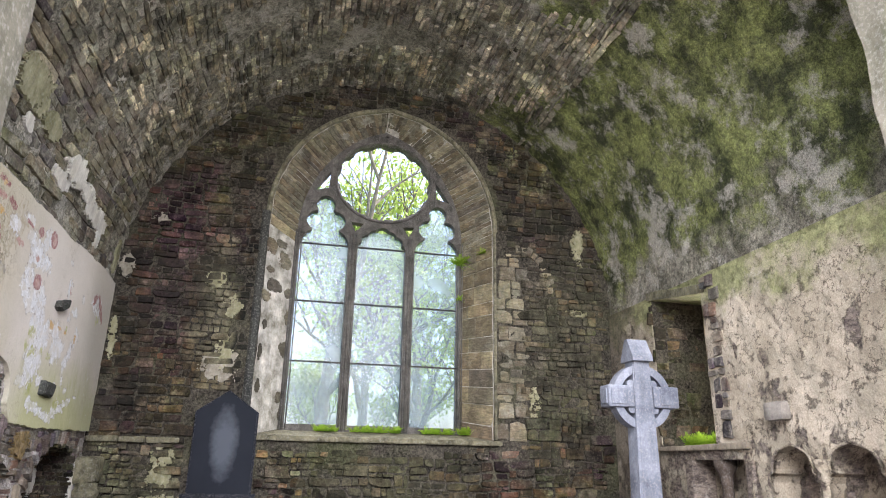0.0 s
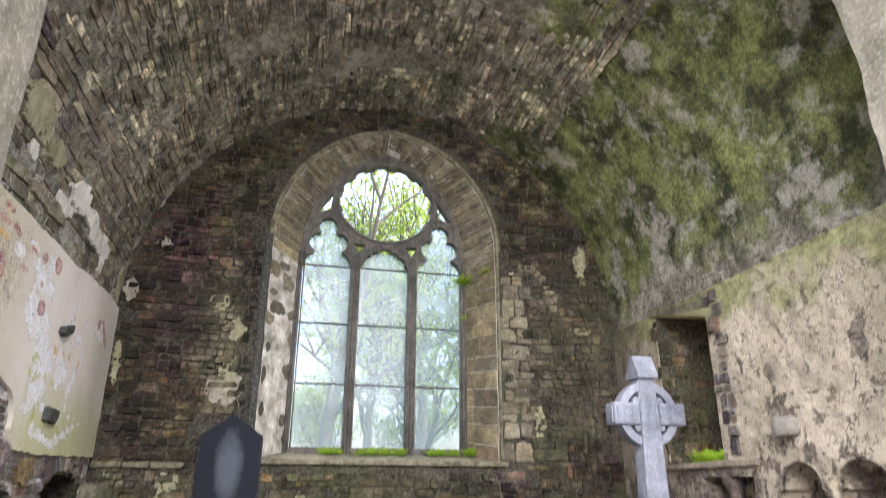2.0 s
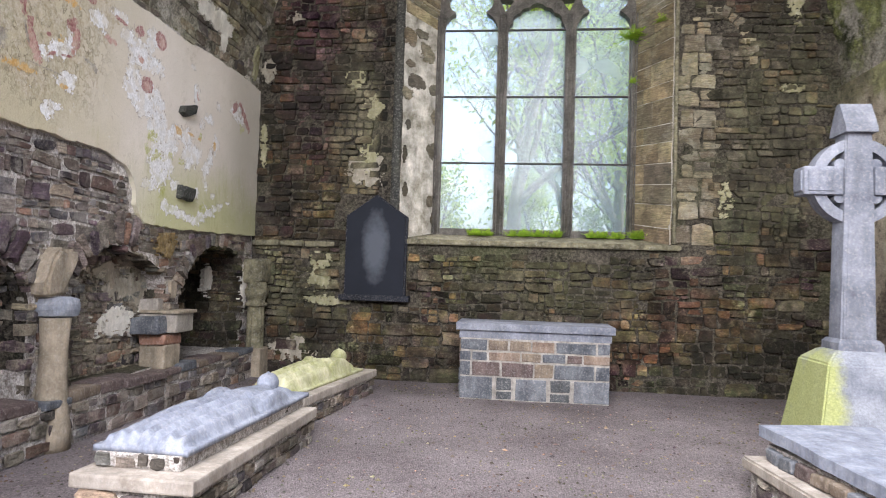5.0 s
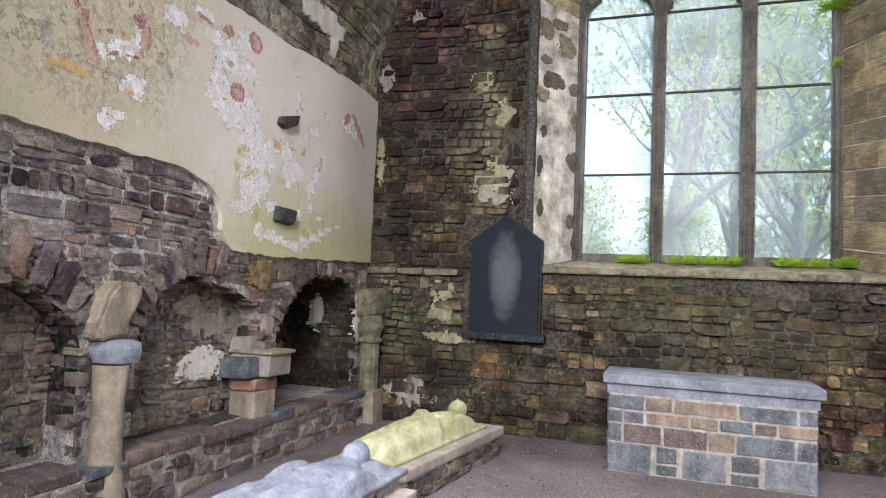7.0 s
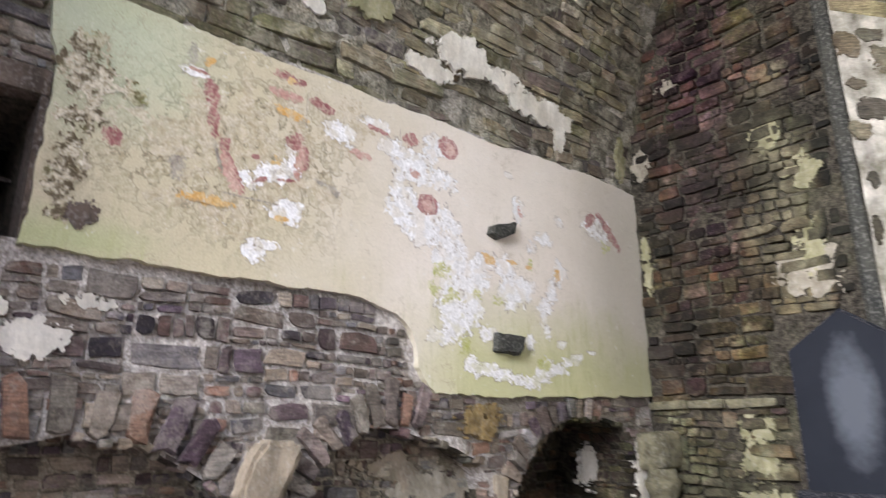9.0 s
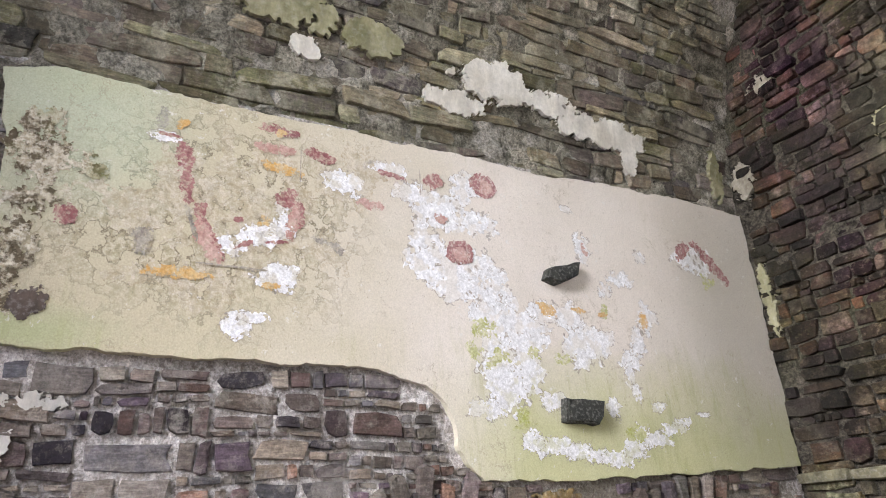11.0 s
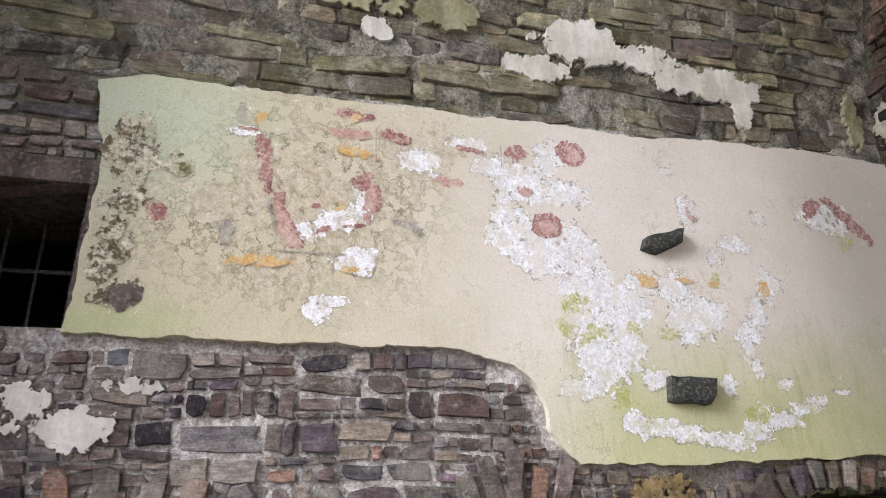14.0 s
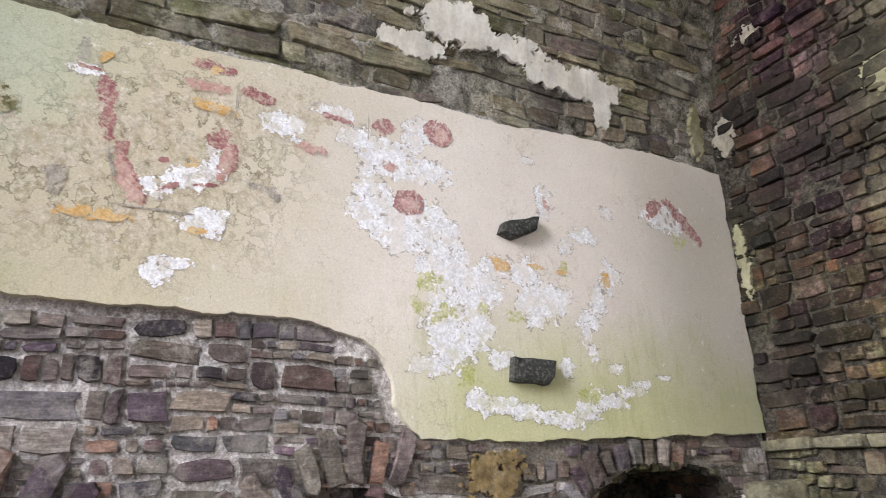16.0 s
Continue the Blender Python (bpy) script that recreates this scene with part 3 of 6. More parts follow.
def cut(ob, cutters):
    """Cuts the openings through ob and bakes the result into its mesh."""
    tools = []
    for bm in cutters:
        tools.append(part("cutter", bm, ob.data.materials[0]))
        mod = ob.modifiers.new("cut", "BOOLEAN")
        mod.operation, mod.solver, mod.object = "DIFFERENCE", "EXACT", tools[-1]
    bpy.context.view_layer.update()
    baked = bpy.data.meshes.new_from_object(ob.evaluated_get(bpy.context.evaluated_depsgraph_get()))
    ob.modifiers.clear()
    ob.data = baked
    for t in tools:
        bpy.data.objects.remove(t)
    return ob


def slab(name, u0, u1, v0, v1, to_world, thick, material, step=0.08, amp=0.015, freq=3.0, parent=None, label=""):
    """A wall: an uneven front towards the room (at d = 0), flat behind (at d = -thick)."""
    nu, nv = max(1, round((u1 - u0) / step)), max(1, round((v1 - v0) / step))
    verts, faces = [], []
    for j in range(nv + 1):
        for i in range(nu + 1):
            u, v = u0 + (u1 - u0) * i / nu, v0 + (v1 - v0) * j / nv
            p = Vector(to_world(u, v, 0.0))
            rim = i in (0, nu) or j in (0, nv)
            d = 0 if rim else amp * (noise.fractal(p * freq, 0.7, 2.0, 4) - 0.3)
            verts.append(to_world(u, v, d))
    for j in range(nv):
        for i in range(nu):
            a = j * (nu + 1) + i
            faces.append((a, a + 1, a + nu + 2, a + nu + 1))
    ring = [i for i in range(nu + 1)] + [(j + 1) * (nu + 1) - 1 for j in range(1, nv + 1)] + \
           [nv * (nu + 1) + i for i in range(nu - 1, -1, -1)] + [j * (nu + 1) for j in range(nv - 1, 0, -1)]
    grid = len(verts)
    flat = [(u0 + (u1 - u0) * (k % (nu + 1)) / nu, v0 + (v1 - v0) * (k // (nu + 1)) / nv) for k in ring]
    verts += [to_world(u, v, -thick) for u, v in flat]
    n = len(ring)
    for k in range(n):
        faces.append((ring[k], grid + k, grid + (k + 1) % n, ring[(k + 1) % n]))
    faces.append([grid + k for k in range(n)])
    bm = bmesh.new()
    vs = [bm.verts.new(p) for p in verts]
    for f in faces:
        bm.faces.new([vs[k] for k in f])
    return part(name, bm, material, parent, label)


# ---- rubble ----
def stone_shape(seed):
    """One rubble stone one unit wide, deep and high: back ring, arris ring and a slightly domed face."""
    r = random.Random(seed)
    corners = [(-0.5, -0.5), (0.0, -0.5), (0.5, -0.5), (0.5, 0.0), (0.5, 0.5), (0.0, 0.5), (-0.5, 0.5), (-0.5, 0.0)]
    ring = []
    for k, (u, v) in enumerate(corners):
        pull = r.uniform(0.74, 1.06) if k % 2 == 0 else r.uniform(0.88, 1.08)
        ring.append((u * pull + r.uniform(-0.03, 0.03), v * pull + r.uniform(-0.04, 0.04)))
    vs = [(u, 0.0, v) for u, v in ring]
    vs += [(u * 0.995, r.uniform(0.6, 0.85), v * 0.99) for u, v in ring]
    vs += [(u * 0.955, r.uniform(0.85, 1.1), v * 0.91) for u, v in ring]
    vs.append((r.uniform(-0.15, 0.15), r.uniform(0.85, 1.15), r.uniform(-0.15, 0.15)))
    fs = []
    for k in range(8):
        j = (k + 1) % 8
        fs += [(k, j, 8 + j, 8 + k), (8 + k, 8 + j, 16 + j, 16 + k), (16 + k, 16 + j, 24)]
    return vs, fs


SHAPES = [stone_shape(s) for s in range(24)]


def courses(u0, u1, v0, v1, seed, low=0.07, high=0.19, short=0.12, long=0.42, gap=0.018):
    """Coursed rubble as (u, v, width, height), now and then one stone split in two thin ones."""
    r = random.Random(seed)
    v = v0

    def sway(u, v):
        return 0.05 * noise.noise(Vector((u * 0.9, v * 0.7, seed * 1.7))) * min(1.0, (v - v0) * 3)

    while v < v1 - 0.03:
        h = min(r.uniform(low, high), v1 - v)
        u = u0 + r.uniform(-0.1, 0.0)
        while u < u1:
            w = r.uniform(short, long) * (0.7 if h < 0.1 else 1.0)
            if h > 0.13 and r.random() < 0.28:
                s = r.uniform(0.35, 0.6)
                yield u + w / 2, v + h * s / 2 + sway(u, v), w - gap, h * s - gap * 0.8
                yield u + w / 2, v + h * (1 + s) / 2 + sway(u, v), w - gap, h * (1 - s) - gap * 0.8
            else:
                yield u + w / 2, v + h / 2 + r.uniform(-0.012, 0.012) + sway(u, v), w - gap, h - gap
            u += w
        v += h


def rubble(u0, u1, v0, v1, seed, low=0.04, high=0.16, short=0.08, long=0.42, gap=0.014):
    """Random rubble as (u, v, width, height): loose courses whose blocks are split into large, small and thin stones."""
    r = random.Random(seed)

    def sway(u, v):
        return 0.09 * noise.noise(Vector((u * 0.6, v * 0.9, seed * 1.7))) * min(1.0, (v - v0) * 3)

    def split(u, v, w, h):
        if h > high or (h > 2.2 * low and r.random() < 0.22):
            k = r.uniform(0.3, 0.7)
            return split(u, v, w, h * k) + split(u, v + h * k, w, h * (1 - k))
        if w > min(long, h * r.uniform(1.3, 5.5)) or (w > 2.2 * short and r.random() < 0.3):
            k = r.uniform(0.3, 0.7)
            return split(u, v, w * k, h) + split(u + w * k, v, w * (1 - k), h)
        return [(u + w / 2, v + h / 2 + sway(u, v), max(w - gap, 0.02), max(h - gap, 0.016))]

    v = v0
    while v < v1 - 0.03:
        h = min(r.uniform(high * 0.8, high * 2.0), v1 - v)
        u = u0 - r.uniform(0.0, 0.2)
        while u < u1:
            w = r.uniform(long * 0.6, long * 1.5)
            yield from split(u, v, w, h)
            u += w
        v += h


def lay(wall, stones, to_world, material, far_material, first, depth=(0.03, 0.07), name="stone", seed=1, tilt=4.0, label="", sink=0.02):
    """Lays the stones on a wall: those for which first(u, v) holds (300 at most) as pieces, the rest joined in one mesh."""
    r = random.Random(seed)
    near = [s for s in stones if first(s[0], s[1])]
    r.shuffle(near)
    single = set(near[:300])
    origin = Vector(to_world(0, 0, 0))
    ax = Vector(to_world(1, 0, 0)) - origin
    az = Vector(to_world(0, 1, 0)) - origin
    ad = Vector(to_world(0, 0, 1)) - origin
    turn = Matrix((ax, ad, az)).transposed()
    meshes = []
    for vs, fs in SHAPES:
        me = bpy.data.meshes.new(name)
        me.from_pydata(vs, [], fs)
        me.materials.append(material)
        meshes.append(me)
    verts, faces = [], []
    for s in stones:
        u, v, w, h = s
        k, d = r.randrange(len(SHAPES)), r.uniform(*depth) + sink
        m = turn @ Matrix.Rotation(radians(r.uniform(-tilt, tilt)), 3, "Y") @ Matrix.Diagonal((w * r.uniform(0.88, 1.06) * r.choice((-1, 1)), d, h * r.uniform(0.8, 1.1) * r.choice((-1, 1))))
        at = Vector(to_world(u, v, -sink))
        if s in single:
            ob = new(name, meshes[k])
            ob.parent = wall
            ob.matrix_local = Matrix.Translation(at) @ m.to_4x4()
        else:
            vs, fs = SHAPES[k]
            o = len(verts)
            verts += [m @ Vector(p) + at for p in vs]
            faces += [tuple(o + i for i in f) for f in fs]
    if verts:
        me = bpy.data.meshes.new("stonework")
        me.from_pydata([tuple(v) for v in verts], [], faces)
        me.materials.append(far_material)
        rest = new("stonework", me)
        rest.parent = wall
        tagged(rest, label, kind="stuff")


def voussoirs(wall, to_world, u0, u1, spring, apex, count, length, material, seed=0, d=(0.04, 0.08), lo=0.0, hi=1.0):
    """Stones set on edge round an arch."""
    r = random.Random(seed)
    mid, half, rise = (u0 + u1) / 2, (u1 - u0) / 2, apex - spring
    origin = Vector(to_world(0, 0, 0))
    ax, az, ad = (Vector(to_world(*k)) - origin for k in ((1, 0, 0), (0, 1, 0), (0, 0, 1)))
    base = Matrix((ax, ad, az)).transposed()
    meshes = []
    for vs, fs in SHAPES[:8]:
        me = bpy.data.meshes.new("arch_stone")
        me.from_pydata(vs, [], fs)
        me.materials.append(material)
        meshes.append(me)
    for i in range(count):
        f = lo + (hi - lo) * (i + 0.5) / count
        a = math.pi * (1 - f)
        h = length * r.uniform(0.75, 1.2)
        cu, cv = mid + (half + h / 2) * math.cos(a), spring + (rise + h / 2) * math.sin(a)
        nu, nv = math.cos(a) / half, math.sin(a) / max(rise, 0.1)
        turn = math.atan2(nu, nv)
        w = math.pi * (half + rise) / 2 * (hi - lo) / count
        m = base @ Matrix.Rotation(turn + radians(r.uniform(-4, 4)), 3, "Y") @ Matrix.Diagonal((w * r.uniform(0.75, 0.98), r.uniform(*d) + 0.03, h))
        ob = new("arch_stone", meshes[r.randrange(8)])
        ob.parent = wall
        ob.matrix_local = Matrix.Translation(to_world(cu, cv, -0.03)) @ m.to_4x4()


def ribbon(outline, width, d0, d1, to_world, outward=1.0):
    """A moulding that follows an open outline, width wide, from d0 to d1, its outer arris rounded."""
    bm = bmesh.new()
    prof = [(0, d0), (0, d1 - 0.012), (0.015, d1), (width * 0.7, d1), (width, d1 - 0.03), (width, d0)]
    rows = []
    n = len(outline)
    for i, (u, v) in enumerate(outline):
        a, b = outline[max(i - 1, 0)], outline[min(i + 1, n - 1)]
        tu, tv = b[0] - a[0], b[1] - a[1]
        k = math.hypot(tu, tv) or 1
        nu, nv = -tv / k * outward, tu / k * outward
        rows.append([bm.verts.new(to_world(u + nu * o, v + nv * o, d)) for o, d in prof])
    for a, b in zip(rows, rows[1:]):
        for i in range(len(prof) - 1):
            bm.faces.new((a[i], a[i + 1], b[i + 1], b[i]))
    bm.faces.new(rows[0])
    bm.faces.new(rows[-1][::-1])
    return bm


def ring_disc(u, v, ru, rv, n=28):
    return [(u + ru * math.cos(2 * math.pi * i / n), v + rv * math.sin(2 * math.pi * i / n)) for i in range(n)]


def rect(u0, u1, v0, v1):
    return [(u0, v0), (u1, v0), (u1, v1), (u0, v1)]


def deep(outline, d0, d1, to_world):
    return prism(outline, d1 - d0, lambda u, v, d: to_world(u, v, d + d0))


# ---- ground and floor ----
def flat_sheet(name, x0, x1, y0, y1, z, material, step, amp, label, category):
    nx, ny = round((x1 - x0) / step), round((y1 - y0) / step)
    verts = [(x0 + (x1 - x0) * i / nx, y0 + (y1 - y0) * j / ny,
              z + amp * noise.fractal(Vector((x0 + (x1 - x0) * i / nx, y0 + (y1 - y0) * j / ny, 0)) * 0.9, 0.7, 2, 3)) for j in range(ny + 1) for i in range(nx + 1)]
    faces = [(a, a + 1, a + nx + 2, a + nx + 1) for j in range(ny) for a in range(j * (nx + 1), j * (nx + 1) + nx)]
    return tagged(mesh_object(name, verts, faces, material, smooth=True), label, category, kind="structure")


flat_sheet("ground", -400, 400, -400, 400, -0.12, GRASS, 20, 0.0, "grassy churchyard ground around the ruin", "ground")
flat_sheet("floor", LEFT - 0.6, RIGHT + 0.8, -10, EAST + 0.3, 0.0, GRAVEL, 0.1, 0.012, "dark purplish-grey trodden gravel floor", "floor")

# ---- east wall with the great window ----
FRONT = arch_outline(MID - 1.80, MID + 1.82, 1.93, 5.3, 7.32, 18)
BACK = arch_outline(MID - 1.35, MID + 1.36, 2.05, 5.15, 7.14, 18)


def grown(outline, by, u=MID, v=4.5):
    return [(a + by * (1 if a > u else -1), b + by * (1 if b > v else -1)) for a, b in outline]


wall_east = slab("wall_east", LEFT - 0.7, RIGHT + 1.0, -0.1, 8.4, on_east, 0.8, MORTAR_E, 0.09, 0.03)
tagged(wall_east, "damp rubble-stone east wall with a great window, its dimness in the colour", "wall", kind="structure")
bm = bmesh.new()
rings = [[bm.verts.new(on_east(u, v, d)) for u, v in grown(o, 0.02)] for o, d in ((FRONT, 0.06), (FRONT, 0.0), (BACK, -0.5), (BACK, -1.0))]
for a, b in zip(rings, rings[1:]):
    for i in range(len(a)):
        bm.faces.new((a[i], a[(i + 1) % len(a)], b[(i + 1) % len(a)], b[i]))
bm.faces.new(rings[0])
bm.faces.new(rings[-1][::-1])
cut(wall_east, [bm])

window_1 = thing("window_1", (MID, EAST, 1.93), "three-light traceried stone window with a round rose and hazy panes", "window", kind="structure")


def at_window(ob):
    ob.parent = window_1
    ob.matrix_parent_inverse = window_1.matrix_world.inverted()
    return ob


bpy.context.view_layer.update()
# splayed reveal
verts, faces = [], []
K = 10
fine = []
for o in (FRONT, BACK):
    row = []
    for (a, b), (c, d) in zip(o, o[1:]):
        n = 14 if abs(d - b) > 1.5 else 3
        row += [(a + (c - a) * i / n, b + (d - b) * i / n) for i in range(n)]
    fine.append(row + [o[-1]])
N = len(fine[0])
for k in range(K + 1):
    f = k / K
    for (a, b), (c, d) in zip(*fine):
        u, v = a + (c - a) * f, b + (d - b) * f
        w = 0.014 * noise.fractal(Vector((u, f * 0.6, v)) * 4, 0.7, 2, 4)
        verts.append((u + w * (1 if u < MID else -1), EAST + 0.5 * f - 0.004, v - (w if v > 5 else 0)))
faces = [(k * N + i, k * N + i + 1, (k + 1) * N + i + 1, (k + 1) * N + i) for k in range(K) for i in range(N - 1)]
at_window(mesh_object("window_reveal", verts, faces, REVEAL, label="splayed reveal of patchy limewash over stone", smooth=True))
sill = bmesh.new()
for p in ((MID - 1.84, EAST - 0.06, 1.86), (MID + 1.95, EAST - 0.06, 1.86), (MID + 1.38, GLASS + 0.1, 1.86), (MID - 1.38, GLASS + 0.1, 1.86),
          (MID - 1.84, EAST - 0.06, 1.925), (MID + 1.95, EAST - 0.06, 1.925), (MID + 1.38, GLASS + 0.1, 2.06), (MID - 1.38, GLASS + 0.1, 2.06)):
    sill.verts.new(p)
sill.verts.ensure_lookup_table()
for q in ((0, 1, 2, 3), (4, 5, 6, 7), (0, 1, 5, 4), (1, 2, 6, 5), (2, 3, 7, 6), (3, 0, 4, 7)):
    sill.faces.new([sill.verts[i] for i in q])
bmesh.ops.bevel(sill, geom=list(sill.edges), offset=0.012, segments=2, affect="EDGES")
at_window(part("window_sill", sill, MOSSY_STONE, label="worn sloping stone sill"))
at_window(part("hood_mould", ribbon(FRONT[1:-1], 0.075, -0.02, 0.06, on_east, 1.0), MOSSY_STONE, label="projecting stone hood mould"))


def on_glass(u, v, d):
    return (u, GLASS - d, v)


LIGHTS = ((MID - 1.32, MID - 0.535), (MID - 0.385, MID + 0.425), (MID + 0.575, MID + 1.34))
tracery = part("tracery", prism(grown(BACK, 0.03), 0.16, lambda u, v, d: on_glass(u, v, d - 0.08)), TRACERY)
holes = []
for i, (a, b) in enumerate(LIGHTS):
    m, h = (a + b) / 2, (b - a) / 2
    if i == 1:
        holes += [rect(a, b, 2.12, 5.0), [(a + 0.0007, 4.98), (b - 0.0007, 4.98), (b - 0.03, 5.06), (b - 0.09, 5.1), (a + 0.09, 5.1), (a + 0.03, 5.06)]]
        holes += [ring_disc(m + s * 0.225, 5.12, 0.125, 0.1) for s in (-1, 1)] + [ring_disc(m + s * 0.13, 5.2, 0.11, 0.1) for s in (-1, 1)]
        holes += [ring_disc(m, 5.25, 0.125, 0.11), rect(m - 0.22, m + 0.22, 4.9, 5.125), rect(m - 0.1, m + 0.1, 4.91, 5.23)]
    else:
        holes += [rect(a, b, 2.12, 5.03), [(a + 0.0007, 5.0), (b - 0.0007, 5.0), (b - 0.03, 5.1), (b - 0.09, 5.18), (b - 0.17, 5.23), (b - 0.17, 5.31), (a + 0.17, 5.31), (a + 0.17, 5.23), (a + 0.09, 5.18), (a + 0.03, 5.1)]]
        holes += [rect(m - 0.14, m + 0.14, 4.9, 5.6)]
        holes += [ring_disc(m + s * 0.155, 5.4, 0.165, 0.165) for s in (-1, 1)] + [ring_disc(m - 0.02 if i == 0 else m + 0.01, 5.68, 0.155, 0.16)]
ROSE = (MID + 0.01, 6.19)
holes.append(ring_disc(*ROSE, 0.775, 0.685, 48))
holes += [ring_disc(ROSE[0] + 0.655 * math.cos(a), ROSE[1] + 0.575 * math.sin(a), 0.172, 0.155, 14) for a in (2 * math.pi * (i + 0.5) / 13 for i in range(13))]
for s in (-1, 1):
    holes.append([(MID + s * x, z) for x, z in ((1.17, 5.92), (0.93, 5.99), (0.905, 6.3))])
    holes.append([(MID + 0.02 + s * x, z) for x, z in ((0.54, 5.42), (0.33, 5.4), (0.45, 5.24))])
    holes.append([(MID + 0.02 + s * x, z) for x, z in ((0.06, 7.06), (0.0, 7.09), (-0.02, 7.05))])
cut(tracery, [deep(h, -0.2 - 0.0007 * i, 0.2 + 0.0007 * i, on_glass) for i, h in enumerate(holes)])
at_window(tracery)
# roll mouldings on the mullions, jambs and the rose
for u in (MID - 0.46, MID + 0.5, MID - 1.345, MID + 1.36):
    for o, w in ((-0.048, 0.011), (0.0, 0.022), (0.048, 0.011)):
        bm = bmesh.new()
        bmesh.ops.create_cone(bm, cap_ends=True, segments=8, radius1=w, radius2=w, depth=3.15,
                              matrix=Matrix.Translation(on_glass(u + o, 3.62, 0.085)))
        at_window(part("mullion_roll", bm, TRACERY, smooth=True))
rim = [(ROSE[0] + 0.85 * math.cos(a), ROSE[1] + 0.755 * math.sin(a)) for a in (2 * math.pi * i / 60 for i in range(61))]
at_window(part("rose_rim", ribbon(rim, 0.05, 0.06, 0.125, on_glass, 1.0), TRACERY))


def glass_material():
    """Dusty old glass: clear, with a bloom of dirt that scatters daylight."""
    m = Mat("dusty_glass")
    clear = m.node("ShaderNodeBsdfTransparent", Color=(0.8, 0.83, 0.84))
    gloss = m.node("ShaderNodeBsdfGlossy", Roughness=0.05)
    dust = m.node("ShaderNodeBsdfTranslucent", Color=(0.36, 0.41, 0.43))
    a = m.node("ShaderNodeMixShader", Fac=m.math("MULTIPLY", m.span(m.noise(1.3, 5, 0.6), 0.15, 0.8), 0.55))
    m.t.links.new(clear.outputs[0], a.inputs[1])
    m.t.links.new(dust.outputs[0], a.inputs[2])
    b = m.node("ShaderNodeMixShader", Fac=0.005)
    m.t.links.new(a.outputs[0], b.inputs[1])
    m.t.links.new(gloss.outputs[0], b.inputs[2])
    m.t.links.new(b.outputs[0], m.t.nodes["Material Output"].inputs[0])
    return m.m


DUSTY = glass_material()
BARS = (2.1, 3.07, 4.03, 5.0)
for i, (a, b) in enumerate(LIGHTS):
    tops = BARS[1:] + (5.3 if i == 1 else 5.84,)
    for v0, v1 in zip(BARS, tops):
        pane = part("pane", box(a - 0.02, b + 0.02, GLASS + 0.03, GLASS + 0.036, v0 + 0.004, v1 - 0.004), DUSTY)
        pane.visible_shadow = False
        at_window(pane)
    for v in BARS[1:]:
        at_window(part("glazing_bar", box(a - 0.02, b + 0.02, GLASS - 0.02, GLASS + 0.02, v - 0.011, v + 0.011, bevel=0.004), IRON))

# ---- north wall (on the left), with plaster and ruined arches ----
NICHES = [arch_outline(4.1, 5.78, 0.40, 1.1, 1.6, 8, 0.02, 1), 
          wavy([(6.25, 0.4), (6.24, 1.1), (6.3, 1.42), (6.42, 1.58), (6.65, 1.645), (6.9, 1.63), (7.12, 1.575), (7.42, 1.5), (7.68, 1.4), (7.74, 1.2), (7.75, 0.4)], 0.12, 0.012, 2),
          wavy([(8.0, 0.38), (8.02, 1.1), (8.18, 1.37), (8.4, 1.58), (8.7, 1.69), (9.1, 1.71), (9.45, 1.65), (9.57, 1.35), (9.58, 0.38)], 0.12, 0.012, 3)]
PLASTER_EDGE = [(4.62, 2.49), (5.3, 2.48), (6.16, 2.47), (6.66, 2.45), (6.84, 2.40), (6.96, 2.32), (7.02, 2.18), (7.04, 2.04), (7.2, 1.87), (7.8, 1.86), (9.0, 1.89), (9.93, 1.92),
                (9.93, 3.97), (9.05, 4.0), (7.7, 3.95), (6.2, 3.96), (5.35, 3.94), (4.85, 3.98), (4.57, 3.88), (4.65, 3.5), (4.66, 3.1), (4.66, 2.75)]
PUTLOGS = [[(7.74, 3.13), (7.77, 3.2), (8.04, 3.27), (8.0, 3.16), (7.84, 3.09)], [(7.77, 2.2), (7.79, 2.34), (8.08, 2.325), (8.065, 2.235), (8.02, 2.18)]]
SLIT = rect(3.85, 4.62, 2.52, 3.27)
wall_north = slab("wall_north", WEST - 0.1, EAST, -0.1, SPRING + 0.05, on_left, 0.9, MORTAR_L, 0.07, 0.014)
tagged(wall_north, "rubble north wall with pale mortar, ruined low arches and painted plaster", "wall", kind="structure")
cut(wall_north, [deep(o, (-0.26, -0.26, -0.82)[i], 0.3, on_left) for i, o in enumerate(NICHES)] + [deep(SLIT, -1.2, 0.3, on_left)])
# niche and slit insides: bare rubble, no limewash, recess shade in the dark mortar
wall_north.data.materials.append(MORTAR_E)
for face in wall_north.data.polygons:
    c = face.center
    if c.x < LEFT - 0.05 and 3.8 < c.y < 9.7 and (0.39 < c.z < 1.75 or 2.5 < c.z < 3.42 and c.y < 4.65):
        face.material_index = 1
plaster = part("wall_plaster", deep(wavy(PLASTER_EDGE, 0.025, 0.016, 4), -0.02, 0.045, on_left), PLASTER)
for k, o in enumerate(PUTLOGS):
    bm = deep(wavy(o, 0.05, 0.008, 5 + k), -0.1, 0.115, on_left)
    for v in bm.verts:
        v.co += Vector((1, 0.6, 1)) * 0.012 * noise.noise(v.co * 9)
    bmesh.ops.bevel(bm, geom=[e for e in bm.edges if min(v.co.x for v in e.verts) > LEFT + 0.05], offset=0.012, segments=2, affect="EDGES")
    tagged(part("stone_stub", bm, STUB_STONE), "dark squared stone stub jutting from the plaster", "stone", "jutting stone stubs")
tagged(plaster, "cream limewashed plaster with worn red medieval wall painting", "plaster", kind="structure")

# ---- south wall (on the right) ----
RECESS = [(7.36, 1.87), (8.6, 1.87), (8.6, 3.95), (7.36, 3.76)]
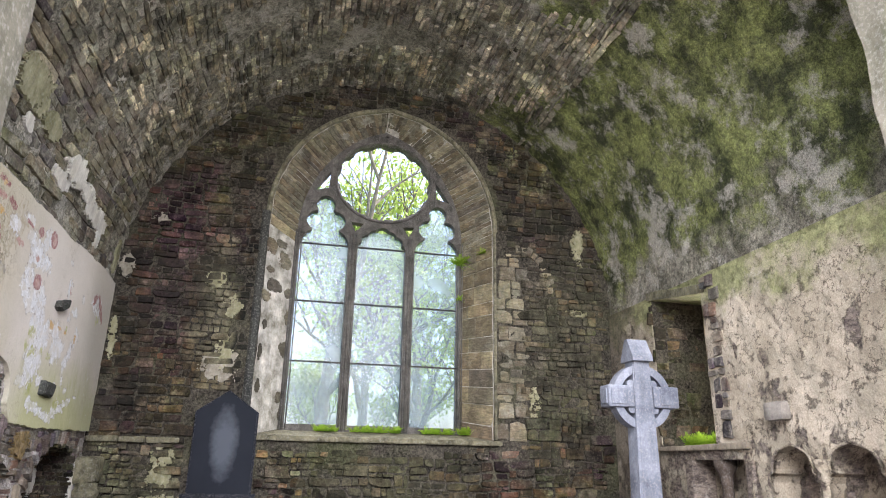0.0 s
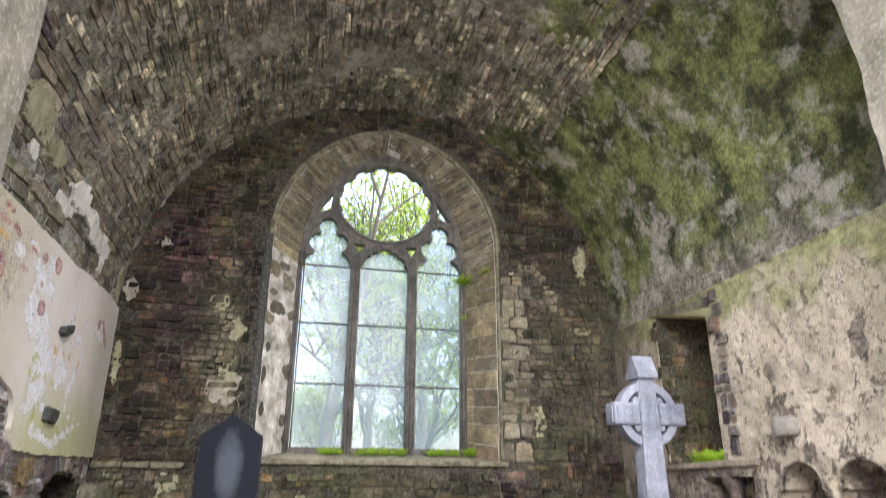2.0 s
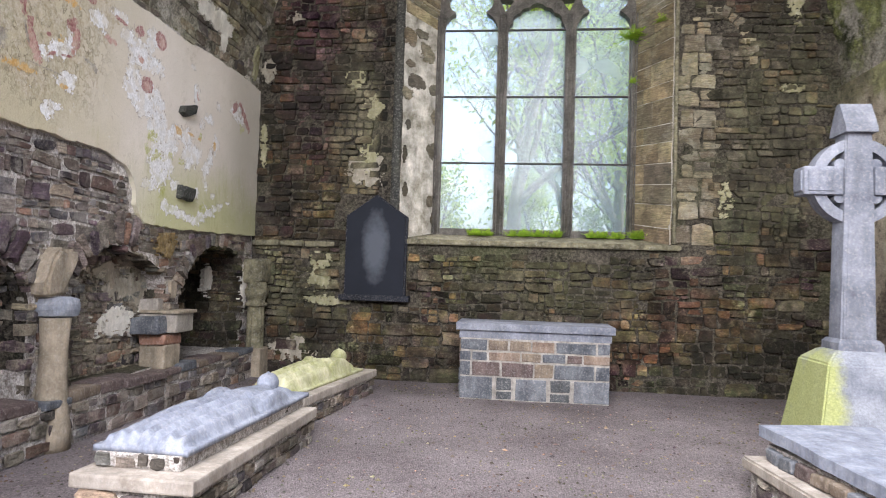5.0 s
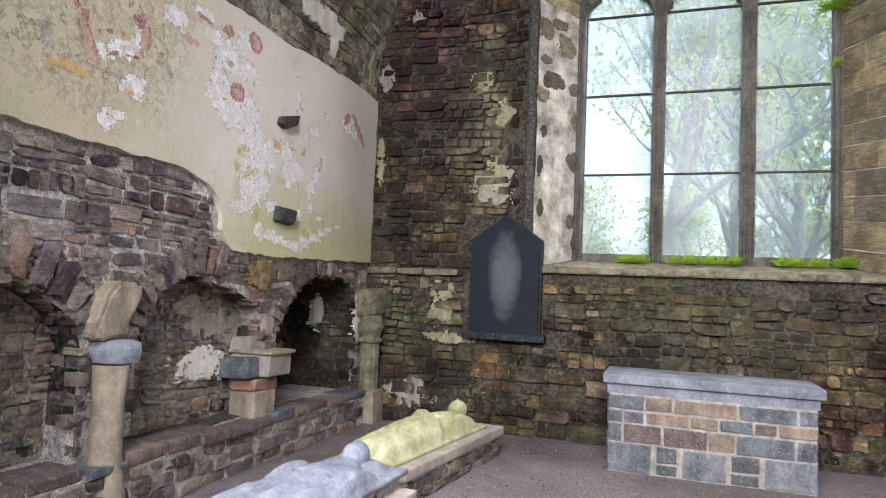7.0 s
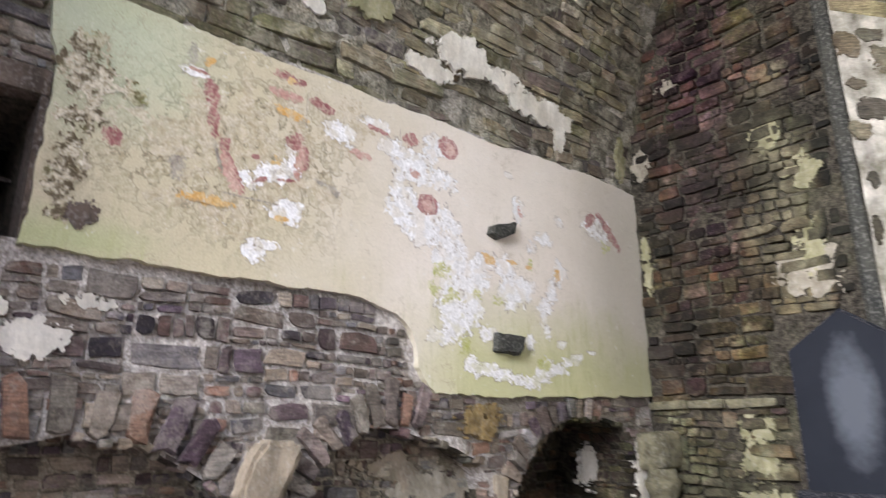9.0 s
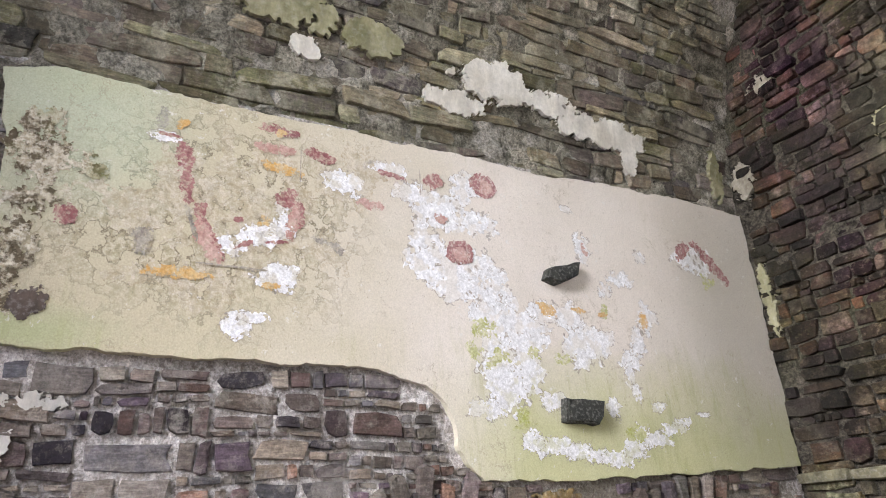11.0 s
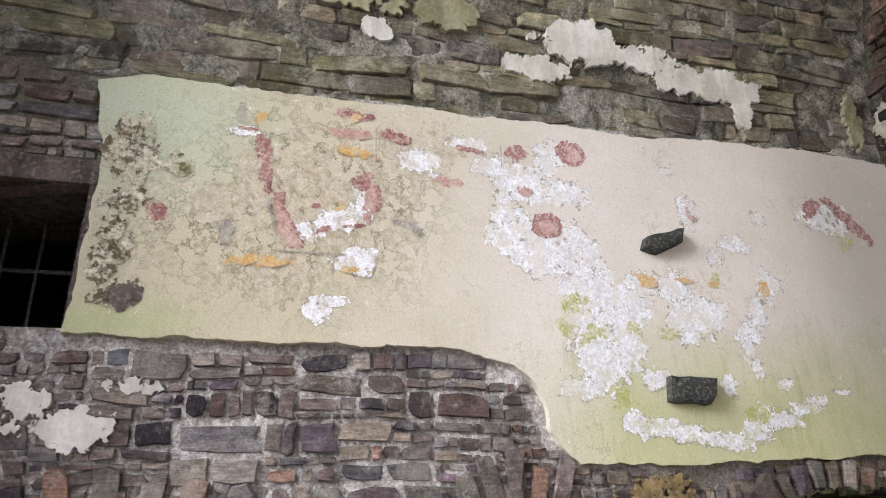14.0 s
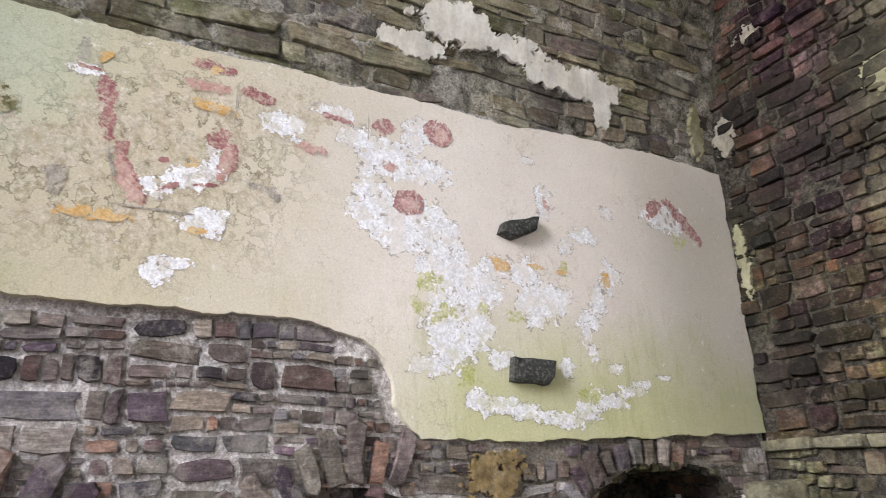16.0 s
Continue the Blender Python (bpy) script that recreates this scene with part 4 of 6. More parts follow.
PISCINA = rect(6.85, 7.92, 1.09, 1.69)


def shouldered(u0, u1, base):
    """Worn trefoil-headed seat niche."""
    half = [(0.0, base), (0.0, 1.46), (0.02, 1.52), (0.075, 1.555), (0.065, 1.6), (0.09, 1.68), (0.15, 1.75), (0.24, 1.79)]
    return wavy([(u0 + a, v) for a, v in half] + [((u0 + u1) / 2, 1.815)] + [(u1 - a, v) for a, v in half[::-1]], 0.08, 0.008, int(u0 * 10))


SEDILIA = [shouldered(a, a + 0.69, 0.62) for a in (5.81, 5.0, 4.19)]
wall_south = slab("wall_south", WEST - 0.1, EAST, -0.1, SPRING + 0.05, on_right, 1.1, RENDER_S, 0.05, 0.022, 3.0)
tagged(wall_south, "rough weathered lime-rendered south wall with moss and stone niches", "wall", kind="structure")
cut(wall_south, [deep(RECESS, -0.85, 0.3, on_right), deep(PISCINA, -0.4, 0.3, on_right), deep(rect(7.4, 7.8, 2.1, 3.7), -1.3, 0.0, on_right)] + [deep(o, -0.45, 0.3, on_right) for o in SEDILIA])

# ---- west wall with the chancel arch, and added unseen walls for the roofless nave ----
wall_west = slab("wall_west", LEFT - 1.2, RIGHT + 1.2, -0.1, 8.4, lambda u, v, d: (u, WEST + d, v), 0.9, ARCH_STONE, 0.12, 0.02)
tagged(wall_west, "pale dressed-stone chancel arch wall", "wall", kind="structure")
CHANCEL = arch_outline(1.25 - 2.83, 1.25 + 2.83, -0.3, 4.5, 7.35, 18)
cut(wall_west, [deep(CHANCEL, -2.0, 1.0, lambda u, v, d: (u, WEST + d, v))])
# unseen walls, added to close the place and keep direct sun out
for name, a in (("wall_nave_north", (LEFT - 1.2, LEFT - 0.3, -10, 2.6, -0.1, 5.5)), ("wall_nave_south", (RIGHT + 0.3, RIGHT + 1.2, -10, 2.6, -0.1, 5.5)),
                ("wall_nave_west", (LEFT - 1.2, RIGHT + 1.2, -10.9, -10, -0.1, 6.5))):
    tagged(part(name, box(*a), MORTAR_L), "plain unseen wall added for the roofless nave", "wall", kind="structure")


# ---- vault ----
def on_vault(y, s, d):
    """A place on the barrel vault: y along it, s from 0 (north springing) to 1 (south), d metres inwards."""
    a = math.pi * (1 - s)
    x, z = HALF * math.cos(a), RISE * math.sin(a)
    n = Vector((math.cos(a) / HALF, 0, math.sin(a) / RISE)).normalized()
    return Vector((MID + x, y, SPRING + z)) - n * d


def vault():
    r = random.Random(7)
    nu, nv = 110, 210
    verts, faces = [], []
    for j in range(nv + 1):
        for i in range(nu + 1):
            y, s = WEST + (EAST - WEST + 0.05) * i / nu, j / nv
            p = on_vault(y, s, 0)
            verts.append(on_vault(y, s, 0.035 * (noise.fractal(p * 4.5, 0.7, 2, 4) - 0.2)))
    for j in range(nv):
        for i in range(nu):
            a = j * (nu + 1) + i
            faces.append((a, a + 1, a + nu + 2, a + nu + 1))
    o = len(verts)
    for j in range(nv + 1):
        for y in (WEST - 0.05, EAST + 0.06):
            verts.append(on_vault(y, j / nv, -0.45))
    for j in range(nv):
        faces.append((o + 2 * j, o + 2 * j + 2, o + 2 * j + 3, o + 2 * j + 1))
    shell = len(faces)
    arc = math.pi * math.sqrt((HALF ** 2 + RISE ** 2) / 2)
    s = 0.02
    while s < arc:
        foot = s < 1.45
        h = r.uniform(0.045, 0.135) if foot else r.uniform(0.03, 0.1)
        f = (s + h / 2) / arc
        a = math.pi * (1 - f)
        tangent = (on_vault(0, f + 0.002, 0) - on_vault(0, f - 0.002, 0)).normalized()
        inward = (on_vault(0, f, 1) - on_vault(0, f, 0)).normalized()
        bare = 0.72 < f < 1.0
        y = WEST + r.uniform(-0.2, 0)
        while y < EAST:
            w = r.uniform(0.14, 0.7) if foot else r.uniform(0.08, 0.42)
            gone = noise.noise(Vector((y * 0.9, f * 6, 3.3)))
            if y + w < EAST + 0.03 and not (bare and gone > -0.62) and gone < 0.3:
                vs, fs = SHAPES[r.randrange(24)]
                m = Matrix((Vector((0, 1, 0)), inward, tangent)).transposed() @ Matrix.Rotation(radians(r.uniform(-6, 6)), 3, "Y") @ \
                    Matrix.Diagonal((w - 0.01, (r.uniform(-0.01, 0.07) if 0.42 < f < 0.72 else r.uniform(-0.012, 0.03)) + 0.02, h - 0.005))
                at = on_vault(y + w / 2, f, -0.02)
                k = len(verts)
                verts += [m @ Vector(p) + at for p in vs]
                faces += [tuple(k + i for i in q) for q in fs]
            y += w
        s += h
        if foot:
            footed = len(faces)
    ob = mesh_object("ceiling", verts, faces, MORTAR_V)
    ob.data.materials.append(STONE_VAULT)
    index = np.zeros(len(ob.data.polygons), dtype=np.int32)
    index[shell:] = 1
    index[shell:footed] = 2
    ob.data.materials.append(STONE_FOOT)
    ob.data.polygons.foreach_set("material_index", index)
    return tagged(ob, "mossy barrel vault of thin rough stones", "ceiling", kind="structure")


vault()

# ---- altar ----
altar = thing("altar", (1.33, 9.25, 0), "stone altar of mixed brown and slate blocks under a grey slab", "altar")
part("core", box(-0.868, 0.868, -0.326, 0.31, -0.02, 0.72), plain("pale_pointing", (0.2, 0.185, 0.165), (0.36, 0.34, 0.31), 9), altar, "pale mortar core")
part("slab", box(-0.93, 0.93, -0.36, 0.36, 0.81, 0.9, bevel=0.012), CROSS_STONE, altar, "grey-blue stone slab")
part("moulding", box(-0.89, 0.89, -0.325, 0.325, 0.715, 0.807, bevel=0.01), CROSS_STONE, altar)
ALTAR_TONES = {"s": plain("slate_block", (0.05, 0.056, 0.068), (0.13, 0.14, 0.155), 7), "b": plain("brown_block", (0.11, 0.085, 0.065), (0.22, 0.175, 0.13), 7),
               "p": plain("plum_block", (0.07, 0.05, 0.05), (0.14, 0.105, 0.095), 7), "g": plain("grey_block", (0.07, 0.077, 0.09), (0.18, 0.19, 0.21), 5),
               "o": plain("orange_block", (0.15, 0.105, 0.08), (0.26, 0.2, 0.155), 7), "k": plain("dark_block", (0.045, 0.05, 0.055), (0.09, 0.095, 0.1), 9)}
# courses from the ground: heights, then (width share, tone)
COURSES = [(0.0, 0.27, ((0.23, "g"), (0.015, ""), (0.115, "k"), (0.015, ""), (0.215, "g"), (0.015, ""), (0.14, "k"), (0.015, ""), (0.24, "g"))),
           (0.27, 0.45, ((0.08, "s"), (0.2, "p"), (0.22, "p"), (0.13, "b"), (0.27, "s"), (0.1, "s"))),
           (0.45, 0.57, ((0.08, "s"), (0.11, "g"), (0.22, "o"), (0.14, "b"), (0.16, "s"), (0.11, "p"), (0.18, "o"))),
           (0.57, 0.71, ((0.19, "s"), (0.14, "b"), (0.15, "b"), (0.16, "o"), (0.27, "s"), (0.09, "s")))]
for z0, z1, row in COURSES:
    x = -0.88
    for k, (share, tone) in enumerate(row):
        w = share * 1.76
        if tone:
            cuts = ((z0, z1),) if tone != "k" else ((z0, z0 + 0.11), (z0 + 0.115, z1))
            for a, b in cuts:
                part("stone", box(x + 0.011, x + w - 0.011, -0.335, -0.2, a + 0.009, b - 0.011, bevel=0.01, rough=0.006, seed=int(x * 900 + a * 70)), ALTAR_TONES[tone], altar)
        x += w
for side in (-1, 1):
    for k in range(4):
        part("stone", box(side * 0.875 - 0.02, side * 0.875 + 0.015, -0.19, 0.29, 0.02 + 0.17 * k, 0.17 + 0.17 * k, bevel=0.01, rough=0.006, seed=k), ALTAR_TONES["sgpb"[k]], altar)

# ---- slate memorial ----
plaque = thing("memorial_plaque", (-0.825, EAST, 1.07), "dark slate gabled memorial tablet fixed to the wall, inscription worn pale", "plaque")


def slate_material():
    m = Mat("slate_with_worn_inscription")
    x, z = m.axis(0), m.axis(2)
    g = m.math("ADD", m.math("POWER", m.math("MULTIPLY", x, 5.2), 2.0), m.math("POWER", m.math("MULTIPLY", m.math("SUBTRACT", z, 0.76), 2.0), 2.0))
    g = m.math("ADD", g, m.math("MULTIPLY", m.math("SUBTRACT", m.noise(5, 6, 0.65), 0.5), 1.6))
    dark = m.mix(m.noise(3, 5), (0.01, 0.012, 0.018), (0.019, 0.022, 0.03))
    c = m.mix(m.math("MULTIPLY", m.span(g, 1.2, 0.2), 0.6), dark, (0.13, 0.145, 0.17))
    m.bump(m.noise(60, 4), 0.2, 0.002)
    return m.done(c, 0.7, 0.15)


SLATE_WORN = slate_material()
part("tablet", prism([(-0.4, 0.08), (0.4, 0.08), (0.4, 1.15), (0.0, 1.43), (-0.4, 1.15)], 0.07, lambda u, v, d: (u, -0.04 - d, v)), SLATE_WORN, plaque)
part("rim", prism([(-0.425, 0.08), (0.425, 0.08), (0.425, 1.155), (0.0, 1.455), (-0.425, 1.155)], 0.09, lambda u, v, d: (u, 0.02 - d, v)), SLATE, plaque)
part("ledge", box(-0.485, 0.485, -0.14, 0.02, 0.0, 0.08, bevel=0.008), SLATE, plaque)

# ---- Celtic cross ----
cross = thing("celtic_cross", (3.9, 6.95, 0), "pale grey ringed stone cross on a tapered plinth with yellow lichen", "cross")


def frustum(bm, levels):
    """Square sections (half width x, half width y, z) joined upwards."""
    rows = [[bm.verts.new((sx * a, sy * b, z)) for sx, sy in ((-1, -1), (1, -1), (1, 1), (-1, 1))] for a, b, z in levels]
    for p, q in zip(rows, rows[1:]):
        for i in range(4):
            bm.faces.new((p[i], p[(i + 1) % 4], q[(i + 1) % 4], q[i]))
    bm.faces.new(rows[0])
    bm.faces.new(rows[-1][::-1])
    return bm


def lichen_material():
    m = Mat("lichened_plinth_stone")
    c = m.mix(m.span(m.noise(4, 6, 0.65), 0.35, 0.65), (0.14, 0.152, 0.185), (0.29, 0.31, 0.35))
    side = m.span(m.axis(0), -0.1, -0.34)
    spot = m.span(m.math("ADD", m.math("MULTIPLY", side, 0.55), m.noise(5, 8, 0.75)), 0.58, 0.95)
    c = m.mix(m.math("MULTIPLY", spot, 0.85), c, m.mix(m.noise(30, 6, 0.75), (0.24, 0.28, 0.08), (0.42, 0.43, 0.16)))
    c = m.grit(c, 60, 0.75, 1.25)
    m.bump(m.noise(50, 5, 0.65), 0.5, 0.004)
    return m.done(c, 0.85, 0.3)


bm = frustum(bmesh.new(), [(0.45, 0.42, -0.02), (0.44, 0.41, 0.08), (0.31, 0.29, 0.84), (0.2, 0.17, 0.94)])
bmesh.ops.bevel(bm, geom=list(bm.edges), offset=0.015, segments=2, affect="EDGES")
part("plinth", bm, lichen_material(), cross, "tapered plinth with yellow-green lichen")
bm = frustum(bmesh.new(), [(0.175, 0.155, 0.93), (0.175, 0.155, 1.0), (0.15, 0.13, 1.03)])
part("collar", bm, CROSS_STONE, cross)
bm = frustum(bmesh.new(), [(0.14, 0.118, 1.02), (0.116, 0.104, 2.05), (0.105, 0.1, 2.78)])
bmesh.ops.bevel(bm, geom=[e for e in bm.edges if abs(e.verts[0].co.z - e.verts[1].co.z) > 0.3], offset=0.018, segments=2, affect="EDGES")
cross_shaft = part("shaft", bm, CROSS_STONE, cross)
bm = frustum(bmesh.new(), [(0.105, 0.123, 1.1), (0.086, 0.112, 2.0)])
part("face_panel", bm, CROSS_STONE, cross_shaft)
for s in (-1, 1):
    x0, x1 = sorted((s * 0.12, s * 0.435))
    arm = part("arm", box(x0, x1, -0.11, 0.11, 2.22, 2.46, bevel=0.018), CROSS_STONE, cross)
    part("end_panel", box(s * 0.435 - 0.015, s * 0.435 + 0.015, -0.075, 0.075, 2.255, 2.425, bevel=0.006), CROSS_STONE, arm)
    part("face_panel", box(min(s * 0.2, s * 0.405), max(s * 0.2, s * 0.405), -0.12, -0.1, 2.25, 2.43, bevel=0.006), CROSS_STONE, arm)
for q in range(4):
    outline = []
    for r, order in ((0.36, 1), (0.272, -1)):
        pts = [(r * math.cos(a), 2.34 + r * math.sin(a)) for a in (math.pi / 2 * q + math.pi / 2 * (0.16 + 0.68 * i / 10) for i in range(11))]
        outline += pts[::order]
    part("ring_segment", prism(outline, 0.15, lambda u, v, d: (u, d - 0.075, v)), CROSS_STONE, cross)
    a = math.pi / 2 * q + math.pi / 4
    bm = bmesh.new()
    bmesh.ops.create_cone(bm, cap_ends=True, segments=12, radius1=0.045, radius2=0.045, depth=0.16,
                          matrix=Matrix.Translation((0.2 * math.cos(a), 0, 2.34 + 0.2 * math.sin(a))) @ Matrix.Rotation(math.pi / 2, 4, "X"))
    part("cusp", bm, CROSS_STONE, cross)
part("cap", prism([(-0.15, 2.74), (0.15, 2.74), (0.14, 2.79), (0.03, 3.0), (-0.03, 3.0), (-0.14, 2.79)], 0.25, lambda u, v, d: (d - 0.125, u, v)), CROSS_STONE, cross, "gabled house-shaped cap")


# ---- tombs and effigies ----
def effigy(name, length, width, height, material, label, seed, place, rz):
    """A worn recumbent figure as one carved surface: robe with folds, folded arms, head on a pillow, feet."""
    nx, ny = 46, 120

    def swell(x, y, cx, cy, rx, ry, top, turn=0.0):
        dx, dy = x - cx, y - cy
        c, s = math.cos(radians(turn)), math.sin(radians(turn))
        q = ((dx * c + dy * s) / rx) ** 2 + ((dy * c - dx * s) / ry) ** 2
        return top * math.sqrt(1 - q) if q < 1 else 0.0

    def relief(x, y):
        f = y / length + 0.5
        if f < 0.06:
            half = width * 0.42
        elif f < 0.7:
            half = width * (0.42 + 0.05 * (f - 0.06) / 0.4 if f < 0.46 else 0.47 - 0.09 * min(1.0, (f - 0.46) / 0.08))
        else:
            half = width * max(0.1, 0.36 - 2.2 * max(0.0, f - 0.76))
        body = 0.0
        if abs(x) < half and f < 0.88:
            e = 1 - (abs(x) / half) ** 3
            lift = 0.5 + 0.26 * math.sin(min(1.0, f / 0.78) * 2.5)
            body = height * lift * e ** 0.36
        h = max(body, swell(x, y, 0, length * 0.415, width * 0.36, length * 0.085, height * 0.42))
        h = max(h, swell(x, y, 0, length * 0.405, width * 0.2, length * 0.06, height * 0.55))
        for s in (-1, 1):
            h = max(h, swell(x, y, s * width * 0.36, length * 0.16, width * 0.12, length * 0.16, height * 0.8, -s * 5))
            h = max(h, swell(x, y, s * width * 0.17, length * 0.1, width * 0.25, length * 0.042, height * 0.86, s * 30))
            h = max(h, swell(x, y, s * width * 0.14, -length * 0.455, width * 0.14, length * 0.05, height * 0.5))
        return max(h, 0.0)

    field = np.array([[relief((i / nx - 0.5) * width, (j / ny - 0.5) * length) for i in range(nx + 1)] for j in range(ny + 1)])
    for _ in range(1):
        q = np.pad(field, 1, mode="edge")
        field = (q[:-2, 1:-1] + q[2:, 1:-1] + q[1:-1, :-2] + q[1:-1, 2:] + 2 * q[1:-1, 1:-1]) / 6
    bm = bmesh.new()
    top = []
    for j in range(ny + 1):
        row = []
        for i in range(nx + 1):
            x, y = (i / nx - 0.5) * width, (j / ny - 0.5) * length
            rim = min(i, nx - i, 3) / 3 * min(j, ny - j, 3) / 3
            w = 0.005 * noise.fractal(Vector((x * 7 + seed, y * 7, 0)), 0.7, 2, 4)
            edge = 0.012 * noise.noise(Vector((y * 8, x * 8, seed)))
            if j / ny < 0.66 and field[j, i] > 0.04:
                w += 0.014 * math.sin(x * 80 + 2.2 * math.sin(y * 2.4 + seed) + 1.5 * noise.noise(Vector((x * 5, y * 2, seed)))) - 0.004
            row.append(bm.verts.new((x * (1 + edge), y, 0.035 + (field[j, i] + w) * rim)))
        top.append(row)
    for p, q in zip(top, top[1:]):
        for k in range(nx):
            bm.faces.new((p[k], p[k + 1], q[k + 1], q[k]))
    ring = top[0] + [r[-1] for r in top[1:]] + top[-1][-2::-1] + [r[0] for r in top[-2:0:-1]]
    low = [bm.verts.new((v.co.x, v.co.y, 0.0)) for v in ring]
    n = len(ring)
    for k in range(n):
        bm.faces.new((ring[k], low[k], low[(k + 1) % n], ring[(k + 1) % n]))
    bm.faces.new(low)
    # worn head, sunk into the pillow, with the stump of a nose
    for c, r, stretch in ((Vector((0, length * 0.405, 0.035 + height * 0.62)), 0.098, (0.92, 1.15, 0.9)), (Vector((0, length * 0.4, 0.035 + height * 0.62 + 0.083)), 0.02, (0.7, 1.6, 0.8))):
        for v in bmesh.ops.create_icosphere(bm, subdivisions=3, radius=r)["verts"]:
            k = 1 + 0.05 * noise.noise(v.co * 14 + Vector((seed, 0, 0)))
            v.co = Vector((v.co.x * stretch[0], v.co.y * stretch[1], v.co.z * stretch[2])) * k + c
    ob = part(name, bm, material, None, smooth=True)
    ob.matrix_world = pose(*place, 0, 0, rz)
    return tagged(ob, label, "statue")


STONE_TOMB = stone_material("tomb_stone", [(p, tuple(v * 1.5 for v in k)) for p, k in PALE], "object", 0.2, 0.3, 0.3, 0.2)


def tomb(place, length, width, height, rz, label, seed, band=0.0):
    """A low chest: rubble sides with each stone, a coping slab, and perhaps a second band of stones on it."""
    t = thing("tomb", place, label, "tomb", "low stone tombs", rz=rz)
    hw, hl = width / 2, length / 2
    part("core", box(-hw + 0.04, hw - 0.04, -hl + 0.04, hl - 0.04, -0.02, height - 0.08), MORTAR_L, t)
    part("coping", box(-hw, hw, -hl, hl, height - 0.085, height, bevel=0.014), COPING, t, "pale flat coping slab")
    r = random.Random(seed)
    sides = [((0, -1), length, lambda u, v, d: (hw - 0.04 + d, u, v)), ((0, 1), length, lambda u, v, d: (-hw + 0.04 - d, u, v)),
             ((1, 0), width, lambda u, v, d: (u, -hl + 0.04 - d, v)), ((1, 1), width, lambda u, v, d: (u, hl - 0.04 + d, v))]
    for _, run, f in sides:
        stones = [s for s in courses(-run / 2 + 0.05, run / 2 - 0.12, 0.0, height - 0.09, seed + int(run * 10), 0.07, 0.13, 0.1, 0.3, 0.014) if s[0] + s[2] / 2 < run / 2 - 0.02]
        lay(t, stones, f, STONE_TOMB, STONE_TOMB, lambda u, v: True, (0.02, 0.035), seed=seed)
    return t


tomb((-0.965, 5.61, 0), 2.1, 0.75, 0.28, -1, "low rubble tomb with pale coping on the gravel", 11)
tomb((-1.02, 8.05, 0), 2.0, 0.68, 0.28, -7, "low rubble tomb by the altar with pale coping", 12)
t3 = thing("tomb", (3.3, 5.1, 0), "tapered low rubble tomb before the cross with pale coping", "tomb", "low stone tombs", rz=7)


def taper(grow):
    return [(-0.53 - grow, -1.0 - grow), (0.02 + grow, -1.0 - grow), (0.56 + grow, 0.95 + grow), (-0.53 - grow, 0.95 + grow)]


part("core", prism(taper(-0.05), 0.2, lambda u, v, d: (u, v, d - 0.01)), MORTAR_L, t3)
bm = prism(taper(0.0), 0.085, lambda u, v, d: (u, v, 0.185 + d))
bmesh.ops.bevel(bm, geom=list(bm.edges), offset=0.014, segments=2, affect="EDGES")
part("coping", bm, COPING, t3, "pale flat coping slab")
for (p, q) in zip(taper(-0.05), taper(-0.05)[1:] + taper(-0.05)[:1]):
    run = math.hypot(q[0] - p[0], q[1] - p[1])
    tu, tv = (q[0] - p[0]) / run, (q[1] - p[1]) / run
    f = (lambda p, tu, tv: lambda u, v, d: (p[0] + tu * u + tv * d, p[1] + tv * u - tu * d, v))(p, tu, tv)
    stones = [s for s in courses(0.0, run - 0.02, 0.0, 0.185, int(run * 100), 0.07, 0.13, 0.1, 0.28, 0.014) if 0 < s[0] - s[2] / 2 and s[0] + s[2] / 2 < run]
    lay(t3, stones, f, STONE_TOMB, STONE_TOMB, lambda u, v: True, (0.015, 0.035), seed=int(run * 50))
base1 = thing("effigy_plinth", (-1.0, 5.68, 0.28), "shallow masonry bed under a carved figure", "plinth", rz=-2)
part("bed", box(-0.27, 0.27, -0.97, 0.97, 0.0, 0.085, bevel=0.01), MORTAR_L, base1, "pale mortar bed")
for run, f in ((1.94, lambda u, v, d: (0.25 + d, u - 0.97, v)), (0.5, lambda u, v, d: (u - 0.25, -0.97 - d, v))):
    lay(base1, [s for s in courses(0.02, run - 0.02, 0.0, 0.09, int(run * 7), 0.085, 0.09, 0.1, 0.3, 0.012) if s[0] + s[2] / 2 < run], f, STONE_TOMB, STONE_TOMB, lambda u, v: True, (0.005, 0.02), seed=int(run * 31))
effigy("effigy", 1.98, 0.6, 0.15, EFFIGY_STONE, "worn pale blue-grey stone effigy lying on a tomb", 3, (-1.0, 5.72, 0.36), -2)
effigy("effigy", 1.78, 0.5, 0.23, LICHEN_STONE, "worn stone effigy covered in yellow-green lichen", 5, (-1.05, 7.98, 0.275), -7)
lid = thing("grave_slab", (3.3, 5.1, 0.27), "tapered blue-grey grave slab on a bed of small stones", "grave slab", rz=7)
part("bed", prism([(-0.34, -0.9), (0.0, -0.9), (0.46, 0.86), (-0.38, 0.86)], 0.1, lambda u, v, d: (u, v, d)), MORTAR_L, lid, "bed of mortar")
for k in range(9):
    part("bed_stone", box(-0.42, -0.3, -0.9 + 0.195 * k, -0.73 + 0.195 * k, 0.0, 0.085, bevel=0.018, rough=0.012, seed=k), ALTAR_TONES["bpsgb"[k % 5]], lid)
outline = wavy([(-0.36, -0.98), (-0.02, -0.98), (0.45, 0.9), (0.2, 0.96), (-0.42, 0.9)], 0.06, 0.012, 8)
bm = prism(outline, 0.075, lambda u, v, d: (u, v, 0.1 + d + 0.025 * (v + 0.9) + 0.002 * math.sin(7 * v + 3 * u)))
part("slab", bm, EFFIGY_STONE, lid, "rough-edged blue-grey slab")
t3.scale = lid.scale = (0.94, 0.94, 1.0)


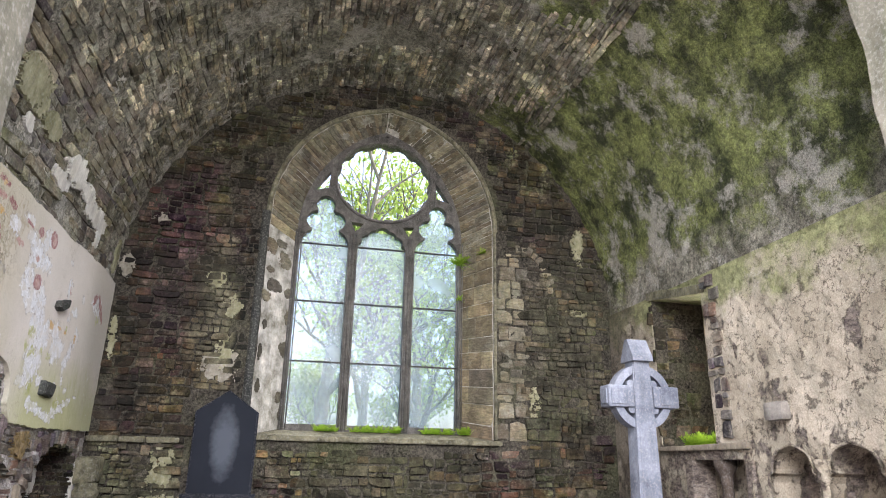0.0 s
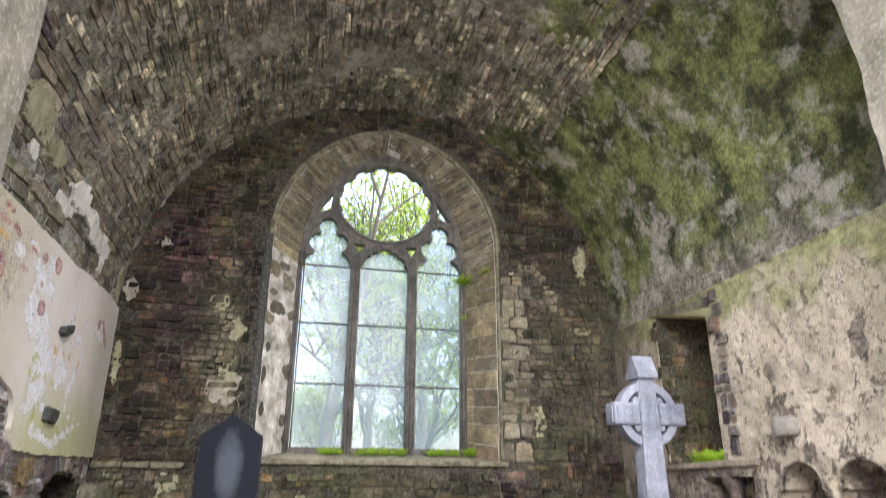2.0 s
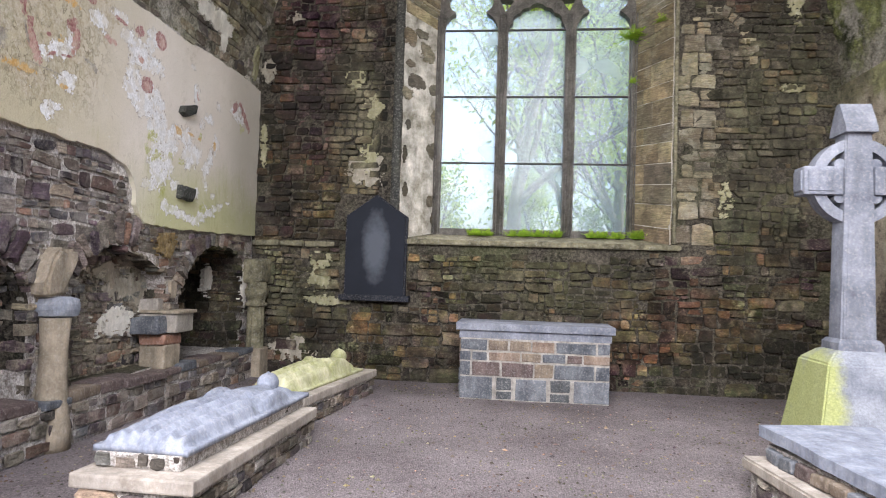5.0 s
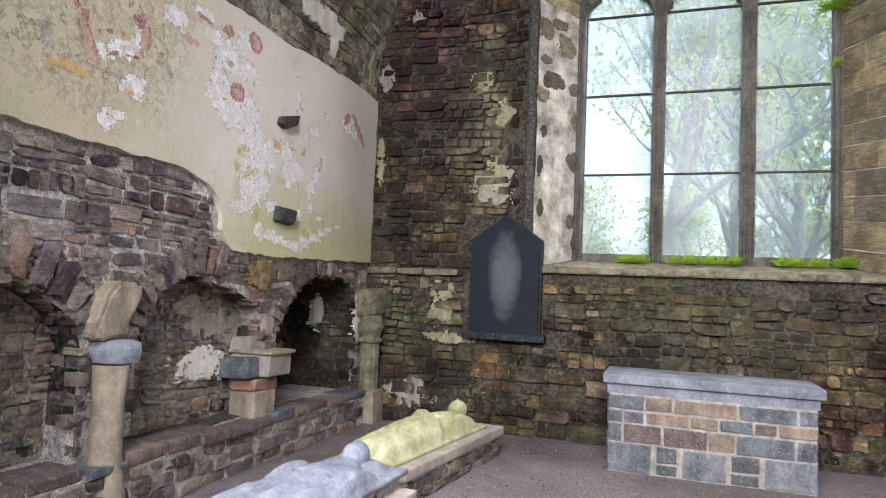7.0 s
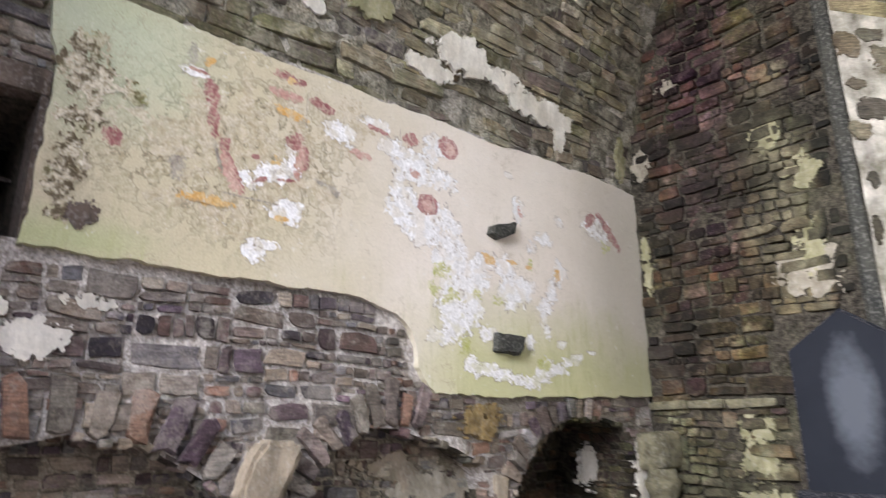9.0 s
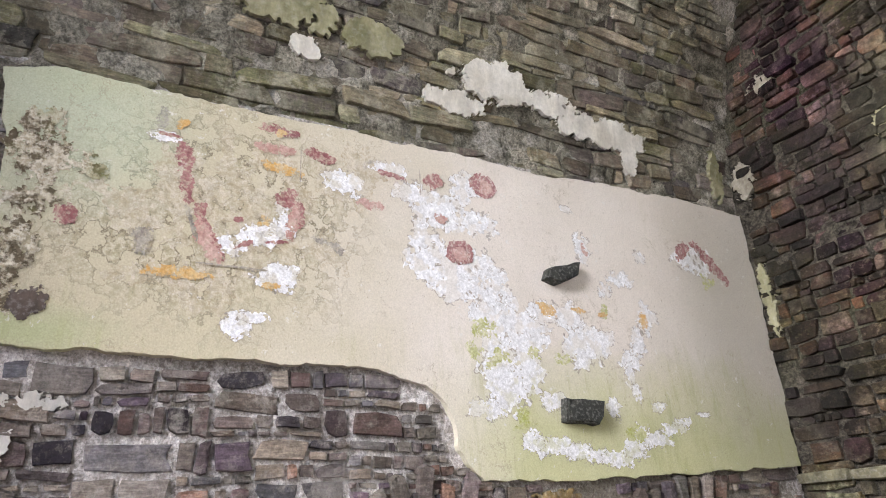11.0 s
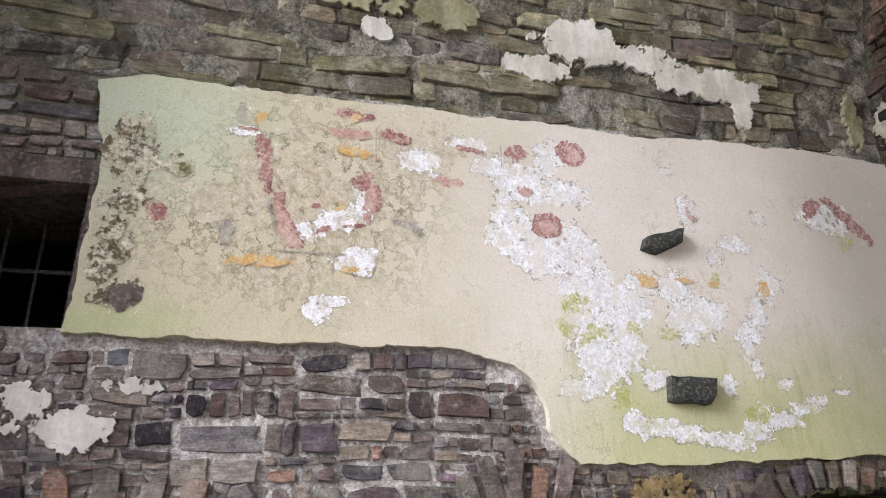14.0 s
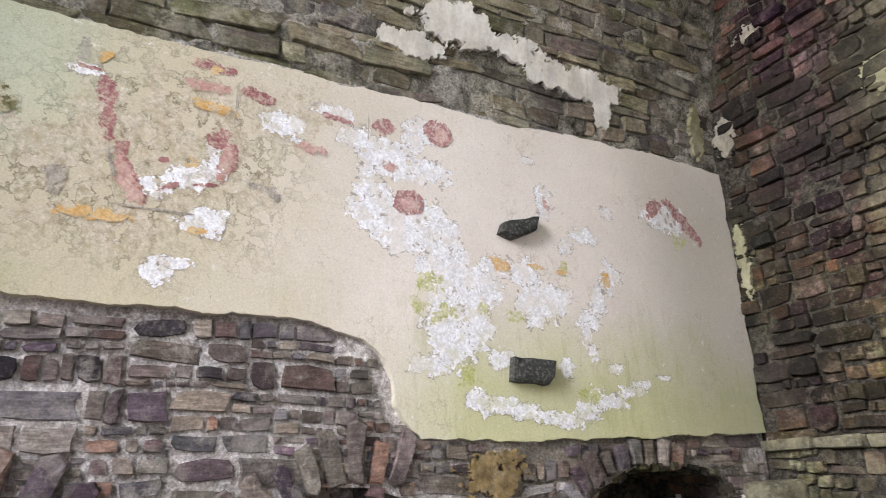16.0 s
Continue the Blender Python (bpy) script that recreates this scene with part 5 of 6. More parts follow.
# ---- trees outside ----
def leaf_material(name, a, b):
    m = Mat(name)
    pick = m.node("ShaderNodeNewGeometry").outputs["Random Per Island"]
    c = m.mix(pick, a, b)
    shine = m.node("ShaderNodeBsdfTranslucent", Color=c)
    m.done(c, 0.6, 0.3)
    s = m.node("ShaderNodeMixShader", Fac=0.5)
    m.t.links.new(m.b.outputs[0], s.inputs[1])
    m.t.links.new(shine.outputs[0], s.inputs[2])
    m.t.links.new(s.outputs[0], m.t.nodes["Material Output"].inputs[0])
    return m.m


LEAF = leaf_material("spring_leaves", (0.2, 0.3, 0.04), (0.42, 0.52, 0.1))


def tree(place, height, seed, label):
    r = random.Random(seed)
    t = thing("tree", place, label, "tree", "trees behind the ruin")
    wv, wf, lv, lf = [], [], [], []

    def limb(p, way, length, rad, level):
        n, k = 5, 6
        pts, q, w = [p], p.copy(), way.copy()
        for i in range(n):
            w = (w + Vector((r.uniform(-1, 1), r.uniform(-1, 1), r.uniform(-0.4, 0.7))) * 0.16).normalized()
            q = q + w * length / n
            pts.append(q.copy())
        o = len(wv)
        for i, c in enumerate(pts):
            rr = rad * (1 - 0.6 * i / n)
            ax = w.orthogonal().normalized()
            ay = w.cross(ax)
            wv.extend(c + (ax * math.cos(2 * math.pi * j / k) + ay * math.sin(2 * math.pi * j / k)) * rr for j in range(k))
        for i in range(n):
            for j in range(k):
                a = o + i * k + j
                b = o + i * k + (j + 1) % k
                wf.append((a, b, b + k, a + k))
        if level >= 3:
            for c in pts[1:]:
                for _ in range(6):
                    g = c + Vector((r.gauss(0, 1), r.gauss(0, 1), r.gauss(0, 0.8))) * 0.34
                    a = Vector((r.uniform(-1, 1), r.uniform(-1, 1), r.uniform(-1, 1))).normalized()
                    b = a.orthogonal().normalized()
                    size = r.uniform(0.07, 0.16)
                    k0 = len(lv)
                    lv.extend((g - a * size, g + b * size * 0.5, g + a * size, g - b * size * 0.5))
                    lf.append((k0, k0 + 1, k0 + 2, k0 + 3))
            return
        for _ in range((5, 4, 4)[level]):
            f = r.randrange(2, n + 1)
            side = Vector((r.uniform(-1, 1), r.uniform(-1, 1), r.uniform(0.1, 0.9))).normalized()
            limb(pts[f], (w * 0.55 + side * 0.8).normalized(), length * r.uniform(0.5, 0.72), rad * 0.45, level + 1)
        limb(pts[-1], w, length * 0.65, rad * 0.42, level + 1)

    limb(Vector((0, 0, -0.2)), Vector((r.uniform(-0.1, 0.1), r.uniform(-0.1, 0.1), 1)).normalized(), height * 0.42, height * 0.02, 0)
    mesh_object("trunk", wv, wf, BARK, t, smooth=True)
    tagged(mesh_object("crown", lv, lf, LEAF, t), "sparse fresh green spring leaves")


for i, (x, y, h) in enumerate(((1.2, 20.0, 15.0), (4.4, 22.0, 14.0), (3.0, 28.0, 15.0), (8.5, 26.0, 14.0), (6.0, 34.0, 11.0), (12.5, 36.0, 12.0), (-3.5, 36.0, 9.0), (1.8, 40.0, 9.0))):
    tree((x, y, -0.12), h, 40 + i, "tall broadleaf tree in fresh leaf behind the church")

# ---- dressed stones of the window reveal ----
def reveal_point(i_f, g, d=0.0):
    """A place on the reveal: i_f along its outline, g from the room (0) to the glass (1), d proud of it."""
    i = min(int(i_f), len(fine[0]) - 2)
    f = i_f - i
    p = []
    for o in fine:
        (a, b), (c, e) = o[i], o[i + 1]
        p.append((a + (c - a) * f, b + (e - b) * f))
    u, v = p[0][0] + (p[1][0] - p[0][0]) * g, p[0][1] + (p[1][1] - p[0][1]) * g
    to = Vector((MID - u, 0, max(0.0, 5.25 - v) * -1 if v > 5.25 else 0)).normalized()
    return Vector((u, EAST + 0.5 * g - 0.004, v)) + to * d


def reveal_blocks():
    r = random.Random(31)
    n = len(fine[0]) - 1
    lengths = [(Vector((*fine[0][i + 1], 0)) - Vector((*fine[0][i], 0))).length for i in range(n)]
    total, run, i = sum(lengths), 0.0, 0

    def where(s):
        k = 0
        while k < n - 1 and s > lengths[k]:
            s -= lengths[k]
            k += 1
        return k + min(s / lengths[k], 1.0)

    wall = window_1
    s = 0.03
    while s < total - 0.05:
        a = where(s)
        z, x = reveal_point(a, 0)[2], reveal_point(a, 0)[0]
        step = r.uniform(0.17, 0.36) if z < 5.2 else r.uniform(0.05, 0.1)
        b = where(min(s + step - 0.012, total))
        cuts = [0.02, r.uniform(0.3, 0.7), 0.97] if r.random() < 0.75 else [0.02, 0.97]
        for g0, g1 in zip(cuts, cuts[1:]):
            if x < MID and z < 4.9:
                continue
            d = r.uniform(0.012, 0.024)
            bm = bmesh.new()
            q = ((a, g0), (a, g1 - 0.015), (b, g1 - 0.015), (b, g0))
            mid = reveal_point((a + b) / 2, (g0 + g1) / 2, d)
            low = [bm.verts.new(reveal_point(*c, -0.01)) for c in q]
            up = [bm.verts.new(reveal_point(*c, d * 0.7)) for c in q]
            top = [bm.verts.new(reveal_point(*c, d) * 0.9 + mid * 0.1) for c in q]
            for e, f in ((low, up), (up, top)):
                for k in range(4):
                    bm.faces.new((e[k], e[(k + 1) % 4], f[(k + 1) % 4], f[k]))
            bm.faces.new(top)
            at_window(part("reveal_stone", bm, REVEAL_STONE if z < 5.2 else REVEAL_STONE_HIGH))
        s += step


REVEAL_STONE = stone_material("reveal_stone", [(p, (k[0] * 2.1, k[1] * 2.0, k[2] * 1.65)) for p, k in EARTH], "object", 0.4, 0.3, 0.3, 0.2, spread=(0.8, 1.2))
REVEAL_STONE_HIGH = stone_material("reveal_stone_mossy", [(p, (k[0] * 1.6, k[1] * 1.62, k[2] * 1.5)) for p, k in EARTH], "object", 0.6, 0.4, 0.6, 0.2, 0.4, ((0.13, 0.125, 0.09), (0.4, 0.38, 0.3)), spread=(0.8, 1.25))
reveal_blocks()
BARED = stone_material("bared_reveal_stone", [(p, tuple(v * 1.7 for v in c)) for p, c in EARTH], "object", 0.3, 0.3, 0.3, 0.2)
for k, (g, z, rg, rz) in enumerate(((0.12, 4.75, 0.16, 0.12), (0.6, 4.6, 0.2, 0.14), (0.15, 4.4, 0.13, 0.07), (0.35, 4.15, 0.22, 0.09), (0.82, 4.1, 0.12, 0.08), (0.1, 3.95, 0.12, 0.1), (0.85, 3.72, 0.1, 0.1), (0.15, 3.55, 0.08, 0.08),
                                    (0.8, 3.22, 0.13, 0.12), (0.08, 3.1, 0.06, 0.12), (0.78, 2.5, 0.08, 0.09), (0.12, 2.62, 0.07, 0.1), (0.9, 2.25, 0.07, 0.1), (0.45, 4.85, 0.16, 0.06))):
    vs, fs = patch_mesh(g * 0.67, z, rg * 0.67, rz, 500 + k, lambda u, v, d: (MID - 1.8 + 0.45 * u / 0.67 + d, EAST + 0.5 * u / 0.67 - d, v), 0.012, -0.02, 0.0, 0.8, 4.0)
    at_window(mesh_object("bared_stone", vs, fs, BARED))
# left jamb: the edge's shadow is in this dark colour, with the algae
at_window(part("jamb_moulding", ribbon([(MID - 1.81, 1.95 + 0.24 * i) for i in range(15)], 0.12, -0.02, 0.045, on_east, 1.0), ALGAE_SHADOW_STONE, label="jamb moulding, black with algae and a painted-in edge shadow"))
at_window(part("jamb_moulding", ribbon([(MID + 1.83, 1.95 + 0.24 * i) for i in range(15)], 0.05, -0.02, 0.035, on_east, -1.0), MOSSY_STONE, label="worn buff jamb moulding"))

# ---- ledges, plaster remnants and blocked arch on the east wall ----
for k, (x0, x1) in enumerate(((LEFT + 0.03, -2.2), (-2.19, -1.86), (-1.84, -1.42))):
    bm = box(x0, x1, EAST - 0.085 + 0.012 * k, EAST + 0.05, 1.79, 1.862, bevel=0.022, rough=0.014, seed=k)
    tagged(part("string_course", bm, MOSSY_STONE), "broken mossy stone ledge along the wall", "ledge", kind="structure")

def remnant(u, v, ru, rv, seed, material, to_world=on_east, d=0.03):
    vs, fs = patch_mesh(u, v, ru, rv, seed, to_world, d, -0.02, 0.0, 1.3, min(14.0, 0.9 / min(ru, rv)))
    tagged(mesh_object("plaster_remnant", vs, fs, material), "flaking remnant of old lime plaster on the stones", "plaster", "plaster remnants", kind="structure")


for k, (u, v, ru, rv, mat) in enumerate(((-1.02, 2.86, 0.24, 0.2, WASH_OLD), (-0.98, 3.1, 0.1, 0.2, MOSSY_WASH), (-2.08, 5.02, 0.12, 0.08, WASH_OLD),
                                         (-1.2, 4.15, 0.12, 0.14, MOSSY_WASH), (-0.95, 3.75, 0.12, 0.14, MOSSY_WASH), (-2.5, 3.2, 0.05, 0.3, MOSSY_WASH),
                                         (-2.47, 4.25, 0.1, 0.16, WASH_OLD), (-1.62, 1.45, 0.14, 0.26, MOSSY_WASH), (-1.95, 0.36, 0.27, 0.14, WASH_OLD),
                                         (-1.5, 1.05, 0.3, 0.06, MOSSY_WASH), (4.55, 4.0, 0.14, 0.06, MOSSY_WASH),
                                         (3.75, 2.55, 0.08, 0.2, MOSSY_WASH), (4.6, 5.2, 0.1, 0.3, MOSSY_WASH))):
    remnant(u, v, ru, rv, 70 + k, mat, on_east, 0.02 + 0.0013 * k)
voussoirs(wall_east, on_east, 3.1, 4.02, 4.3, 4.98, 9, 0.14, REVEAL_STONE_HIGH, 9, (0.01, 0.03), 0.45, 1.0)

# ---- ruined arcade details along the north wall ----
bench = thing("stone_bench", (LEFT + 0.12, 6.7, 0), "low rubble bench under the ruined arches", "bench", kind="structure")
bpy.context.view_layer.update()


def under(ob, t):
    ob.parent = t
    ob.matrix_parent_inverse = t.matrix_world.inverted()
    return ob


under(part("bench_core", box(LEFT - 0.05, LEFT + 0.2, WEST + 0.1, 9.62, -0.05, 0.36), MORTAR_L), bench)
r = random.Random(5)
y = WEST + 0.12
while y < 9.55:
    w = min(r.uniform(0.25, 0.6), 9.62 - y)
    under(part("bench_slab", box(LEFT - 0.1, LEFT + 0.23 + r.uniform(-0.03, 0.03), y + 0.006, y + w - 0.006, 0.33, 0.4 + r.uniform(-0.02, 0.03), bevel=0.018, rough=0.01, seed=int(y * 50)),
               (ALTAR_TONES["b"], ALTAR_TONES["p"], ALTAR_TONES["b"], ALTAR_TONES["p"], ALTAR_TONES["s"])[r.randrange(5)]), bench)
    y += w
bench_face = [s for s in courses(WEST + 0.15, 9.6, 0.0, 0.33, 61, 0.07, 0.16, 0.12, 0.36, 0.018) if s[0] + s[2] / 2 < 9.6]
lay(bench, bench_face, lambda u, v, d: (LEFT + 0.2 + d, u, v), STONE_L, STONE_L_FAR, lambda u, v: True, (0.01, 0.04), seed=6)
for ch in list(bench.children):
    if ch.name.startswith("stone"):
        ch.matrix_parent_inverse = bench.matrix_world.inverted()


def lathe(profile, n=20, flutes=0):
    """A turned shape from (radius, height) pairs; flutes: shallow grooves round it."""
    bm = bmesh.new()
    rows = []
    for rad, z in profile:
        rows.append([bm.verts.new(((rad * (1 - (0.09 if flutes and (k % 2) else 0))) * math.cos(2 * math.pi * k / n),
                                   (rad * (1 - (0.09 if flutes and (k % 2) else 0))) * math.sin(2 * math.pi * k / n), z)) for k in range(n)])
    for p, q in zip(rows, rows[1:]):
        for k in range(n):
            bm.faces.new((p[k], p[(k + 1) % n], q[(k + 1) % n], q[k]))
    bm.faces.new(rows[0][::-1])
    bm.faces.new(rows[-1])
    return bm


pillar = thing("engaged_pillar", (LEFT + 0.13, 5.9, 0), "worn pale round pillar with a blue-grey corbel", "pillar")
part("shaft", lathe([(0.155, -0.02), (0.15, 0.12), (0.125, 0.3), (0.108, 0.5), (0.1, 0.78), (0.112, 1.02)]), BUFF_STONE, pillar, "tapering worn shaft", True)
bm = box(-0.2, 0.09, -0.07, 0.17, 1.02, 1.18, bevel=0.065, rough=0.02)
part("corbel", bm, BLUE_STONE, pillar, "blue-grey rounded corbel")
bm = (prism(wavy([(-0.1, 1.2), (0.15, 1.2), (0.16, 1.36), (0.22, 1.5), (0.2, 1.56), (0.02, 1.57), (-0.09, 1.46), (-0.13, 1.34)], 0.07, 0.02, 3), 0.22, lambda u, v, d: (-0.2 + d, u, v)))
bmesh.ops.bevel(bm, geom=[e for e in bm.edges if max(v.co.x for v in e.verts) > -0.1], offset=0.03, segments=2, affect="EDGES")
for v in bm.verts:
    v.co += Vector((1.2, 1, 1)) * 0.022 * noise.noise(v.co * 6)
part("springer", bm, BUFF_STONE, pillar, "pale slanting springer stone")
stub = thing("broken_pier", (LEFT + 0.04, 7.72, 0.38), "stump of a broken pier with a projecting ledge stone", "pier")
part("block", box(-0.2, 0.08, -0.17, 0.15, 0.0, 0.25, bevel=0.025, rough=0.012, seed=1), BUFF_STONE, stub)
part("block", box(-0.2, 0.09, -0.2, 0.17, 0.255, 0.36, bevel=0.02, rough=0.012, seed=2), RED_STONE, stub)
part("block", box(-0.25, 0.06, -0.28, 0.1, 0.365, 0.55, bevel=0.03, rough=0.02, seed=3), ALTAR_TONES["s"], stub)
ledge_stone = part("ledge_stone", box(-0.25, 0.16, -0.1, 0.26, 0.38, 0.57, bevel=0.02, rough=0.01, seed=4), DRESSED, stub)
part("ledge_lip", box(-0.25, 0.19, -0.12, 0.29, 0.575, 0.61, bevel=0.012), BUFF_STONE, ledge_stone)
part("block", box(-0.3, -0.02, 0.08, 0.2, 0.72, 0.92, bevel=0.02, rough=0.02, seed=6), BUFF_STONE, stub)
part("block", box(-0.3, -0.05, -0.1, 0.2, 0.6, 0.72, bevel=0.02, rough=0.02, seed=7), DRESSED, stub)
shaft = thing("corner_column", (LEFT + 0.17, EAST - 0.17, 0), "fluted half-ruined corner column with a capital", "column")
part("base", box(-0.15, 0.15, -0.15, 0.15, -0.02, 0.38, bevel=0.03, rough=0.01, seed=8), BUFF_STONE, shaft)
part("shaft", lathe([(0.12, 0.37), (0.115, 0.95)], 24, 1), MOSSY_STONE, shaft, "fluted shaft")
part("capital", lathe([(0.12, 0.94), (0.152, 0.955), (0.15, 0.99), (0.118, 1.0), (0.12, 1.03), (0.16, 1.12), (0.165, 1.17), (0.135, 1.2), (0.13, 1.27), (0.06, 1.29)], 16), MOSSY_STONE, shaft, "worn bell capital", True)
part("springer_block", box(-0.18, 0.13, -0.13, 0.18, 1.265, 1.6, bevel=0.06, rough=0.035, seed=9), MOSSY_STONE, shaft, "shapeless worn springer block")
# dark linings and, in the third niche, dark stones put recess shade in colour
for k, (o, dp) in enumerate(((NICHES[0], -0.26), (NICHES[1], -0.26), (NICHES[2], -0.82))):
    us = [p[0] for p in o]
    inner = [s for s in rubble(min(us), max(us), 0.42, 1.66, 80 + k, 0.045, 0.13, 0.07, 0.3, 0.01) if inside(o, s[0], min(s[1], 1.5) - 0.03)]
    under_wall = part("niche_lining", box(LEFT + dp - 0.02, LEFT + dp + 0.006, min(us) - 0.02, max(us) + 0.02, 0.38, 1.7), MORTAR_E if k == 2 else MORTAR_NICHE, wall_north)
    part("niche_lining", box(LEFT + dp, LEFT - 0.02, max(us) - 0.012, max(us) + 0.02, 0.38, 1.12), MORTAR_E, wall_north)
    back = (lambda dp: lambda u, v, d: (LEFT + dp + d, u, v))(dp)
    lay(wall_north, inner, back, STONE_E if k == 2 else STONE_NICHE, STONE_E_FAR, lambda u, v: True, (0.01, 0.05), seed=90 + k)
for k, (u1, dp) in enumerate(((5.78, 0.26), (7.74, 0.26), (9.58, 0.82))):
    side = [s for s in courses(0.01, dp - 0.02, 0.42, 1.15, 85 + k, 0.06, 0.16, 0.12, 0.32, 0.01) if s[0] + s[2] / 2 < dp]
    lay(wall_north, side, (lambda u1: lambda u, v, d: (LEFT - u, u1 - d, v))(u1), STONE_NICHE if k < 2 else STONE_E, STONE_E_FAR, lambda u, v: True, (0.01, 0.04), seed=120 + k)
for k, (o, dp) in enumerate(((NICHES[0], 0.23), (NICHES[1], 0.23), (NICHES[2], 0.75))):
    mid = (min(p[0] for p in o) + max(p[0] for p in o)) / 2
    for j, (p, q) in enumerate(zip(o, o[1:])):
        run = math.hypot(q[0] - p[0], q[1] - p[1])
        if min(p[1], q[1]) < 0.95 or run < 0.06:
            continue
        tu, tv = (q[0] - p[0]) / run, (q[1] - p[1]) / run
        nu, nv = (-tv, tu) if -tv * (mid - p[0]) + tu * (0.9 - p[1]) > 0 else (tv, -tu)
        f = (lambda p, tu, tv, nu, nv: lambda u, v, d: (LEFT - u, p[0] + tu * v + nu * d, p[1] + tv * v + nv * d))(p, tu, tv, nu, nv)
        lay(wall_north, [s for s in courses(0.03, dp, 0.0, run, 300 + 20 * k + j, 0.05, 0.11, 0.12, 0.3, 0.012) if s[0] + s[2] / 2 < dp + 0.03], f, STONE_NICHE if k < 2 else STONE_E, STONE_E_FAR, lambda u, v: True, (0.0, 0.035), seed=310 + 20 * k + j)
remnant(7.22, 0.88, 0.3, 0.12, 93, LIMEWASH, lambda u, v, d: (LEFT - 0.26 + d, u, v), 0.05)
remnant(9.45, 1.28, 0.14, 0.2, 92, LIMEWASH, lambda u, v, d: (LEFT - 0.4 + d, u, v), 0.03)
remnant(7.45, 1.2, 0.42, 0.13, 96, WASH_OLD, lambda u, v, d: (LEFT - 0.26 + d, u, v), 0.04)
remnant(7.0, 1.36, 0.24, 0.1, 95, BUFF_STONE, lambda u, v, d: (LEFT - 0.26 + d, u, v), 0.045)
remnant(7.68, 1.7, 0.2, 0.11, 91, plain("ochre_lichen_crust", (0.13, 0.09, 0.035), (0.32, 0.23, 0.1), 14, 0.95, 40, 0.012), on_left, 0.035)
remnant(9.68, 1.2, 0.09, 0.26, 97, LIMEWASH, on_left, 0.03)
remnant(4.75, 2.05, 0.14, 0.08, 98, LIMEWASH, on_left, 0.026)
remnant(4.95, 2.25, 0.11, 0.035, 99, LIMEWASH, on_left, 0.03)
remnant(4.5, 2.15, 0.1, 0.1, 94, LIMEWASH, on_left, 0.028)

# ---- barred slit in the north wall, and an unseen box added to darken it ----
slit = thing("window_2", (LEFT, 4.22, 2.52), "small dark barred opening with a stone frame", "window", kind="structure")
for k in range(4):
    part("bar", box(-0.5, -0.482, -0.29 + 0.18 * k, -0.272 + 0.18 * k, 0.0, 0.755, bevel=0.004), IRON, slit)
for z in (0.42,):
    part("bar", box(-0.505, -0.478, -0.37, 0.39, z, z + 0.022, bevel=0.004), IRON, slit)
part("lintel", box(-0.35, 0.03, -0.5, 0.44, 0.755, 0.9, bevel=0.02, rough=0.008, seed=2), BROWN_LINTEL, slit)
part("jamb_stone", box(-0.3, 0.02, 0.395, 0.44, 0.0, 0.75, bevel=0.015, rough=0.008, seed=3), BROWN_LINTEL, slit)
# unseen closed shell behind the slit, added to shut out daylight
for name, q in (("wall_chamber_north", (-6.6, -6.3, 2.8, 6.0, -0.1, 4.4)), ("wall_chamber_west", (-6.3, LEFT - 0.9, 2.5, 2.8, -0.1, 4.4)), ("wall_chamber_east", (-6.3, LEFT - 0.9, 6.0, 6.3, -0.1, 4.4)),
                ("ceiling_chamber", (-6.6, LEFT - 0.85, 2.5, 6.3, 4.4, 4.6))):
    tagged(part(name, box(*q), MORTAR_E), "added unseen shell that keeps the slit dark", "ceiling" if "ceiling" in name else "wall", kind="structure")

# ---- south wall details ----
lintel = part("recess_lintel", deep(wavy([(7.3, 3.76), (8.68, 3.965), (8.68, 4.09), (7.3, 3.87)], 0.09, 0.012, 4), -0.5, 0.012, on_right), MOSSY_STONE)
tagged(lintel, "slab lintel over the south recess", "lintel", kind="structure")
jamb = part("recess_ledge", box(RIGHT - 0.05, RIGHT + 0.6, 6.75, 8.62, 1.79, 1.87, bevel=0.02, rough=0.012, seed=5), BUFF_STONE)
tagged(jamb, "worn stone sill of the recess over the piscina", "ledge", kind="structure")
part("recess_lining", box(RIGHT + 0.02, RIGHT + 0.85, 8.588, 8.62, 1.86, 3.96), MORTAR_E, wall_south)
recess_side = [s for s in courses(0.02, 0.85, 1.88, 3.94, 55, 0.09, 0.24, 0.14, 0.4, 0.003)if s[0] + s[2] / 2 < 0.84]
lay(wall_south, recess_side, lambda u, v, d: (RIGHT + u, 8.6 - d, v), STONE_E, STONE_E_FAR, lambda u, v: True, (0.0, 0.03), seed=41)
quoins = [s for s in courses(7.08, 7.36, 1.9, 3.94, 56, 0.1, 0.24, 0.12, 0.26)if s[0] + s[2] / 2 < 7.36]
lay(wall_south, quoins, on_right, STONE_L, STONE_L_FAR, lambda u, v: True, (0.01, 0.04), seed=42)
piscina = thing("piscina", (RIGHT, 7.385, 1.03), "double stone wash-niche with a little central column", "piscina", kind="structure")
part("shelf", box(-0.05, 0.4, -0.57, 0.57, 0.0, 0.06, bevel=0.015, rough=0.006), BUFF_STONE, piscina)
bm = lathe([(0.1, 0.06), (0.1, 0.09), (0.08, 0.11), (0.085, 0.13), (0.068, 0.15), (0.066, 0.37), (0.085, 0.39), (0.07, 0.42), (0.085, 0.48), (0.125, 0.56), (0.135, 0.58), (0.135, 0.66)], 14)
bmesh.ops.translate(bm, vec=(0.12, 0.02, 0.0), verts=bm.verts)
part("colonnette", bm, BROWN_LINTEL, piscina, "little moulded column", True)
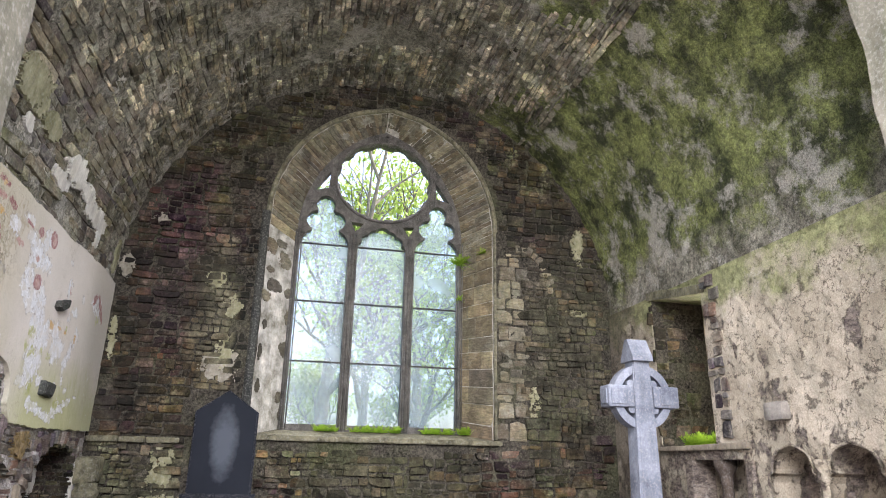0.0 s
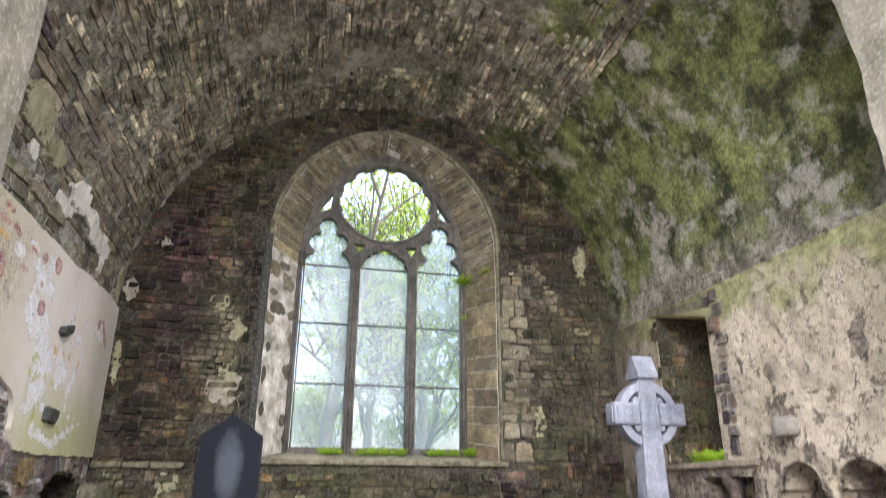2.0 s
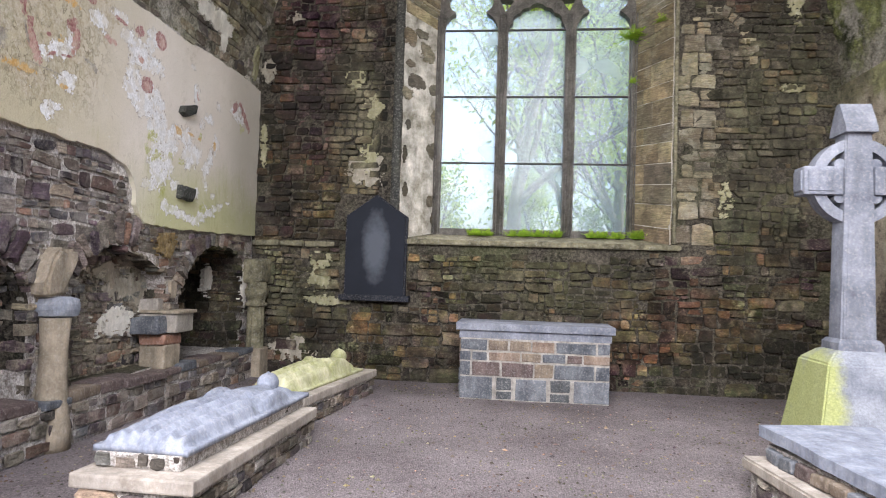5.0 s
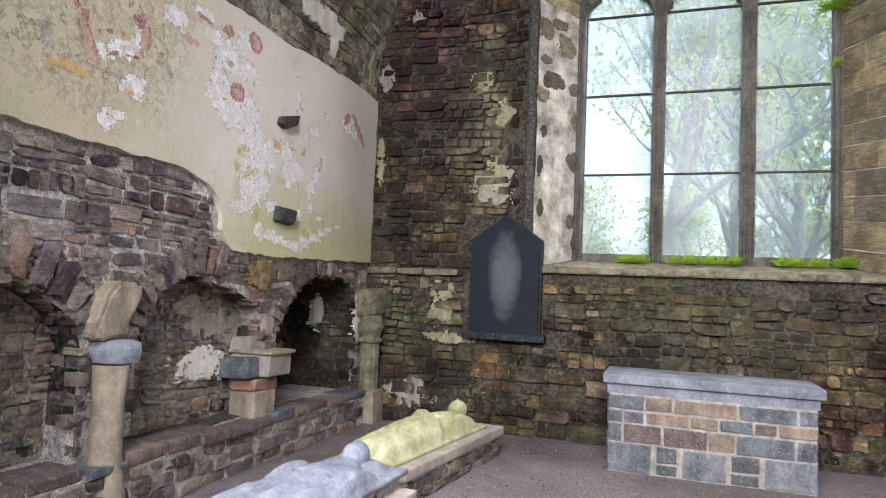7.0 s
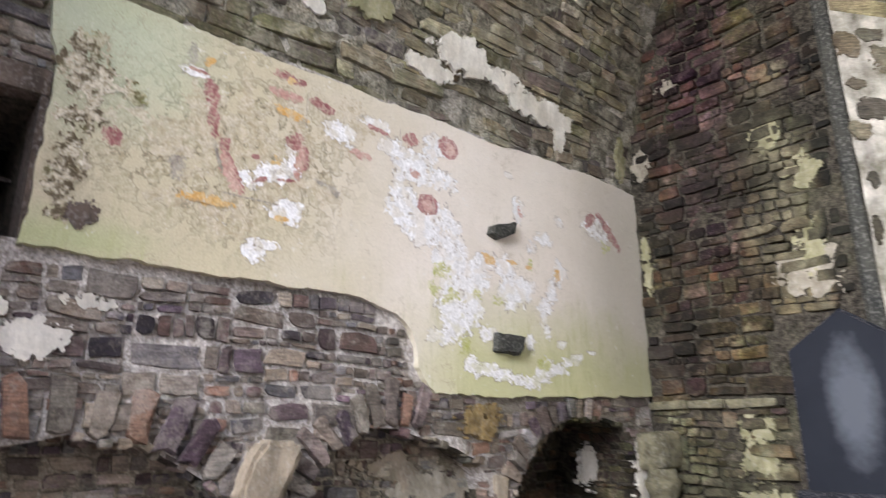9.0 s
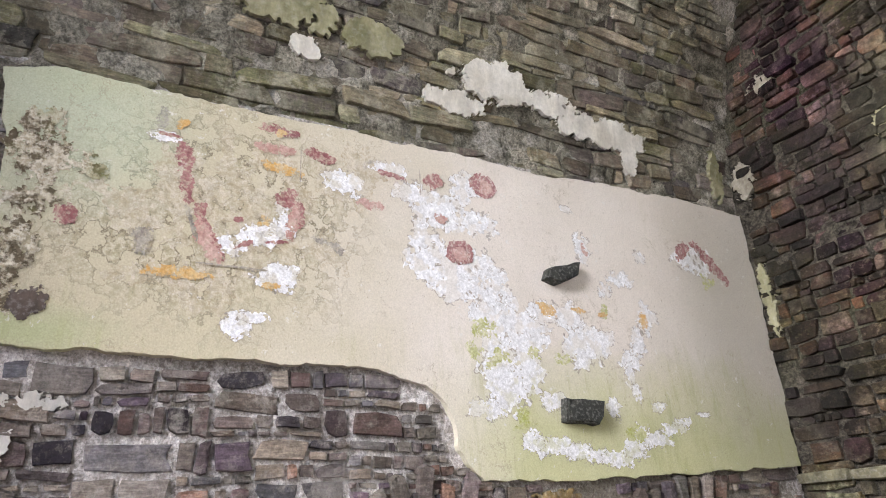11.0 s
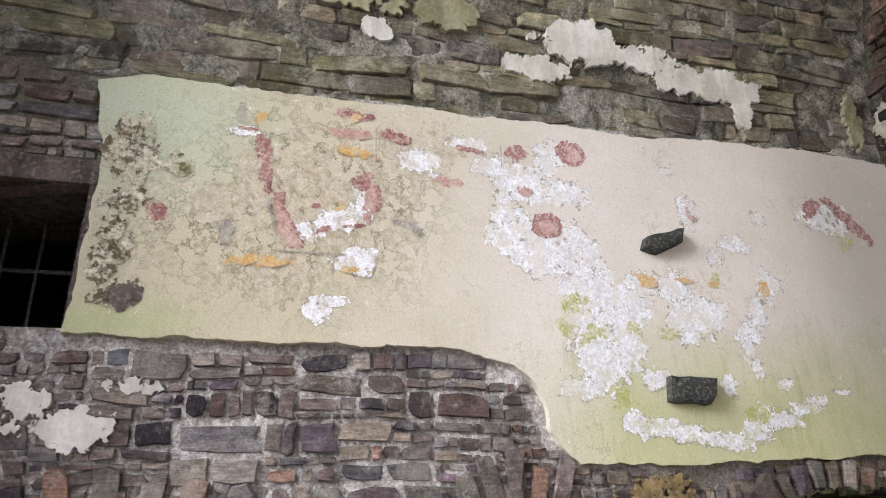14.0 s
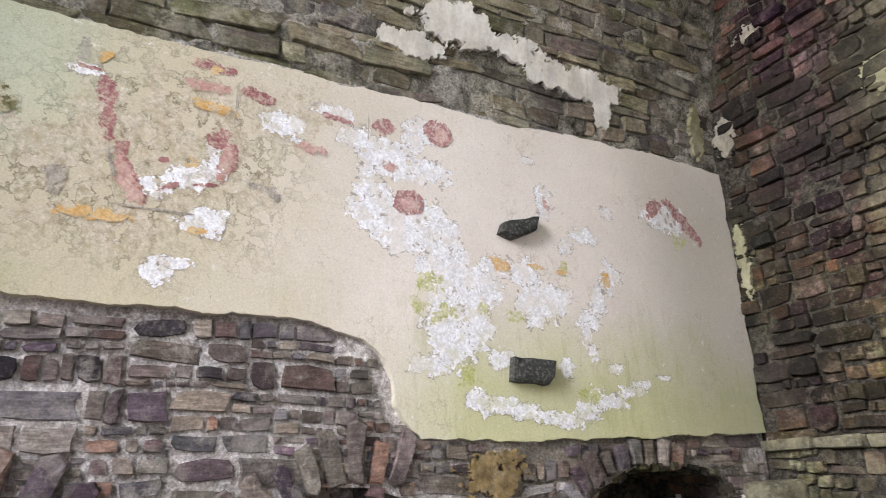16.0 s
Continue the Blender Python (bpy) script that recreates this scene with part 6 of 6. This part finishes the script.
for y0, y1 in ((0.5, 0.66), (-0.66, -0.52)):
    part("jamb_stone", box(-0.025, 0.3, y0, y1, 0.06, 0.66, bevel=0.02, rough=0.008, seed=int(y0 * 10)), RENDER_S, piscina)
seats = thing("sedilia", (RIGHT, 5.35, 0.5), "row of arched stone seats recessed in the wall", "sedilia", kind="structure")
part("seat_ledge", box(-0.09, 0.45, -1.2, 1.25, 0.0, 0.1, bevel=0.02, rough=0.01), BUFF_STONE, seats, "projecting worn seat ledge")
for y in (0.385, -0.425):
    bm = lathe([(0.075, 0.1), (0.075, 0.16), (0.05, 0.2), (0.05, 0.95), (0.08, 1.0), (0.06, 1.05), (0.1, 1.18)], 12)
    bmesh.ops.translate(bm, vec=(0.02, y, 0.0), verts=bm.verts)
    part("colonnette", bm, RENDER_S, seats, "worn slender column", True)
for o in SEDILIA:
    arch = [(u - 5.35, v - 0.5) for u, v in o[1:-1]]
    part("arch_moulding", ribbon(arch, 0.035, -0.05, 0.004, lambda u, v, d: (-d, u, v), 1.0), RENDER_S, seats)
lump = part("carved_stub", box(RIGHT - 0.1, RIGHT + 0.1, 6.05, 6.3, 2.08, 2.28, bevel=0.05, rough=0.03, seed=3), DRESSED)
tagged(lump, "broken carved stone stub in the render", "stone", kind="structure")

# ---- wall painting on the north plaster ----
RED = paint_material("worn_red_paint", (0.24, 0.075, 0.085), (0.42, 0.21, 0.2), 0.08, 0.65, 30, 0.5)
ROSE_PAINT = paint_material("faded_red_paint", (0.42, 0.2, 0.18), (0.54, 0.36, 0.31), 0.15, 0.5)
OCHRE = paint_material("ochre_paint", (0.6, 0.33, 0.08), (0.6, 0.44, 0.22), 0.1, 0.55)
WHITE = paint_material("white_lime_flakes", (0.66, 0.655, 0.65), (0.78, 0.78, 0.785), 0.0, 0.55, 9, 0.22)
LICHENED = paint_material("green_lichened_plaster", (0.36, 0.38, 0.1), (0.56, 0.56, 0.32), 0.1, 0.8)
PITTED = pitted_material()
DRAB = paint_material("drab_bared_plaster", (0.4, 0.33, 0.21), (0.58, 0.53, 0.43), 0.3, 0.75, 14)
GREY_P = paint_material("grey_paint", (0.2, 0.18, 0.17), (0.38, 0.35, 0.31), 0.3)
painting = thing("wall_painting", (LEFT + 0.045, 6.2, 2.5), "worn fragments of a red and ochre medieval wall painting", "wall painting")
bpy.context.view_layer.update()
LAYER = [0]


def largest(vs, fs):
    """The largest connected flake of a patch."""
    root = list(range(len(vs)))

    def find(k):
        while root[k] != k:
            root[k] = root[root[k]]
            k = root[k]
        return k

    for f in fs:
        for k in f[1:]:
            root[find(k)] = find(f[0])
    size = {}
    for f in fs:
        size[find(f[0])] = size.get(find(f[0]), 0) + 1
    best = max(size, key=size.get)
    keep = [f for f in fs if find(f[0]) == best]
    index = {k: i for i, k in enumerate(sorted({k for f in keep for k in f}))}
    return [vs[k] for k in index], [[index[k] for k in f] for f in keep]


def dab(u, v, ru, rv, mat, turn=0.0, jag=1.0, name="paint_patch", rim=None):
    LAYER[0] += 1
    if rim:
        vs, fs = patch_mesh(u, v, ru + 0.007, rv + 0.007, 200 + LAYER[0], on_left, 0.04558 + 0.00005 * LAYER[0], None, radians(turn), jag * 1.25, min(26.0, max(5.0, 0.8 / min(ru, rv))), 0.005)
        under(mesh_object("flake_edge", *largest(vs, fs), rim), painting)
    vs, fs = patch_mesh(u, v, ru, rv, 200 + LAYER[0], on_left, 0.0456 + 0.00005 * LAYER[0], None, radians(turn), jag * 1.25, min(26.0, max(5.0, 0.8 / min(ru, rv))), 0.005)
    under(mesh_object(name, *largest(vs, fs), mat), painting)


for q in ((5.85, 3.4, 0.22, 0.4), (5.3, 3.3, 0.28, 0.2), (5.65, 2.85, 0.4, 0.1), (6.45, 3.62, 0.18, 0.18), (6.3, 3.14, 0.14, 0.1), (6.5, 3.47, 0.12, 0.05)):
    dab(*q, DRAB, jag=2.0)
for q in ((7.18, 3.7, 0.1, 0.1), (7.02, 3.5, 0.16, 0.1), (7.22, 3.46, 0.16, 0.09), (6.86, 3.28, 0.1, 0.13), (7.12, 3.1, 0.26, 0.13), (7.36, 2.97, 0.24, 0.15), (7.45, 2.76, 0.24, 0.17), (7.52, 2.56, 0.14, 0.16),
          (7.38, 2.5, 0.12, 0.2), (7.78, 2.9, 0.18, 0.06), (7.94, 2.88, 0.09, 0.09), (8.05, 2.72, 0.15, 0.13), (8.42, 2.62, 0.09, 0.05), (8.5, 2.75, 0.06, 0.09), (8.62, 2.94, 0.08, 0.1), (8.39, 2.5, 0.045, 0.08),
          (8.43, 2.39, 0.035, 0.06), (8.28, 3.12, 0.05, 0.05), (8.43, 3.22, 0.11, 0.045), (8.67, 3.42, 0.05, 0.05), (8.02, 3.7, 0.05, 0.02), (8.12, 3.42, 0.05, 0.09), (7.26, 2.27, 0.13, 0.045), (7.74, 2.33, 0.08, 0.05),
          (8.21, 2.3, 0.05, 0.05), (8.6, 2.31, 0.06, 0.03), (6.65, 3.745, 0.12, 0.035), (6.8, 3.6, 0.1, 0.06), (6.35, 3.58, 0.1, 0.06), (7.57, 2.08, 0.09, 0.06), (7.72, 2.06, 0.11, 0.04), (7.88, 2.03, 0.11, 0.035),
          (8.04, 2.0, 0.1, 0.035), (8.19, 1.985, 0.1, 0.045), (8.33, 2.04, 0.1, 0.05), (8.41, 2.13, 0.06, 0.07), (8.55, 2.1, 0.12, 0.04), (8.71, 2.17, 0.1, 0.04), (8.84, 2.22, 0.1, 0.022), (9.02, 2.27, 0.05, 0.015),
          (5.9, 3.17, 0.1, 0.06), (6.0, 3.26, 0.06, 0.1), (5.8, 2.66, 0.06, 0.07), (5.88, 2.7, 0.07, 0.025), (5.99, 2.94, 0.1, 0.07), (5.36, 3.67, 0.07, 0.025), (9.26, 3.47, 0.2, 0.09), (5.72, 3.08, 0.07, 0.05)):
    dab(q[0], q[1], q[2] * 1.12, q[3] * 1.12, WHITE, jag=1.0, rim=GREY_P)
for q in ((7.27, 2.74, 0.1, 0.05), (7.36, 2.55, 0.08, 0.1), (7.85, 2.6, 0.11, 0.03), (7.2, 2.62, 0.06, 0.06), (7.62, 2.62, 0.05, 0.03), (8.25, 2.96, 0.03, 0.05), (9.33, 3.3, 0.06, 0.05), (8.36, 2.14, 0.08, 0.05), (7.5, 2.2, 0.07, 0.06)):
    dab(*q, LICHENED, jag=1.5)
for u, v, ru, rv, turn in ((4.96, 3.14, 0.055, 0.05, 0), (5.46, 3.56, 0.04, 0.09, 12), (5.485, 3.4, 0.035, 0.1, 15), (5.56, 3.27, 0.035, 0.05, 0), (5.62, 3.14, 0.022, 0.16, 32), (5.95, 3.85, 0.15, 0.03, -3), (6.02, 3.42, 0.05, 0.065, -30),
                           (6.1, 3.33, 0.02, 0.09, 5), (6.21, 3.73, 0.1, 0.035, -12), (6.66, 3.7, 0.1, 0.018, -8), (6.96, 3.71, 0.07, 0.05, 10), (9.12, 3.53, 0.11, 0.045, 50), (9.42, 3.47, 0.24, 0.05, -46), (5.36, 3.68, 0.06, 0.012, 0),
                           (5.8, 3.1, 0.05, 0.015, 30), (5.76, 3.24, 0.03, 0.015, 0), (5.98, 3.14, 0.06, 0.012, 10)):
    dab(u, v, ru, rv, RED, turn, 0.8)
for u, v, ru in ((7.34, 3.755, 0.095), (7.125, 3.24, 0.09)):
    dab(u, v, ru, ru * 0.94, RED, 0, 0.35, "halo")
    dab(u + 0.01, v - 0.01, ru * 0.6, ru * 0.55, ROSE_PAINT, 0, 0.5, "halo")
for u, v in ((9.2, 3.51), (9.24, 3.45), (9.29, 3.42), (9.27, 3.5), (9.33, 3.45), (9.31, 3.53)):
    dab(u, v, 0.012, 0.024, GREY_P, 8, 0.3)
for q in ((4.74, 3.52, 0.08, 0.14), (4.76, 3.34, 0.07, 0.14), (4.77, 3.16, 0.07, 0.12), (4.77, 2.98, 0.07, 0.14), (4.84, 3.42, 0.08, 0.1), (4.76, 2.78, 0.06, 0.12), (4.88, 3.26, 0.07, 0.08), (4.82, 3.62, 0.08, 0.06), (5.05, 3.42, 0.07, 0.06)):
    dab(*q, PITTED, jag=1.6)
dab(4.87, 2.69, 0.07, 0.075, BROWN_LINTEL, jag=0.7, name="bared_stone")
for u, v, ru, rv, turn in ((5.6, 3.1, 0.04, 0.14, 32), (6.06, 3.28, 0.035, 0.1, -8), (6.53, 3.47, 0.09, 0.03, 0), (5.95, 3.72, 0.12, 0.03, 0), (7.0, 3.45, 0.05, 0.03, 0), (8.14, 3.4, 0.02, 0.05, 20)):
    dab(u, v, ru, rv, ROSE_PAINT, turn)
for u, v, ru, rv, turn in ((5.97, 3.6, 0.13, 0.03, -5), (5.98, 3.83, 0.035, 0.025, 0), (5.43, 3.77, 0.03, 0.035, 0), (5.9, 3.25, 0.03, 0.03, 0), (7.76, 2.92, 0.08, 0.035, -22), (8.02, 2.94, 0.06, 0.02, 0), (8.22, 2.93, 0.04, 0.02, 0), (8.59, 2.92, 0.04, 0.05, 20),
                           (5.48, 2.9, 0.14, 0.03, 0), (5.95, 2.88, 0.06, 0.02, 0)):
    dab(u, v, ru, rv, OCHRE, turn)
for u, v, ru, rv, turn in ((5.72, 2.965, 0.26, 0.006, 0), (6.09, 3.62, 0.004, 0.24, 0), (6.865, 3.68, 0.004, 0.1, 0), (6.28, 3.17, 0.1, 0.018, -12), (6.33, 3.13, 0.07, 0.014, -35), (5.33, 3.78, 0.035, 0.055, 0), (5.31, 3.05, 0.05, 0.07, 20), (5.52, 3.2, 0.012, 0.12, 20)):
    dab(u, v, ru, rv, GREY_P, turn)

# lime remnants on the foot of the vault
def vault_patch(y, s, ry, rs, seed, material):
    k = 12.0
    vs, fs = patch_mesh(y, s * k, ry, rs * k, seed, lambda p, q, d: on_vault(p, q / k, d), 0.034 + 0.0007 * (seed - 300), 0.0, 0.0, 0.75, 4.0)
    tagged(mesh_object("plaster_remnant", vs, fs, material), "flaking remnant of old lime plaster on the vault", "plaster", "plaster remnants", kind="structure")


for k, (y, s, ry, rs, mat) in enumerate(((7.15, 0.036, 0.22, 0.008, LIMEWASH), (7.5, 0.055, 0.3, 0.012, LIMEWASH), (7.95, 0.05, 0.28, 0.01, LIMEWASH), (8.5, 0.042, 0.42, 0.011, LIMEWASH), (8.75, 0.028, 0.08, 0.012, LIMEWASH),
                                         (5.9, 0.07, 0.35, 0.016, MOSSY_WASH), (6.55, 0.06, 0.2, 0.01, MOSSY_WASH), (6.1, 0.045, 0.1, 0.006, LIMEWASH), (9.75, 0.03, 0.08, 0.02, MOSSY_WASH))):
    vault_patch(y, s, ry, rs, 300 + k, mat)


# ---- ferns and moss ----
FERN = leaf_material("bright_fern", (0.18, 0.34, 0.02), (0.36, 0.5, 0.05))


def fern(place, wide, deep_, high, count, seed, label="bright green ferns growing from the stone", drop=0.0):
    r = random.Random(seed)
    vs, fs = [], []
    for _ in range(count):
        p = Vector((r.uniform(-wide, wide), r.uniform(-deep_, deep_), 0))
        way = Vector((r.uniform(-1, 1), r.uniform(-1, 0.4), r.uniform(0.3, 1.3) - drop)).normalized()
        side = way.cross(Vector((r.uniform(-0.3, 0.3), r.uniform(-0.3, 0.3), 1))).normalized()
        reach = high * r.uniform(0.5, 1.2)
        for k in range(5):
            c = p + way * reach * k / 5 - Vector((0, 0, reach * 0.35 * (k / 5) ** 2))
            b = side * reach * 0.28 * (1 - k / 6)
            for s in (-1, 1):
                o = len(vs)
                vs.extend((c, c + way * reach * 0.1 + b * s * 0.6, c + way * reach * 0.22 + b * s, c + way * reach * 0.16 + b * s * 0.3))
                fs.append((o, o + 1, o + 2, o + 3))
    ob = mesh_object("fern", vs, fs, FERN)
    ob.location = place
    return tagged(ob, label, "fern", "ferns")


for k, (x, w) in enumerate(((0.57, 0.15), (1.22, 0.28), (1.62, 0.06), (2.28, 0.25), (2.72, 0.07))):
    fern((x, GLASS - 0.17, 2.02), w, 0.04, 0.14 if k != 4 else 0.17, int(40 + 260 * w), 400 + k)
fern((2.58, GLASS - 0.14, 4.82), 0.05, 0.04, 0.24, 50, 410, drop=0.7)
fern((2.62, GLASS - 0.14, 4.2), 0.03, 0.03, 0.12, 20, 411, drop=0.6)
fern((2.95, EAST + 0.06, 4.95), 0.03, 0.03, 0.14, 20, 412, drop=0.6)
fern((RIGHT + 0.2, 7.85, 1.87), 0.1, 0.36, 0.22, 170, 413)

# ---- loose gravel ----
def gravel():
    r = random.Random(77)
    vs, fs = [], []
    for _ in range(5200):
        x, y = r.uniform(LEFT + 0.3, RIGHT - 0.1), r.uniform(3.0, 9.8)
        s = r.uniform(0.006, 0.016) * (1.6 if r.random() < 0.06 else 1)
        o = len(vs)
        a = r.uniform(0, 3)
        for dx, dy, dz in ((1, 0, 0), (0, 1, 0), (-1, 0, 0), (0, -1, 0), (0, 0, 0.7)):
            vs.append((x + s * (dx * math.cos(a) - dy * math.sin(a)) * r.uniform(0.7, 1.3), y + s * (dx * math.sin(a) + dy * math.cos(a)), 0.004 + s * dz))
        fs.extend(((o, o + 1, o + 4), (o + 1, o + 2, o + 4), (o + 2, o + 3, o + 4), (o + 3, o, o + 4)))
    ob = mesh_object("gravel", vs, fs, stone_material("gravel_stone", [(p, tuple(v * 1.5 for v in k)) for p, k in PALE], "island", 0.0, 0.0))
    tagged(ob, "loose grey and brown gravel on the floor", "gravel", kind="stuff")


gravel()

# ---- rubble facing, last ----
EMB = grown(FRONT, 0.12)
ASHLAR = rect(3.2, 3.55, 1.9, 5.0)
PLQ = rect(-1.28, -0.37, 1.03, 2.5)


def clear_of(s, shapes, shrink=0.35):
    u, v, w, h = s
    return not any(inside(o, u + a * w * shrink, v + b * h * shrink) for o in shapes for a, b in ((0, 0), (-1, -1), (1, -1), (1, 1), (-1, 1)))


def under_vault(u, v):
    x = (u - MID) / HALF
    return abs(x) < 0.995 and (v < SPRING or (v - SPRING) / RISE < math.sqrt(1 - x * x) - 0.01)


east = [s for s in rubble(LEFT + 0.02, RIGHT, 0.0, 7.8, 21, 0.06, 0.2, 0.1, 0.5, 0.008) if clear_of(s, (EMB, PLQ, ASHLAR)) and under_vault(s[0], s[1]) and LEFT < s[0] - s[2] / 2 and s[0] + s[2] / 2 < RIGHT]
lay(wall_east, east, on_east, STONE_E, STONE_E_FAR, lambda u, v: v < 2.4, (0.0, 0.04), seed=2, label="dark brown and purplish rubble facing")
ashlar = list(courses(3.21, 3.5, 1.95, 4.95, 26, 0.16, 0.32, 0.16, 0.34, 0.008))
lay(wall_east, ashlar, on_east, REVEAL_STONE_HIGH, REVEAL_STONE_HIGH, lambda u, v: True, (0.0, 0.015), name="jamb_stone", seed=8, tilt=1.0)
north = [s for s in rubble(WEST, EAST, 0.0, SPRING, 22, 0.04, 0.17, 0.06, 0.42, 0.012) if clear_of(s, NICHES + [PLASTER_EDGE, SLIT] + PUTLOGS) and s[0] + s[2] / 2 < EAST]
lay(wall_north, north, on_left, STONE_L, STONE_L_FAR, lambda u, v: v > 0.3, (0.004, 0.026), seed=3, tilt=6.0, label="brown and grey rubble facing in pale mortar")
for k, (a, b, sp, ap, count, lo, hi) in enumerate(((4.1, 5.78, 1.1, 1.6, 13, 0.1, 0.88), (6.24, 7.5, 1.1, 1.645, 10, 0.08, 0.62), (8.0, 9.58, 1.0, 1.71, 12, 0.1, 0.62))):
    voussoirs(wall_north, on_left, a, b, sp, ap, count, 0.27 if k < 2 else 0.17, STONE_L, 50 + k, (0.03, 0.06), lo, hi)
